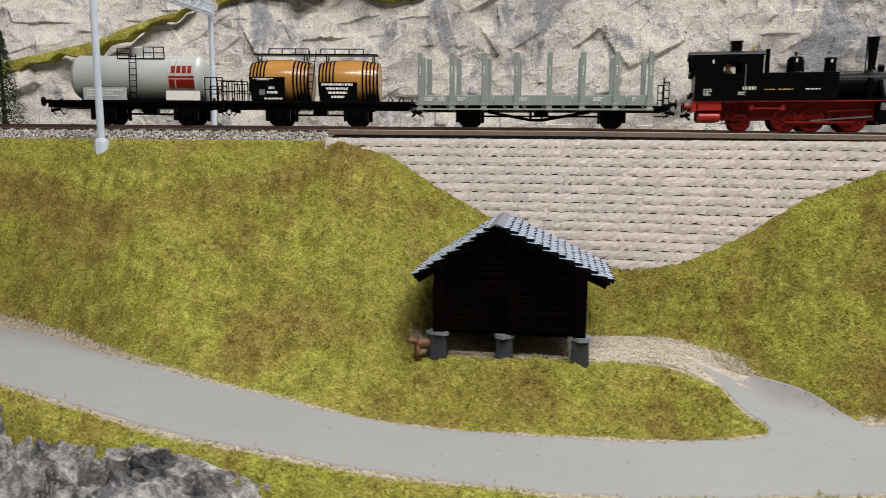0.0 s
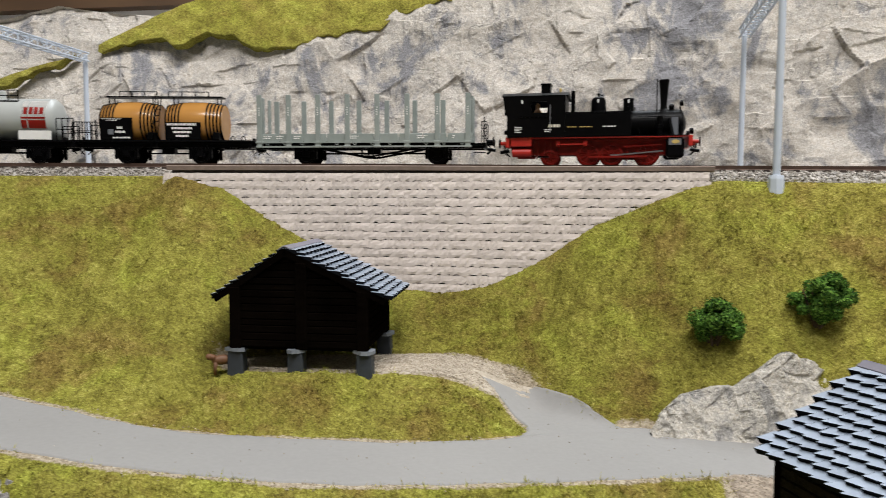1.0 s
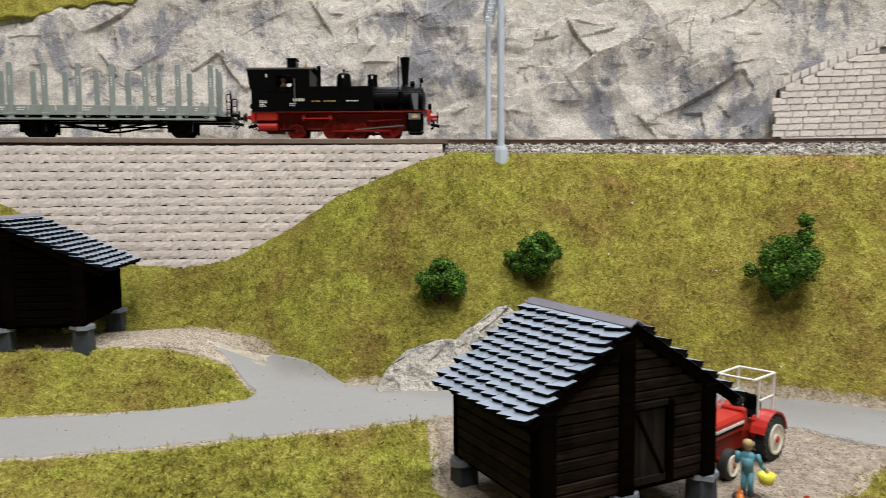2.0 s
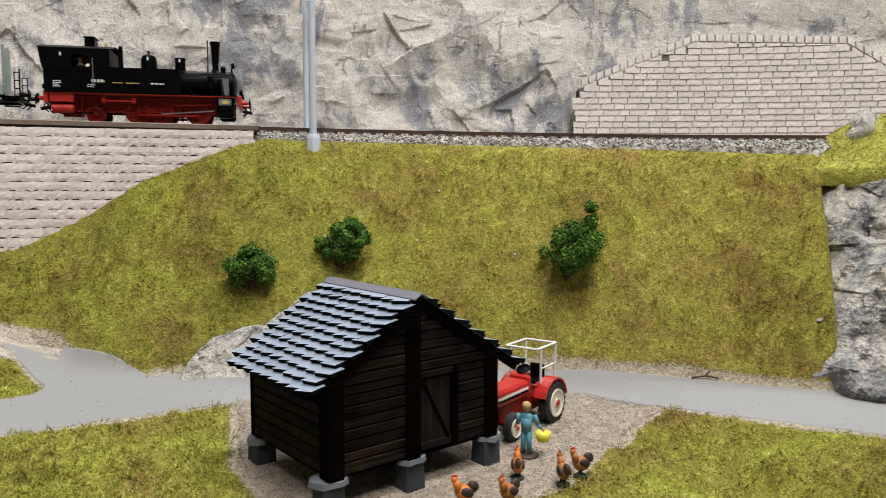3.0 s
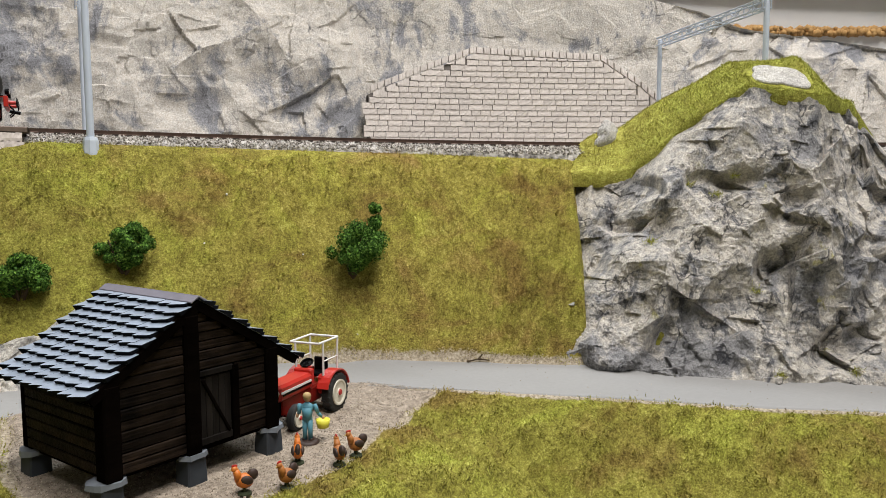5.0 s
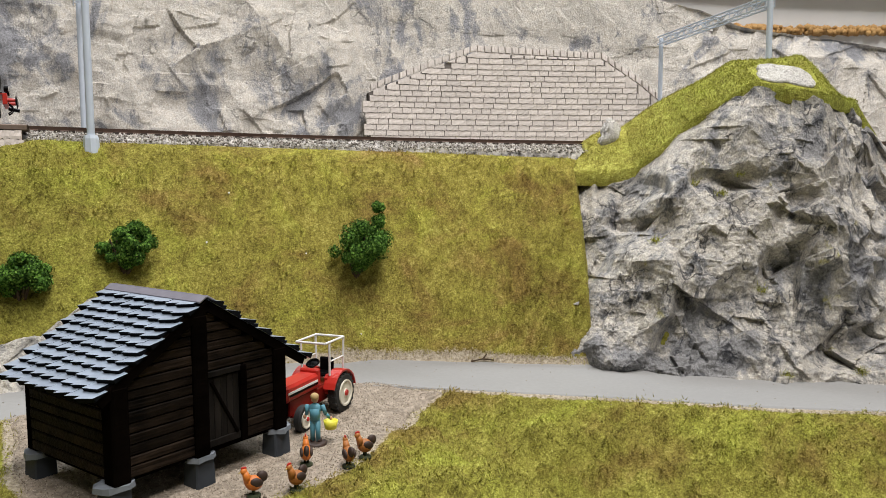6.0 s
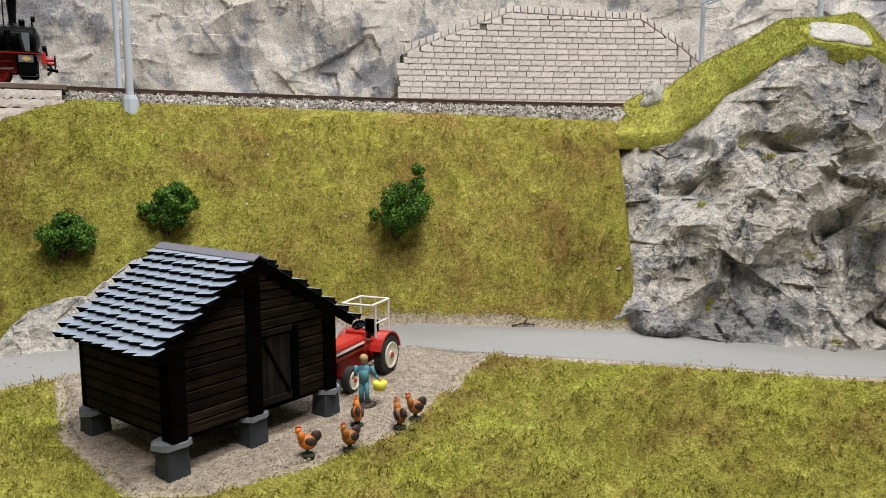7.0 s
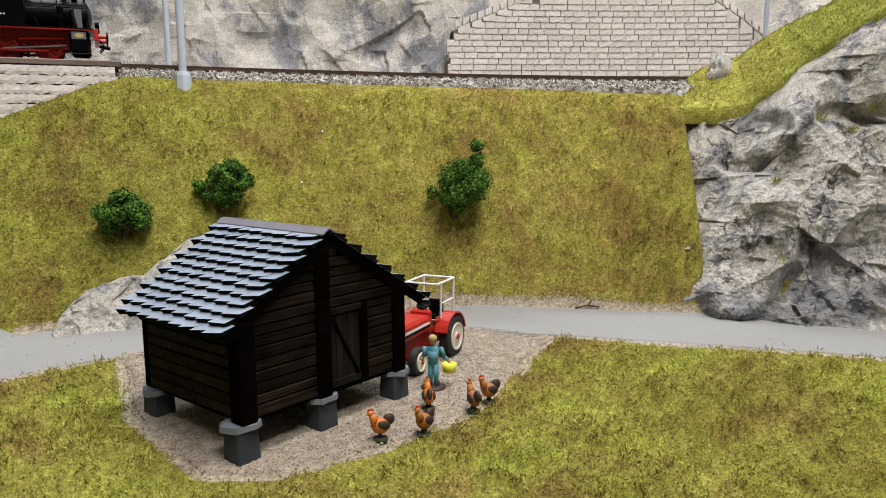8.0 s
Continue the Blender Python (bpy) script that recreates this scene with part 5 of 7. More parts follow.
def barrel_wagon(s):
    t = on_track("barrel_wagon", s, "black flat wagon carrying two varnished wooden wine barrels", "wagon", "train")
    underframe(t, 10.2, -5.0, (-1.95, 2.25), 0.5, 1.0)
    boxes(t, "floor", BLACKPAINT, (-5.0, -1.3, 1.18), (5.2, 1.3, 1.3), 0.02)
    for x, z0 in ((-1.85, 2.35), (1.85, 2.35)):
        r, n = 1.2, 1.62
        b = turned(t, "barrel", BARRELWOOD, [(-n, 0.88), (-n, 1.02), (-0.9, 1.15), (-0.4, r), (0.4, r), (0.9, 1.15), (n, 1.02), (n, 0.88)], at(x, 0, z0), 44)
        for d in (-1, 1):
            turned(b, "barrel_head", BARRELEND, [(0, 0.87), (d * 0.02, 0.87)], at(x + d * (n - 0.06), 0, z0), 40, "dull brown barrel end")
            for k, h in enumerate((1.55, 1.36, 1.17, 0.98, 0.78)):
                rr = float(np.interp(h, [0.4, 0.9, n], [r, 1.15, 1.02]))
                turned(b, "hoop", BLACKPAINT, [(-0.045, rr), (-0.045, rr + 0.03), (0.045, rr + 0.025), (0.045, rr)], at(x + d * h, 0, z0), 40)
        boxes(t, "saddle", BLACKPAINT, (x - 1.5, -1.1, 1.3), (x - 1.1, 1.1, 1.75), 0.05)
        boxes(t, "saddle", BLACKPAINT, (x + 1.1, -1.1, 1.3), (x + 1.5, 1.1, 1.75), 0.05)
    for side in (-1, 1):
        for x0, x1, zt, seed in ((-3.3, -1.5, 2.55, 3), (0.35, 2.35, 2.3, 9)):
            p = boxes(t, "name_board", BLACKPAINT, (x0, side * 1.22 - 0.03, 1.32), (x1, side * 1.22 + 0.03, zt), 0.01)
            y = side * 1.26 if side < 0 else 1.27
            if seed == 9:
                bars_of_text(p, "lettering", WHITEPAINT, x0 + 0.12, zt - 0.06, y, [(0.0, 1.7), (0.25, 1.15), (0.35, 1.0), (0.5, 0.7)], 0.12, seed)
            else:
                bars_of_text(p, "lettering", WHITEPAINT, x0 + 0.1, zt - 0.06, y, [(0.0, 1.1), (0.25, 0.6)], 0.04, seed)
                bars_of_text(p, "lettering", WHITEPAINT, x0 + 0.85, zt - 0.5, y, [(0.1, 0.3), (0.0, 0.55)], 0.13, seed + 1)
                bars_of_text(p, "lettering", WHITEPAINT, x0 + 0.7, zt - 1.08, y, [(0.0, 1.0)], 0.09, seed + 2)
                boxes(p, "panel_mark", SMOKEGREY, (x0 + 0.45, y - 0.012, zt - 0.95), (x0 + 0.75, y, zt - 0.65))
    boxes(t, "catwalk", BLACKPAINT, (-3.35, -0.42, 3.78), (3.35, 0.42, 3.85))
    for x in (-3.1, -0.6, 0.6, 3.1):
        for y in (-0.38, 0.38):
            bar(t, "catwalk_post", BLACKPAINT, (x, y, 1.3 if abs(x) < 1 or abs(x) > 3 else 3.4), (x, y, 3.8), 0.035, sides=6)
    for x0, x1 in ((-2.5, -0.35), (0.3, 2.6)):
        railing(t, "catwalk_rail", x0, x1, 3.85, 4.1, -0.4, 4, 1)
    ladder(t, -0.32, -1.3, 0.75, 3.9, 0.35)
    railing(t, "platform_rail", -4.9, -3.5, 1.3, 2.3, -1.15, 6, 2)
    railing(t, "platform_rail", -4.9, -3.5, 1.3, 2.3, 1.15, 6, 2)
    bar(t, "brake_handle", BLACKPAINT, (-4.2, 0.2, 1.3), (-4.2, 0.2, 2.55), 0.04, sides=6)
    for x in (4.1, 4.7):
        bm = bmesh.new()
        for k in range(6):
            a0, a1 = math.pi * k / 6, math.pi * (k + 1) / 6
            rod(bm, (x + 0.12 * math.cos(a0), -1.0, 1.3 + 0.25 * math.sin(a0)), (x + 0.12 * math.cos(a1), -1.0, 1.3 + 0.25 * math.sin(a1)), 0.03, sides=5)
        part("grab_handle", bm, BLACKPAINT, t)
    buffers(t, -5.0, -1, BLACKPAINT)
    buffers(t, 5.2, 1, BLACKPAINT)
    return t


def tank_wagon(s):
    t = on_track("tank_wagon", s, "pale grey oil tank wagon with a white and red panel", "wagon", "train")
    underframe(t, 9.4, -4.9, (-2.1, 2.35), 0.5, 1.0)
    boxes(t, "floor", BLACKPAINT, (-4.9, -1.25, 1.18), (4.5, 1.25, 1.27), 0.02)
    n, r, z = 3.55, 1.2, 2.5
    x = -0.3
    body = turned(t, "tank", TANKGREY, [(-n, 0.02), (-n + 0.02, 0.75), (-n + 0.14, 1.05), (-n + 0.34, r), (n - 0.34, r), (n - 0.14, 1.05), (n - 0.02, 0.75), (n, 0.02)], at(x, 0, z), 48)
    for d in (-2.2, 0.0, 2.2):
        turned(body, "tank_seam", TANKGREY, [(-0.03, r), (-0.03, r + 0.02), (0.03, r + 0.02), (0.03, r)], at(x + d, 0, z), 48)
    # curved panel in white over red, with red bars in place of the lettering
    def shell(name, mat, xa, xb, a0, a1, lift):
        bm = bmesh.new()
        k = 14
        rows = [[bm.verts.new((v, side_y * (r + lift) * math.cos(radians(a0 + (a1 - a0) * q / k)), z + (r + lift) * math.sin(radians(a0 + (a1 - a0) * q / k)))) for q in range(k + 1)] for v in (xa, xb)]
        for q in range(k):
            bm.faces.new((rows[0][q], rows[1][q], rows[1][q + 1], rows[0][q + 1]))
        bmesh.ops.solidify(bm, geom=bm.faces[:], thickness=0.004)
        bmesh.ops.recalc_face_normals(bm, faces=bm.faces)
        return part(name, bm, mat, body, smooth=False)
    for side_y in (-1, 1):
        shell("white_panel", WHITEPAINT, x + 1.85, x + 3.2, -5, 55, 0.012)
        shell("red_panel", REDPAINT, x + 1.85, x + 3.2, -28, -6, 0.014)
        shell("red_stripe", REDPAINT, x + 1.85, x + 3.2, -2, 3, 0.02)
        for k in range(4):
            shell("red_mark", REDPAINT, x + 1.98 + 0.29 * k, x + 2.2 + 0.29 * k, 10, 30, 0.02)
        boxes(t, "data_panel", TANKGREY, (x - 2.7, side_y * 1.2 - 0.03, 1.3), (x - 0.4, side_y * 1.2 + 0.03, 1.95))
        bars_of_text(t, "lettering", WHITEPAINT, x - 2.5, 1.85, side_y * 1.24 if side_y < 0 else 1.25, [(0.0, 1.9), (0.0, 1.4), (0, 1.7)], 0.08, 3)
        boxes(t, "white_board", WHITEPAINT, (x + 1.7, side_y * 1.2 - 0.03, 1.3), (x + 3.5, side_y * 1.2 + 0.03, 1.8))
        ladder(t, x, side_y * 1.32, 1.2, 3.7, 0.0, 0.36, 8)
    turned(t, "filling_dome", TANKGREY, [(0, 0.42), (0.55, 0.42), (0.62, 0.3), (0.64, 0.05)], at(x, 0, 3.55, UPRIGHT), 24)
    boxes(t, "catwalk", BLACKPAINT, (x - 1.0, -0.75, 3.45), (x + 1.5, -0.45, 3.52))
    railing(t, "catwalk_rail", x + 0.4, x + 1.5, 3.5, 4.1, -0.72, 3, 2)
    railing(t, "catwalk_rail", x - 1.0, x - 0.3, 3.5, 4.0, -0.72, 2, 2)
    for d in (-2.6, 2.6):
        boxes(t, "saddle", BLACKPAINT, (x + d - 0.25, -0.95, 1.27), (x + d + 0.25, 0.95, 1.75), 0.04)
    railing(t, "platform_rail", 3.45, 4.4, 1.27, 2.5, -1.1, 4, 2)
    railing(t, "platform_rail", 3.45, 4.4, 1.27, 2.5, 1.1, 4, 2)
    railing(t, "platform_rail", 3.5, 4.4, 1.27, 2.1, -0.4, 3, 2)
    bar(t, "outlet_valve", BLACKPAINT, (x, 0, 1.5), (x, 0, 0.7), 0.15, sides=10)
    buffers(t, -4.9, -1, BLACKPAINT)
    buffers(t, 4.5, 1, BLACKPAINT)
    return t


steam_locomotive(26.85)
stake_wagon(14.3)
barrel_wagon(2.05)
tank_wagon(-7.2)

# ---- overhead line gantries ----


def gantry(s_front, s_back, beam_z, group="gantries"):
    a, _ = on_arc(99.6, s_front)
    b, _ = on_arc(112.0, s_back)
    t = thing("catenary_gantry", (a.x, a.y, 10.5), 0, "pale blue-grey steel overhead line gantry across the track", "gantry", group)
    d = Vector((b.x - a.x, b.y - a.y, 0))
    m = turned(t, "mast", MASTPAINT, [(0, 0.185), (15, 0.16), (15.05, 0.05)], at(0, 0, 0.3, UPRIGHT), 14)
    bm = bmesh.new()
    lathe(bm, [(-0.9, 0.42), (0.2, 0.36), (0.36, 0.31), (0.38, 0.2)], 8, UPRIGHT @ Matrix.Rotation(math.pi / 8, 4, "X"))
    part("mast_foot", bm, MASTPAINT, m, "pale blue cast foot")
    m2 = turned(t, "mast", MASTPAINT, [(0, 0.18), (beam_z - 10.35, 0.16), (beam_z - 10.3, 0.05)], at(d.x, d.y, 0.3, UPRIGHT), 14)
    n = 14
    z = beam_z - 10.5
    side = Vector((-d.y, d.x, 0)).normalized() * 0.3
    for h in (0, 0.55):
        for w in (-1, 1):
            bar(t, "beam_chord", MASTPAINT, side * w + Vector((0, 0, z + h)), d + side * w + Vector((0, 0, z + h)), 0.055, sides=6)
    for k in range(n):
        p, q = d * (k / n), d * ((k + 1) / n)
        lo, hi = Vector((0, 0, z)), Vector((0, 0, z + 0.55))
        bm = bmesh.new()
        for w in (-1, 1):
            rod(bm, p + side * w + (lo if k % 2 else hi), q + side * w + (hi if k % 2 else lo), 0.03, sides=5)
            rod(bm, p + side * w + lo, p + side * w + hi, 0.03, sides=5)
        for h in (lo, hi):
            rod(bm, p + side + h, p - side + h, 0.03, sides=5)
            rod(bm, p + side + h, q - side + h, 0.022, sides=5)
        part("beam_lattice", bm, MASTPAINT, t)
    return t


gantry(-8.4, -6.4, 19.0)
gantry(35.55, 34.85, 19.75)
gantry(75.1, 72.7, 18.9)

# ---- barns ----


def slate_mesh(width, length, seed):
    """One slate with a slanting lower edge, lying along -y, thick at the tail."""
    rng = random.Random(seed)
    bm = bmesh.new()
    w = width / 2
    cut = rng.uniform(0.1, 0.2)
    out = [(-w, 0.1), (w, 0.1), (w, -length + cut), (w * 0.9, -length + 0.85 * cut), (-w, -length - rng.uniform(0.0, 0.02))]
    lo = [bm.verts.new((x, y, 0.0)) for x, y in out]
    hi = [bm.verts.new((x, y, 0.03 + 0.17 * (-y / length) + rng.uniform(-0.004, 0.004))) for x, y in out]
    bm.faces.new(lo)
    bm.faces.new(hi[::-1])
    for k in range(len(out)):
        j = (k + 1) % len(out)
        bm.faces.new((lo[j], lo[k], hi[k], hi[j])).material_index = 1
    return bm


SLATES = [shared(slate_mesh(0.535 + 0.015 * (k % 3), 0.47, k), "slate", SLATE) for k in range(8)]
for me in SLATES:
    me.materials.append(SLATE_EDGE_SHADE)


def barn(place, turn, seed, runs=(3.6, 4.0), rises=(2.25, 2.5), ridge=0.0, ZR=5.6, entrance=True):
    """runs and rises: how far the two roof slopes reach out and down from the ridge."""
    t = thing("barn", place, turn, "dark timber barn with blue-grey slate roof on stone footings" if entrance else "blackened timber barn with slate roof on stone footings", "barn", "barns")
    rng = random.Random(seed)
    W, D, Z0, ZE, L = 2.8, 2.2, 1.12, 3.5, 2.45
    BOARDS = BROWNWOOD if entrance else BLACKWOOD
    RUN, RISE = {-1: runs[0], 1: runs[1]}, {-1: rises[0], 1: rises[1]}
    PITCH = {k: math.atan2(RISE[k], RUN[k]) for k in RUN}
    # walls of stacked planks, front and back gables and two long sides
    roofline = lambda x: ZR - abs(x - ridge) * math.tan(PITCH[-1 if x < ridge else 1]) - 0.12
    for y in (-D, D):
        w = boxes(t, "gable_wall", BLACKWOOD, (-W + 0.05, y - 0.06, Z0), (W - 0.05, y + 0.06, ZE - 0.05))
        bm = bmesh.new()
        a = [bm.verts.new((x, y + d, z)) for d in (-0.06, 0.06) for x, z in ((-W, ZE - 0.1), (W, ZE - 0.1), (ridge, ZR - 0.15))]
        for f in ((2, 1, 0), (3, 4, 5), (0, 1, 4, 3), (1, 2, 5, 4), (2, 0, 3, 5)):
            bm.faces.new([a[k] for k in f])
        part("gable", bm, BLACKWOOD, t)
        s = -1 if y < 0 else 1
        h = Z0
        while h < ZR - 0.5:
            n = rng.uniform(0.26, 0.33)
            ends = [max(-W, ridge - (ZR - 0.15 - h - n) / math.tan(PITCH[-1])), min(W, ridge + (ZR - 0.15 - h - n) / math.tan(PITCH[1]))] if h + n > ZE - 0.2 else [-W, W]
            spans = [tuple(ends)]
            if s < 0 and h < 3.35 and entrance:
                spans = [(ends[0], -0.05), (1.3, ends[1])]
            for xa, xb in spans:
                if xb - xa > 0.15:
                    q = rng.uniform(0.03, 0.07)
                    lo, hi = sorted((y + s * 0.05, y + s * (0.1 + q)))
                    boxes(w, "plank", BOARDS, (xa, lo, h + 0.015), (xb, hi, h + n - 0.015), 0.025)
            h += n
    for x in (-W, W):
        s = -1 if x < 0 else 1
        w = boxes(t, "side_wall", BLACKWOOD, (x - 0.06, -D, Z0), (x + 0.06, D, ZE + 0.15))
        h = Z0
        while h < ZE:
            n = rng.uniform(0.26, 0.33)
            lo, hi = sorted((x + s * 0.05, x + s * rng.uniform(0.12, 0.16)))
            boxes(w, "plank", BOARDS, (lo, -D + 0.1, h + 0.02), (hi, D - 0.1, h + n - 0.02), 0.025)
            h += n
    boxes(t, "floor", BLACKWOOD, (-W, -D, Z0 - 0.12), (W, D, Z0 + 0.02))
    # posts stand proud of the walls
    for y in (-D, D):
        for x in (-W if y < 0 else -W + 0.15, -0.27 if entrance else 0.1, W - 0.08):
            top = roofline(x) - (0.1 if abs(x) < 1 else 0.05)
            boxes(t, "post", BLACKWOOD, (x - 0.25, y - 0.27, 1.04), (x + 0.25, y + 0.27, top), 0.05)
    # door of upright boards with a slanting brace
    if entrance:
        d = boxes(t, "door", BLACKWOOD, (-0.02, -D - 0.1, 1.2), (1.16, -D - 0.02, 3.3), 0.01)
        for k in range(5):
            boxes(d, "door_board", DOORWOOD, (0.0 + 0.23 * k, -D - 0.13 - 0.01 * (k % 2), 1.32), (0.22 + 0.23 * k, -D - 0.09, 3.26), 0.012)
        boxes(d, "door_sill", DOORWOOD, (-0.02, -D - 0.17, 1.2), (1.16, -D - 0.1, 1.42), 0.02)
        bm = bmesh.new()
        box(bm, (-1.0, -0.025, -0.045), (1.0, 0.025, 0.045), 0.01, at(0.57, -D - 0.165, 2.3, Matrix.Rotation(1.08, 4, "Y")))
        part("brace", bm, BLACKWOOD, d)
        boxes(t, "door_post", BLACKWOOD, (1.16, -D - 0.22, 1.1), (1.4, -D + 0.02, 3.45), 0.02)
        boxes(t, "lintel", DOORWOOD, (-0.04, -D - 0.2, 3.3), (1.2, -D + 0.02, 3.48), 0.02)
    # roof: boards, rafters, purlins, slates and ridge
    for s in (-1, 1):
        pitch = PITCH[s]
        reach = math.hypot(RUN[s], RISE[s])
        long = reach - 0.12
        tilt = Matrix.Translation((ridge, 0, ZR)) @ (Matrix.Identity(4) if s > 0 else Matrix.Rotation(math.pi, 4, "Z")) @ Matrix.Rotation(pitch, 4, "Y")
        bm = bmesh.new()
        box(bm, (0.0, -L, -0.06), (long, L, 0.02), m=tilt)
        slope = part("roof_slope", bm, BLACKWOOD, t, "slate covered roof slope")
        for y in (-L + 0.06, L - 0.06):
            bm = bmesh.new()
            box(bm, (0.0, y - 0.06, -0.26), (long - 0.08, y + 0.06, -0.05), m=tilt)
            part("barge_rafter", bm, BLACKWOOD, t)
        rows = round((reach - 0.53) / 0.345) + 1
        for k in range(rows):
            for c in range(9):
                me = SLATES[rng.randrange(8)]
                ob = new("slate", me)
                ob.parent = slope
                u, v = 0.06 + k * (reach - 0.53) / (rows - 1), -L + 0.24 + c * 0.53 + (0.26 if k % 2 else 0.0) + rng.uniform(-0.03, 0.03)
                v = min(v, L - 0.24)
                local = tilt @ Matrix.Translation((u, v, 0.022)) @ Matrix.Rotation(math.pi / 2, 4, "Z") @ Matrix.Rotation(rng.uniform(-0.04, 0.04), 4, "Z") @ Matrix.Rotation(radians(rng.uniform(-1.0, 1.0)), 4, "X")
                local.translation = local.translation * U
                ob.matrix_basis = local
    for x, z in ((ridge, ZR - 0.2), (-1.9, roofline(-1.9) - 0.1), (1.9, roofline(1.9) - 0.1)):
        bar(t, "purlin", BLACKWOOD, (x, -L + 0.05, z), (x, L - 0.05, z), 0.14, sides=10)
    bm = bmesh.new()
    for s in (-1, 1):
        box(bm, (0, -L - 0.02, 0.0), (0.3, L + 0.02, 0.06), 0.015, Matrix.Translation((ridge, 0, ZR + 0.1)) @ (Matrix.Identity(4) if s > 0 else Matrix.Rotation(math.pi, 4, "Z")) @ Matrix.Rotation(PITCH[s], 4, "Y"))
    part("ridge_cap", bm, RIDGE, t, "mauve-grey ridge cap")
    # stone footings with flat cap stones
    for x, y in ((-2.85, -2.1), (-0.2, -2.1), (2.78, -2.1), (-2.7, 2.1), (0.05, 2.1), (2.8, 2.1)):
        bm = bmesh.new()
        vs = box(bm, (-0.37, -0.37, -0.5), (0.37, 0.37, 0.94), 0.05)
        for v in vs:
            f = 1 - 0.16 * (v.co.z + 0.5) / 1.44
            v.co.x, v.co.y = v.co.x * f, v.co.y * f
        bmesh.ops.translate(bm, verts=bm.verts, vec=(x, y, 0))
        f = part("footing", bm, FOOTING, t, "tapered grey stone footing")
        bm = bmesh.new()
        n = 11
        ring = [(0.5 * rng.uniform(0.8, 1.15) * math.cos(2 * math.pi * k / n), 0.48 * rng.uniform(0.8, 1.15) * math.sin(2 * math.pi * k / n)) for k in range(n)]
        lo = [bm.verts.new((x + a, y + b, 0.91 + rng.uniform(-0.02, 0.02))) for a, b in ring]
        hi = [bm.verts.new((x + a * 0.96, y + b * 0.96, 1.06 + rng.uniform(-0.02, 0.02))) for a, b in ring]
        bm.faces.new(lo[::-1])
        bm.faces.new(hi)
        for k in range(n):
            bm.faces.new((lo[k], lo[(k + 1) % n], hi[(k + 1) % n], hi[k]))
        part("cap_stone", bm, CAPSTONE, f, "pale grey flat cap stone")
    return t


DOORWOOD = speckled("worn_dark_door_boards", (0.002, 0.0018, 0.0016), (0.02, 0.017, 0.015), 230, 0.75, 0, 1.0, 70, 0.2, stretch=(1, 1, 0.1), per_piece=0.3, spec=0.05)
CAPSTONE = speckled("grey_cap_stone", (0.1, 0.115, 0.135), (0.2, 0.22, 0.25), 200, 0.7)
RIDGE = speckled("mauve_grey_ridge", (0.12, 0.115, 0.14), (0.2, 0.19, 0.23), 200, 0.6)
barn((21.0, 15.5, -0.5), 11.5, 2)
barn((3.0, 30.8, 2.3), -8.5, 5, (3.33, 4.53), (2.18, 2.14), -0.6, 5.32, False)

# ---- tractor ----


def tractor_wheel(parent, x, y, r, width, side, lugs):
    w = turned(parent, "tyre", TYRE, [(-width / 2, r * 0.62), (-width / 2, r * 0.9), (-width * 0.36, r * 0.97), (width * 0.36, r * 0.97), (width / 2, r * 0.9), (width / 2, r * 0.62)], at(x, y, r, ACROSS), 36)
    for k in range(lugs):
        a = 2 * math.pi * k / lugs
        bm = bmesh.new()
        for d in (-1, 1):
            box(bm, (-0.035, min(0, d * width * 0.48), r * 0.9), (0.035, max(0, d * width * 0.48), r * 1.0), m=at(x, y, r, Matrix.Rotation(a + d * 0.06, 4, "Y")))
        part("tyre_lug", bm, TYRE, w)
    rim = turned(w, "rim", CREAM, [(0, r * 0.66), (0.05, r * 0.66), (0.05, r * 0.58), (0.015, r * 0.52), (0.015, r * 0.22), (0.045, r * 0.2), (0.05, 0.02)], at(x, y + side * width * 0.5, r, Matrix.Rotation(side * math.pi / 2, 4, "Z")), 32, "cream wheel rim")
    turned(rim, "hub", REDPAINT, [(0.04, r * 0.17), (0.09, r * 0.13), (0.1, 0.02)], at(x, y + side * (width * 0.5), r, Matrix.Rotation(side * math.pi / 2, 4, "Z")), 16)
    return w


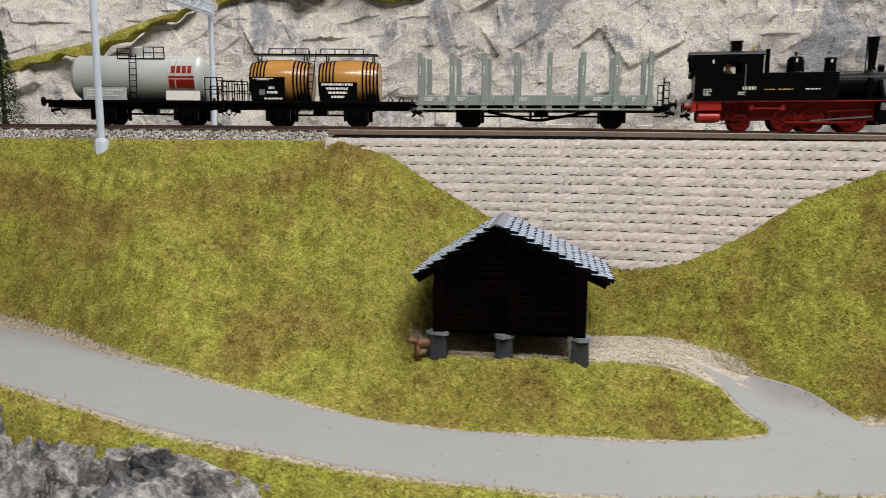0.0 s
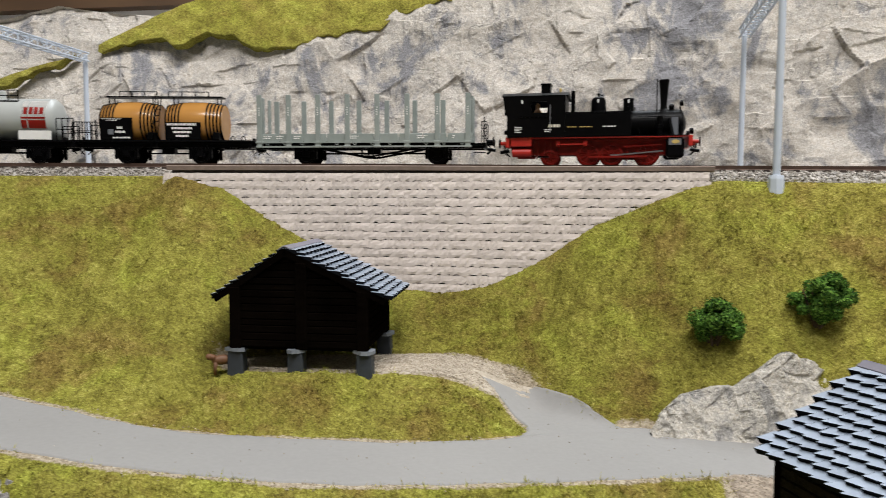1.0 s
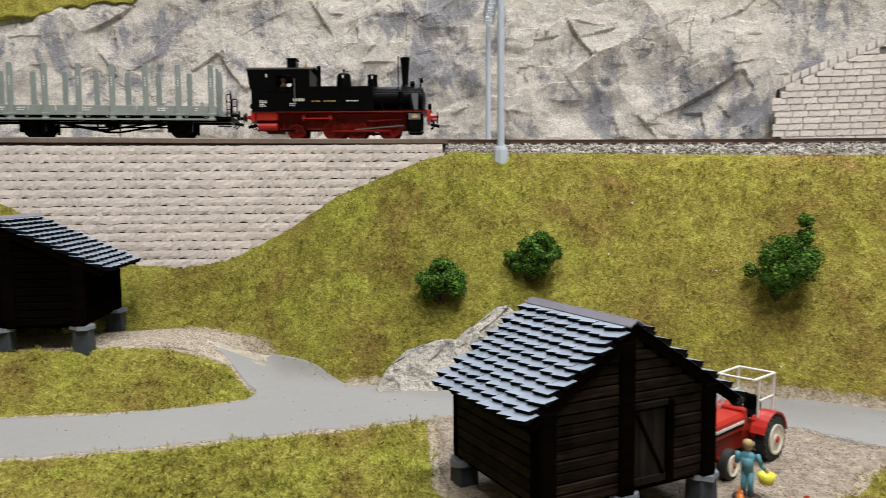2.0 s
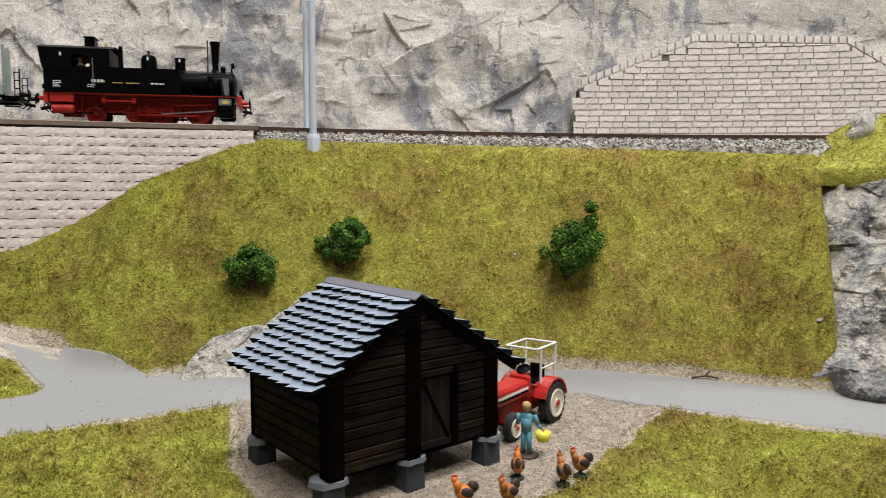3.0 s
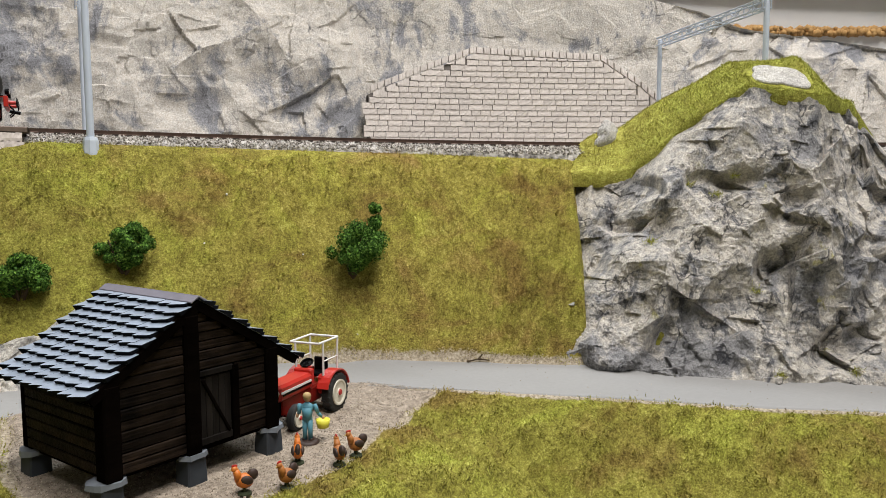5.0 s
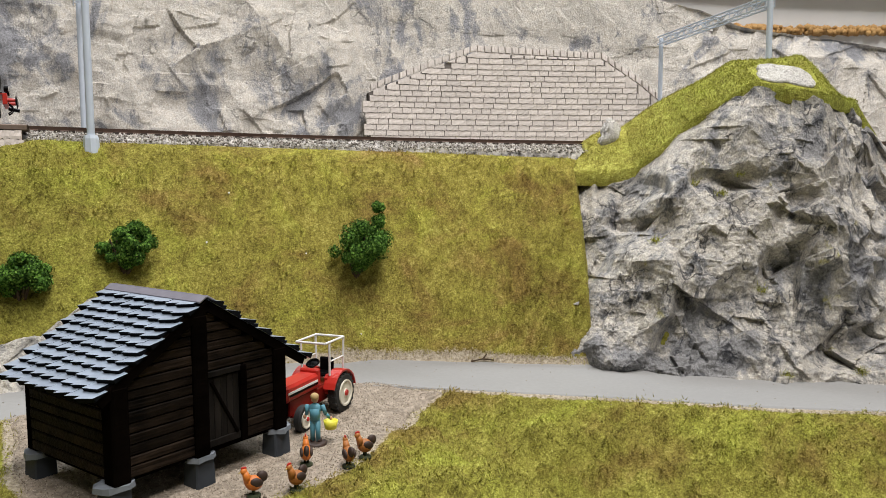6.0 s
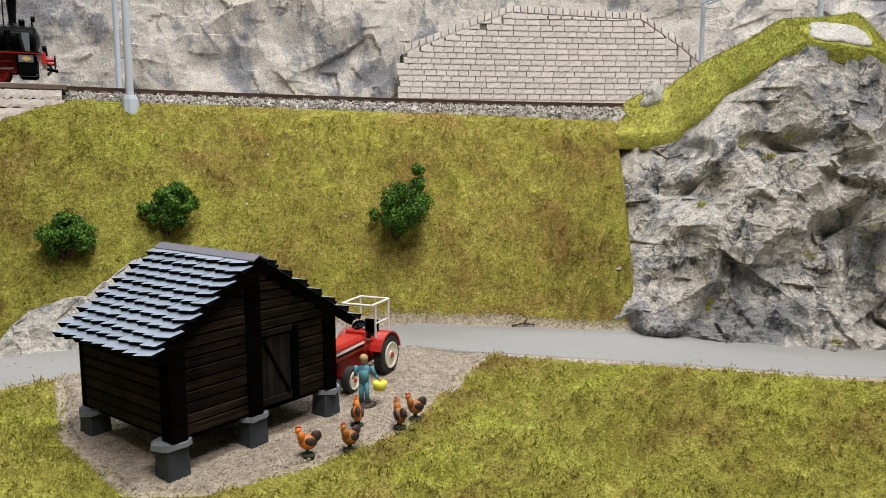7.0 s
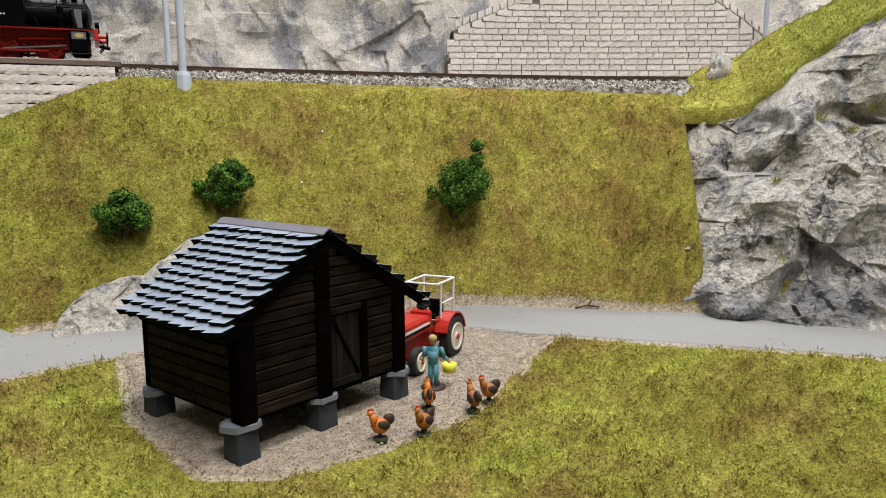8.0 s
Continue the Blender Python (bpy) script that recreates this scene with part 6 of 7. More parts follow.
def tractor(place, turn):
    t = thing("tractor", place, turn, "small red farm tractor with a white roll frame", "tractor")
    for side in (-1, 1):
        tractor_wheel(t, 0, side * 0.8, 0.76, 0.38, side, 20)
        tractor_wheel(t, 2.62, side * 0.72, 0.5, 0.26, side, 0)
        bm = bmesh.new()
        n = 10
        for k in range(n):
            a0, a1 = radians(20 + 150 * k / n), radians(20 + 150 * (k + 1) / n)
            vs = []
            for a in (a0, a1):
                for rr in (0.85, 0.91):
                    for yy in (0.5, 0.98):
                        vs.append(bm.verts.new((rr * math.cos(a), side * yy, 0.76 + rr * math.sin(a))))
            for f in ((0, 1, 5, 4), (2, 6, 7, 3), (0, 4, 6, 2), (1, 3, 7, 5)):
                bm.faces.new([vs[q] for q in f])
        bmesh.ops.remove_doubles(bm, verts=bm.verts, dist=0.001)
        bmesh.ops.recalc_face_normals(bm, faces=bm.faces)
        m = part("mudguard", bm, REDPAINT, t)
        boxes(m, "mudguard_side", REDPAINT, (-0.62, side * 0.52 - 0.03, 0.8), (0.66, side * 0.52 + 0.03, 1.55), 0.1)
        boxes(t, "hood_stripe", WHITEPAINT, (1.1, side * 0.435 - 0.012, 1.42), (3.1, side * 0.435 + 0.012, 1.5))
        boxes(t, "hood_stripe", BLACKPAINT, (1.1, side * 0.435 - 0.013, 1.33), (3.0, side * 0.435 + 0.013, 1.4))
        boxes(t, "engine_side", DARKRED, (1.0, side * 0.3 - 0.05, 0.6), (2.9, side * 0.3 + 0.05, 1.15), 0.02)
        l = turned(t, "headlamp", CREAM, [(-0.08, 0.05), (0.05, 0.13), (0.07, 0.1)], at(3.18, side * 0.3, 1.45), 14)
        for x in (-0.55, 0.5):
            bar(t, "roll_bar", WHITEPAINT, (x, side * 0.6, 1.5), (x * 1.05, side * 0.62, 2.8), 0.045, sides=8)
        bar(t, "roll_rail", WHITEPAINT, (-0.6, side * 0.62, 2.8), (0.85, side * 0.62, 2.8), 0.045, sides=8)
        bar(t, "roll_rail", WHITEPAINT, (-0.56, side * 0.61, 2.05), (0.5, side * 0.61, 2.05), 0.03, sides=8)
    for x in (-0.6, 0.85):
        bar(t, "roll_rail", WHITEPAINT, (x, -0.62, 2.8), (x, 0.62, 2.8), 0.045, sides=8)
    boxes(t, "hood", REDPAINT, (0.95, -0.42, 1.12), (3.15, 0.42, 1.72), 0.1)
    boxes(t, "grille", BLACKPAINT, (3.13, -0.32, 0.85), (3.2, 0.32, 1.6), 0.03)
    boxes(t, "engine", BLACKPAINT, (0.9, -0.26, 0.5), (3.0, 0.26, 1.15), 0.05)
    boxes(t, "gearbox", DARKRED, (-0.5, -0.35, 0.5), (1.0, 0.35, 1.15), 0.08)
    bar(t, "front_axle", DARKRED, (2.62, -0.7, 0.56), (2.62, 0.7, 0.56), 0.1, sides=8)
    bar(t, "rear_axle", DARKRED, (0, -0.8, 0.86), (0, 0.8, 0.86), 0.14, sides=10)
    seat = boxes(t, "seat", BLACKPAINT, (-0.35, -0.3, 1.35), (0.25, 0.3, 1.5), 0.06)
    boxes(seat, "backrest", BLACKPAINT, (-0.42, -0.3, 1.45), (-0.28, 0.3, 2.0), 0.05)
    bar(t, "steering_column", BLACKPAINT, (1.0, 0, 1.5), (0.7, 0, 2.0), 0.04, sides=6)
    turned(t, "steering_wheel", BLACKPAINT, [(-0.03, 0.24), (0, 0.27), (0.03, 0.24), (0, 0.21), (-0.03, 0.24)], at(0.7, 0, 2.0, Matrix.Rotation(-1.1, 4, "Y")), 20)
    boxes(t, "dashboard", REDPAINT, (0.8, -0.4, 1.3), (1.05, 0.4, 1.85), 0.05)
    return t


tractor((27.9, 16.85, -0.33), 206)

# ---- painted figures, each one plain mesh ----


def figure(name, place, turn, label, category, pieces, group=""):
    """One mesh of several turned and boxed shapes, with a paint for each."""
    bm = bmesh.new()
    mats = []
    for mat, draw in pieces:
        if mat not in mats:
            mats.append(mat)
        old = set(bm.faces)
        draw(bm)
        for f in bm.faces:
            if f not in old:
                f.material_index = mats.index(mat)
                f.smooth = True
    ob = part(name, bm, mats[0])
    for m in mats[1:]:
        ob.data.materials.append(m)
    ob.matrix_world = pose(*[c * U for c in place], 0, 0, turn)
    return tagged(ob, label, category, group)


def egg(centre, radii, tilt=0.0):
    def draw(bm):
        m = Matrix.Translation(centre) @ Matrix.Rotation(tilt, 4, "Y") @ Matrix.Diagonal((*radii, 1))
        bmesh.ops.create_uvsphere(bm, u_segments=14, v_segments=9, radius=1, matrix=m)
    return draw


def stick(a, b, r0, r1):
    return lambda bm: rod(bm, a, b, r0, r1, 10)


STRAW = speckled("painted_fair_hair", (0.36, 0.24, 0.1), (0.5, 0.36, 0.17), 300, 0.7)
figure("farmer_figurine", (25.5, 13.75, -0.36), 40, "painted farmer figurine in blue overalls on a dark base", "figurine", [
    (BLUECLOTH, stick((0, -0.1, 0.15), (0, -0.085, 0.85), 0.075, 0.1)), (BLUECLOTH, stick((0, 0.1, 0.15), (0, 0.085, 0.85), 0.075, 0.1)),
    (BLUECLOTH, egg((0, 0, 0.9), (0.13, 0.18, 0.18))), (BLUECLOTH, stick((0, 0, 0.88), (0, 0, 1.28), 0.16, 0.2)), (BLUECLOTH, egg((0, 0, 1.26), (0.14, 0.225, 0.2))),
    (BLUECLOTH, stick((0, 0.26, 1.38), (0.02, 0.3, 1.05), 0.075, 0.065)), (BLUECLOTH, stick((0, -0.26, 1.38), (0.05, -0.36, 1.08), 0.075, 0.065)),
    (BLUECLOTH, stick((0.05, -0.36, 1.08), (0.15, -0.46, 0.92), 0.065, 0.055)), (SKIN, egg((0.02, 0.36, 0.98), (0.07, 0.06, 0.09))), (SKIN, egg((0.16, -0.5, 0.9), (0.07, 0.06, 0.07))),
    (SKIN, egg((0.02, 0, 1.62), (0.14, 0.13, 0.17))), (STRAW, egg((-0.02, 0, 1.68), (0.15, 0.145, 0.13))),
    (HENDARK, lambda bm: lathe(bm, [(0, 0.4), (0.1, 0.4), (0.14, 0.32)], 20, at(0, 0, 0, UPRIGHT))), (HENDARK, egg((0.06, -0.12, 0.17), (0.15, 0.09, 0.07))), (HENDARK, egg((0.06, 0.12, 0.17), (0.15, 0.09, 0.07)))])
bm = bmesh.new()
lathe(bm, [(0, 0.02), (0, 0.19), (0.28, 0.25), (0.28, 0.22), (0.03, 0.16), (0.03, 0.02)], 20, UPRIGHT, close=False)
basket = part("basket", bm, YELLOWPLASTIC, smooth=True)
basket.matrix_world = pose(25.93 * U, 13.46 * U, 0.19 * U)
tagged(basket, "small yellow basket held by the farmer figurine", "basket")


def hen(place, turn, bright):
    a, b = (HENORANGE, HENDARK) if bright else (HENBROWN, HENDARK)
    figure("hen_figurine", place, turn, "orange-brown painted hen figurine on gravel" if bright else "dark brown painted hen figurine on gravel", "figurine", [
        (a, egg((0, 0, 0.42), (0.27, 0.19, 0.22), -0.35)), (a, stick((0.14, 0, 0.48), (0.25, 0, 0.78), 0.14, 0.08)), (a, egg((0.27, 0, 0.8), (0.1, 0.085, 0.09))),
        (b, egg((-0.24, 0, 0.56), (0.17, 0.09, 0.17), -0.6)), (b, egg((-0.05, 0.14, 0.46), (0.19, 0.07, 0.13), -0.3)), (b, egg((-0.05, -0.14, 0.46), (0.19, 0.07, 0.13), -0.3)),
        (REDPAINT, egg((0.27, 0, 0.89), (0.09, 0.025, 0.05))), (YELLOWPAINT, stick((0.34, 0, 0.79), (0.42, 0, 0.77), 0.03, 0.005)),
        (DARKGREEN, stick((0.02, 0.05, 0.08), (0, 0.05, 0.3), 0.035, 0.04)), (DARKGREEN, stick((0.02, -0.05, 0.08), (0, -0.05, 0.3), 0.035, 0.04)), (DARKGREEN, lambda bm: lathe(bm, [(0, 0.2), (0.07, 0.2), (0.1, 0.14)], 14, at(0, 0, 0, UPRIGHT)))], "hens")


HENBROWN = speckled("painted_brown_feathers", (0.2, 0.06, 0.014), (0.5, 0.19, 0.04), 350, 0.55, 0, 0.4, 120)
for x, y, turn, bright in ((22.0, 11.6, 165, True), (23.1, 11.1, 190, False), (24.3, 12.45, 60, True), (25.2, 11.45, 75, False), (26.0, 11.65, 170, False)):
    hen((x, y, float(land(x, y)) + 0.02), turn, bright)
CALFBROWN = speckled("painted_dark_calf_hide", (0.08, 0.035, 0.015), (0.2, 0.09, 0.04), 300, 0.6)
figure("calf_figurine", (-0.75, 29.0, 2.2), 200, "small brown painted calf figurine beside the footing", "figurine", [
    (CALFBROWN, egg((0, 0, 0.62), (0.45, 0.2, 0.22))), (CALFBROWN, egg((0.5, 0, 0.78), (0.18, 0.12, 0.14))), (CALFBROWN, stick((0.3, 0, 0.7), (0.48, 0, 0.8), 0.16, 0.1)),
    *[(CALFBROWN, stick((sx * 0.3, sy * 0.12, 0), (sx * 0.28, sy * 0.12, 0.55), 0.05, 0.08)) for sx in (-1, 1) for sy in (-1, 1)]])

# ---- bushes ----


def bush(place, size, seed, label, lean=(0.0, -0.3, 1.0), shoot=None):
    t = thing("bush", place, 0, label, "bush", "bushes")
    rng = random.Random(seed)
    bm = bmesh.new()
    way = Vector(lean).normalized()
    for k in range(5):
        tip = way * size * 0.9 + Vector((rng.uniform(-1, 1), rng.uniform(-1, 1), rng.uniform(-0.3, 0.5))) * size * 0.5
        rod(bm, -way * 0.3, tip, 0.1, 0.03, 6)
    part("trunk", bm, TWIG, t)
    clumps = []
    for k in range(30):
        d = Vector((rng.gauss(0, 1), rng.gauss(0, 1), rng.gauss(0, 1))).normalized()
        c = way * size * 0.85 + Vector((d.x * 1.12, d.y * 0.9, d.z * 0.78)) * size * 0.7 * rng.random() ** 0.4
        clumps.append((c, size * rng.uniform(0.16, 0.3)))
    if shoot:
        for k in range(13):
            clumps.append((Vector(shoot[0]).lerp(Vector(shoot[1]), k / 12) + Vector((rng.gauss(0, 0.24), rng.gauss(0, 0.15), rng.gauss(0, 0.1))), rng.uniform(0.3, 0.55) - 0.015 * k))
    pts, faces = [], []
    for c, r in clumps:
        for k in range(340):
            d = Vector((rng.gauss(0, 1), rng.gauss(0, 1), rng.gauss(0, 1))).normalized()
            p = c + d * r * rng.uniform(0.55, 1.05)
            side = d.orthogonal().normalized()
            side.rotate(Matrix.Rotation(rng.uniform(0, 6.28), 3, d))
            up = d.cross(side)
            n = rng.uniform(0.03, 0.075)
            i = len(pts)
            pts += [tuple(p - side * n), tuple(p + up * n * 0.8 + d * n * 0.6), tuple(p + side * n), tuple(p - up * n * 0.7 + d * n * rng.uniform(-0.5, 0.9))]
            faces += [(i, i + 1, i + 2), (i, i + 2, i + 3)]
    crown = sheet("crown", pts, faces, LEAVES, t, smooth=False)
    crown["kind"] = "stuff"
    return t


LEAVES = scattered("dark_green_foam_leaves", [(0, (0.015, 0.04, 0.007)), (0.45, (0.05, 0.125, 0.018)), (0.8, (0.12, 0.25, 0.035)), (1, (0.22, 0.38, 0.07))])
for (x, y), size, seed, label, shoot in (((20.25, 28.0), 1.4, 3, "low dark green bush on the grass bank", None), ((24.5, 27.65), 1.55, 11, "dark green bush on the grass bank", None), ((34.4, 23.45), 1.9, 17, "dark green bush with a tall side shoot", ((0.9, -0.1, 1.4), (1.5, -0.3, 3.5)))):
    bush((x, y, float(land(x, y)) - 0.05), size, seed, label, shoot=shoot)


def fir(place, height, seed):
    t = thing("fir_tree", place, 0, "dark green model fir tree beside the track", "tree")
    rng = random.Random(seed)
    bar(t, "trunk", TWIG, (0, 0, -0.2), (0, 0, height), 0.18, 0.03, 8)
    pts, faces = [], []
    for k in range(5200):
        h = rng.random() ** 1.3
        tier = 1 - 0.25 * ((h * 9) % 1)
        r = (1 - h) * height * 0.3 * tier * rng.uniform(0.5, 1.0) + 0.04
        a = rng.uniform(0, 6.283)
        p = Vector((r * math.cos(a), r * math.sin(a), 0.08 * height + h * height * 0.95 - 0.15 * r))
        w = Vector((-math.sin(a), math.cos(a), 0)) * 0.05
        o = Vector((math.cos(a), math.sin(a), -0.35)) * rng.uniform(0.12, 0.3)
        i = len(pts)
        pts += [tuple(p - w), tuple(p + w), tuple(p + o)]
        faces.append((i, i + 1, i + 2))
    sheet("crown", pts, faces, LEAVES_FIR, t, smooth=False)["kind"] = "stuff"
    return t


LEAVES_FIR = scattered("dark_fir_needles", [(0, (0.006, 0.016, 0.006)), (0.6, (0.016, 0.04, 0.014)), (1, (0.04, 0.08, 0.03))])
fir((-26.6, 45.5, 10.9), 6.2, 5)

# ---- small litter on the banks ----
for k, (x, y, r) in enumerate(((29.9, 28.0, 0.07), (28.2, 27.1, 0.06), (25.6, 26.1, 0.07), (32.5, 25.0, 0.05), (33.8, 22.2, 0.05), (26.9, 12.6, 0.06))):
    bm = bmesh.new()
    bmesh.ops.create_icosphere(bm, subdivisions=1, radius=r)
    for v in bm.verts:
        v.co = v.co * random.Random(k * 50 + v.index).uniform(0.7, 1.2)
    ob = part("chalk_chip", bm, WHITEPAINT)
    ob.matrix_world = pose(x * U, y * U, (float(land(x, y)) + 0.1) * U)
    tagged(ob, "tiny white plaster chip lying on the grass", "chip", "plaster chips")
bm = bmesh.new()
for a, b in (((-0.7, 0, 0.05), (-0.1, 0.05, 0.16)), ((-0.1, 0.05, 0.16), (0.45, -0.02, 0.1)), ((-0.1, 0.05, 0.16), (0.1, 0.1, 0.4))):
    rod(bm, a, b, 0.05, 0.03, 6)
twig = part("twig", bm, TWIG)
twig.matrix_world = pose(38.4 * U, 18.1 * U, (float(land(38.4, 18.1)) + 0.05) * U, 0, 0, -40)
tagged(twig, "short dark twig lying at the bank's foot", "twig")

# ---- loose gravel ----
rng = np.random.default_rng(9)
gxs, gys = rng.uniform(12, 34, 52000), rng.uniform(8, 22, 52000)
ok = gravel_mask(gxs, gys) > 0.1
pebbles("loose_gravel", np.stack([gxs[ok], gys[ok], land(gxs[ok], gys[ok]) + 0.045], -1), 0.027, GRAVEL_STONE, "loose beige gravel chips in the yard", 12)
gxs, gys = rng.uniform(-2, 15, 24000), rng.uniform(28, 33, 24000)
ok = (gravel_mask(gxs, gys) > 0.0) & (road_mask(gxs, gys) < 0)
pebbles("loose_gravel", np.stack([gxs[ok], gys[ok], land(gxs[ok], gys[ok]) + 0.045], -1), 0.03, scattered("sand_chips", SAND_STONE_TONES), "loose pale sand grains under the barn on the knoll", 16)
gxs, gys = rng.uniform(-40, 55, 60000), rng.uniform(-10, 40, 60000)
rim = np.maximum(road_mask(gxs, gys), gravel_mask(gxs, gys))
ok = (rim < 0.12) & (rim > -0.32 + 0.25 * ripple(gxs, gys, 1.3)) & (road_mask(gxs, gys) < 0.1) & ((road_mask(gxs, gys) > -0.9) | (rim > -0.3))
pebbles("verge_grit", np.stack([gxs[ok], gys[ok], land(gxs[ok], gys[ok]) + 0.02], -1), 0.035, GRAVEL_STONE, "pale sandy grit along the road edges", 13)

gxs, gys = rng.uniform(-30, 50, 5000), rng.uniform(0, 30, 5000)
ok = (road_mask(gxs, gys) > 0.15) & (rng.random(5000) < 0.25)
pebbles("road_grit", np.stack([gxs[ok], gys[ok], land(gxs[ok], gys[ok]) + 0.045], -1), 0.028, GRAVEL_STONE, "a few stray grains of grit on the road", 14)

# ---- grass fibres ----


def fibres(name, x, y, z, normal, height, seed, mat, label):
    """Static grass: one leaning blade a place, joined."""
    rng = np.random.default_rng(seed)
    n = len(x)
    a = rng.uniform(0, 2 * np.pi, n)
    w = 0.014 + 0.02 * rng.random(n) ** 2
    h = height * (0.45 + 1.1 * rng.random(n) ** 1.6)
    foot = np.stack([x, y, z], -1)
    side = np.stack([np.cos(a), np.sin(a), 0 * a], -1)
    tip = foot + normal * h[:, None] + rng.normal(0, 1.0, (n, 3)) * h[:, None]
    pts = np.stack([foot - side * w[:, None], foot + side * w[:, None], tip], 1).reshape(-1, 3)
    me = bpy.data.meshes.new(name)
    me.vertices.add(3 * n)
    me.vertices.foreach_set("co", (pts * U).astype(np.float32).reshape(-1))
    me.loops.add(3 * n)
    me.loops.foreach_set("vertex_index", np.arange(3 * n, dtype=np.int32))
    me.polygons.add(n)
    me.polygons.foreach_set("loop_start", np.arange(0, 3 * n, 3, dtype=np.int32))
    me.update(calc_edges=True)
    me.materials.append(mat)
    return tagged(new(name, me), label, "grass", kind="stuff")


def grass_blade_paint(name, gain=1.0, patchy=1.0):
    m, n, l, b = material(name)
    g = n.new("ShaderNodeNewGeometry")
    own = ramp(n, l, g.outputs["Random Per Island"], [(0, (0.4,) * 3), (1, (0.7,) * 3)])
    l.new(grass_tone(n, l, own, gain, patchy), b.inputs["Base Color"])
    b.inputs["Roughness"].default_value = 0.8
    b.inputs["Specular IOR Level"].default_value = 0.15
    return m


BLADES = grass_blade_paint("static_grass_fibres", 1.15)
BLADES_CROWN = grass_blade_paint("bright_grass_fibres", 1.5, 0.3)
rng = np.random.default_rng(3)
parts_x, parts_y = [], []
for lo, hi, ylo, yhi, n in ((-30, 12, 17, 38.5, 230000), (8, 50, 15, 36, 430000), (8, 46, 0, 18, 460000)):
    parts_x.append(rng.uniform(lo, hi, n))
    parts_y.append(rng.uniform(ylo, yhi, n))
bx, by = np.concatenate(parts_x), np.concatenate(parts_y)
bare = np.maximum(road_mask(bx, by), gravel_mask(bx, by)) + rng.normal(0, 0.24, len(bx))
wall_toe = turf_start(bx, by)
crag_side = (bx - np.interp(by, [5.9, 10.9, 13.1, 14.9, 20.3], [48.5, 44.8, 43.2, 43.4, 48.4]))
cliff = (bx < -0.5) & (np.interp(bx, LOW_X, LOW_Y) - by > 1.45 + 0.35 * ripple(bx, 0, 0.9) + 2.2 * SMOOTH(-5.5, -0.5, bx))
ok = (bare < -0.24) & (wall_toe > -0.05) & (crag_side < 0.3) & ((bx - by < 27.85) | (by < 13.5)) & ~cliff
bx, by, bare = bx[ok], by[ok], bare[ok]
e = 0.05
zz = land(bx, by)
nrm = np.stack([(land(bx - e, by) - land(bx + e, by)) / (2 * e), (land(bx, by - e) - land(bx, by + e)) / (2 * e), np.ones_like(bx)], -1)
nrm /= np.linalg.norm(nrm, axis=1)[:, None]
lift = tufted(bx, by) * (1 - SMOOTH(-0.8, 0.0, bare))
fibres("grass", bx, by, zz + lift - 0.02, nrm * 0.6 + np.array([0, 0, 0.4]), np.where((by < 17.5) & (bx > 8), 0.05, 0.07) * np.clip(0.8 + 2.5 * (tufted(bx, by) - 0.2 * smooth_noise(np.stack([bx, by * 1.25, 0 * bx], -1) * 0.33, 50)), 0.35, 1.25), 6, BLADES, "short olive green static grass fibres on the banks")
uv = rng.random((60000, 2)) * (5.2, 0.75)
uv = uv[((uv[:, 0] - 3.5) / 0.5) ** 2 + ((uv[:, 1] - 0.16) / 0.13) ** 2 > 1]
cp = np.array([tuple(crown_point(u, v)) for u, v in uv])
fibres("grass", cp[:, 0], cp[:, 1], cp[:, 2] - 0.02, np.tile((-0.2, -0.2, 0.9), (len(cp), 1)), 0.055, 7, BLADES_CROWN, "bright green grass fibres on the crag's crown")

# yellow-green tufts in the crag's crevices
tuft_rng = np.random.default_rng(15)
tuft_at = np.array([(46.9, 11.0, 8.6), (47.0, 9.4, 8.1), (48.0, 9.0, 9.1), (46.2, 6.6, 3.4), (44.6, 12.0, 5.6), (49.6, 4.0, -0.5), (47.2, 6.9, -0.6)])
CRAG_HITS = []
deps = bpy.context.evaluated_depsgraph_get()
for c in tuft_at:
    start, way = Vector(c * U) + Vector((-0.7, -0.66, 0.1)) * 0.06, Vector((0.7, 0.66, -0.1)).normalized()
    hit, place, _, _, ob, _ = scene.ray_cast(deps, start, way)
    if hit and ob.name.startswith("crag"):
        CRAG_HITS.append(np.array(place) / U)
tp = np.concatenate([c + tuft_rng.normal(0, 0.16, (160, 3)) * (1, 1, 0.5) for c in CRAG_HITS]) if CRAG_HITS else np.zeros((1, 3))
fibres("grass_tufts", tp[:, 0], tp[:, 1], tp[:, 2], np.tile((-0.5, -0.5, 0.7), (len(tp), 1)), 0.13, 8, BLADES_CROWN, "yellow-green grass tufts growing on the rock crag")

# ---- blocks of the two stone walls, laid last ----
lay_blocks(wall, BLOCKS, 3.6, 32.4, 4.72, 16, 0.435, FACE, lambda p, z: z + 0.35 > float(land(p.x, p.y - 0.25)) and z < 10.85, 21)

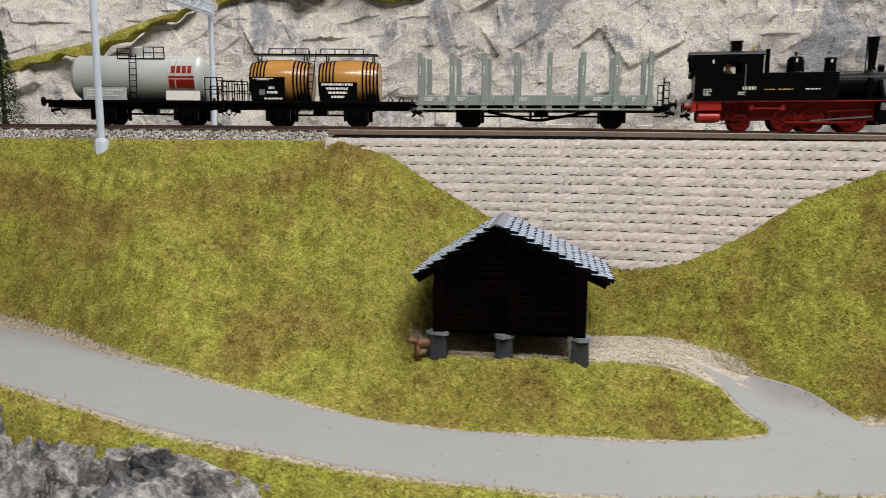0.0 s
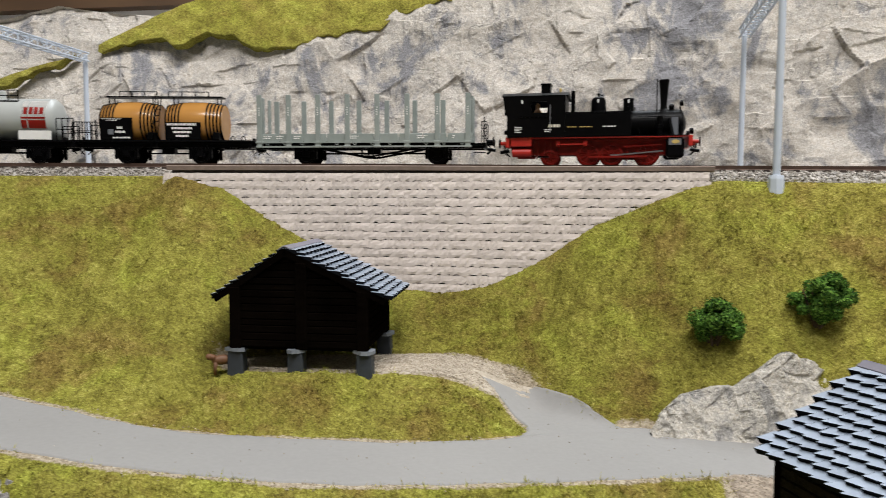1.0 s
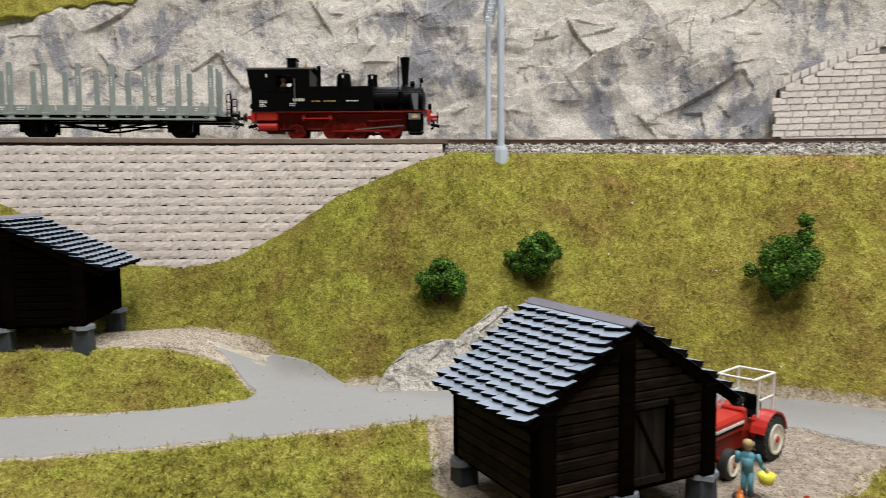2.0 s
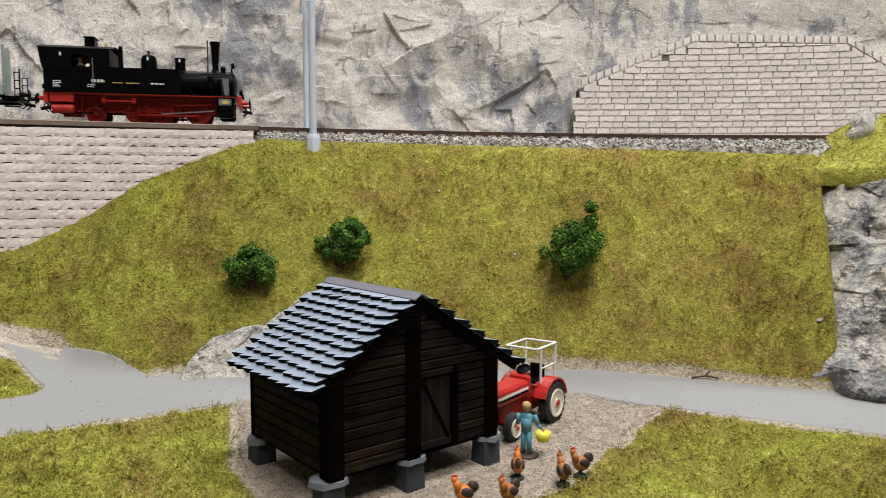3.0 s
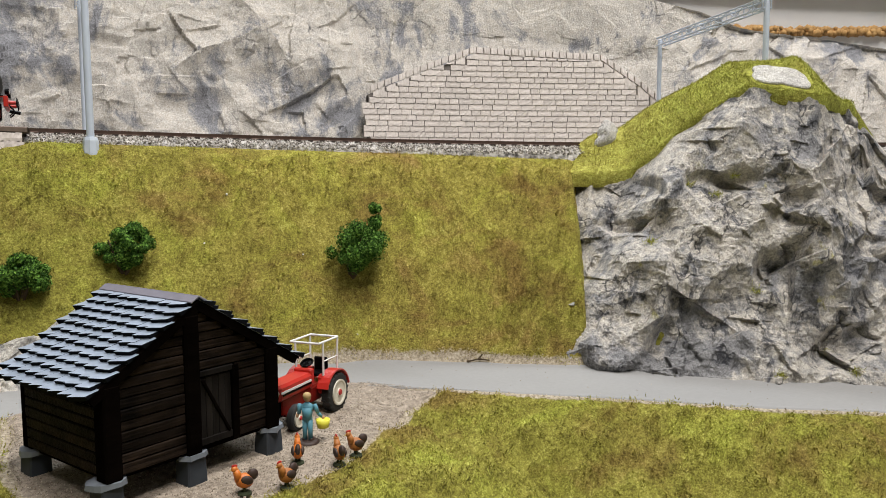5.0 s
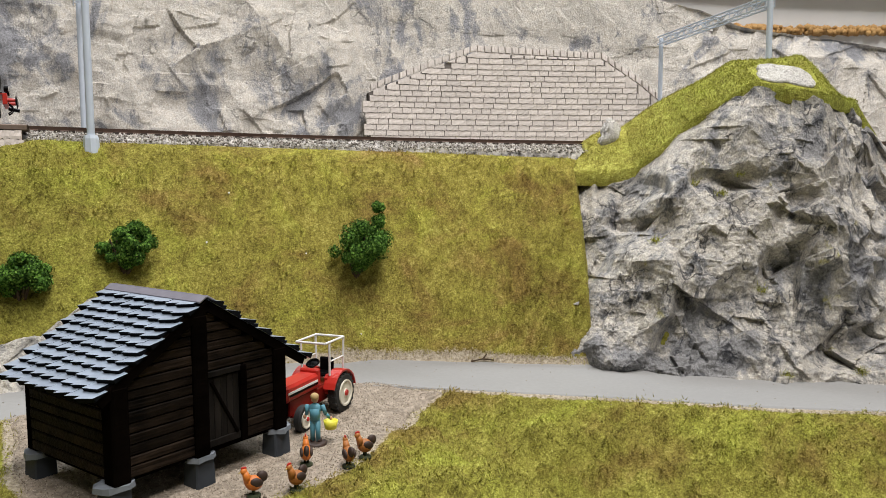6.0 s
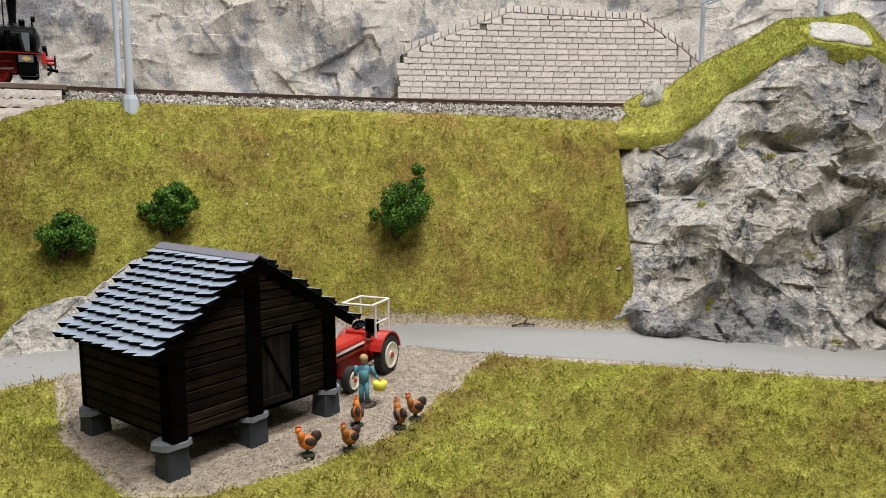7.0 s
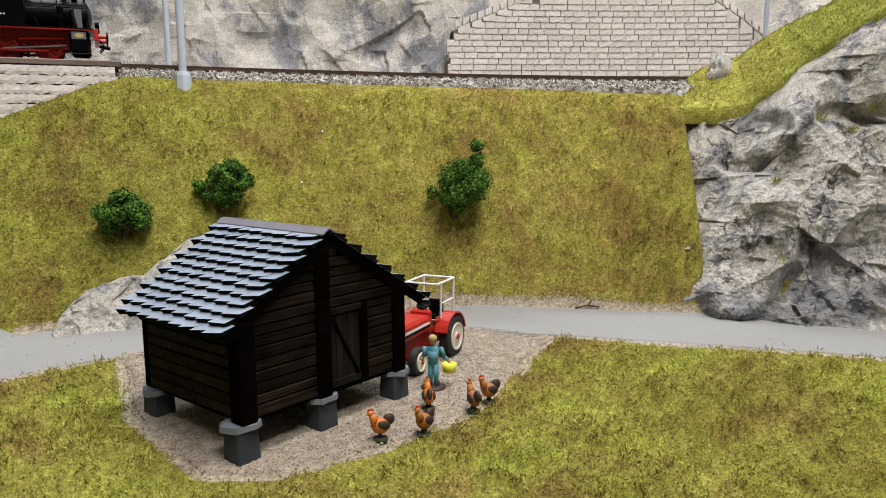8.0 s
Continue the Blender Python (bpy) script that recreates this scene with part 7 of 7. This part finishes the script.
RIM = lambda s: float(np.interp(s, [52.5, 56.3, 59.9, 64.9, 69.2, 72.0, 75], [15.9, 17.6, 19.1, 18.9, 18.7, 16.7, 14.0]))
pts = []
for s in np.linspace(52.5, 75, 60):
    for r, z in ((114.5, 10.0), (114.5, RIM(s) - 0.62), (115.6, RIM(s) - 0.62), (115.6, 10.0)):
        p, _ = on_arc(r, s)
        pts.append((p.x, p.y, z))
rear_wall = tagged(sheet("retaining_wall", pts, grid_faces(60, 4, True), JOINT_PALE, smooth=False), "pale squared stone retaining wall against the rock", "wall", kind="structure")
ASHLAR = {n: [shared(hewn_block(n - 0.04, 0.4, 0.3, 90 + 10 * k + int(n * 100), 0.02, 0.05, 0.016), "stone_block", STONE_PALE) for k in range(3)] for n in (0.75, 0.95, 1.15)}


def arc_s(p):
    return 103 * math.atan2(p.x - ARC_X, p.y - ARC_Y)


def under_rim(p, z, margin):
    """Whether a block of the rear wall lies whole under its upright rim course."""
    return z + 0.2 < min(RIM(arc_s(p) - 0.45), RIM(arc_s(p) + 0.45)) - margin


lay_blocks(rear_wall, ASHLAR, 52.6, 74.5, 11.0, 19, 0.43, lambda z: 114.42, lambda p, z: under_rim(p, z, 0.5), 33)
rng = random.Random(71)
for side in range(2):
    # blocks cut to the slant of the rim, then the upright rim stones
    s = 52.6 if side else 52.75
    while s < 74.6:
        n = 0.5 if side else rng.choice((0.75, 0.95))
        a, b = RIM(s) - (0.03 if side else 0.56), RIM(s + n) - (0.03 if side else 0.56)
        p, turn = on_arc(114.42, s + n / 2)
        mid = (a + b) / 2
        low = RIM(s + n / 2) - 0.52 if side else 11.0 - 0.215 + 0.43 * max(0, math.floor((min(RIM(s - 0.2), RIM(s + n + 0.2)) - 0.5 - 0.2 - 11.0) / 0.43 + 1.0))
        if mid - low > 0.12:
            bm = hewn_block(n - 0.05, 1.0, 0.3, 400 + int(s * 10) + side, 0.01, 0.05, 0.016)
            for v in bm.verts:
                u, w = v.co.x / n + 0.5, v.co.z + 0.5
                v.co.z = (low + 0.03 + ((b - a) * (u - 0.5) if side else 0)) * (1 - w) + (a + (b - a) * u) * w - mid
            ob = new("stone_block", shared(bm, "stone_block", STONE_PALE))
            ob.parent = rear_wall
            ob.matrix_basis = Matrix.Translation((p.x * U, p.y * U, mid * U)) @ Matrix.Rotation(turn, 4, "Z")
        s += n
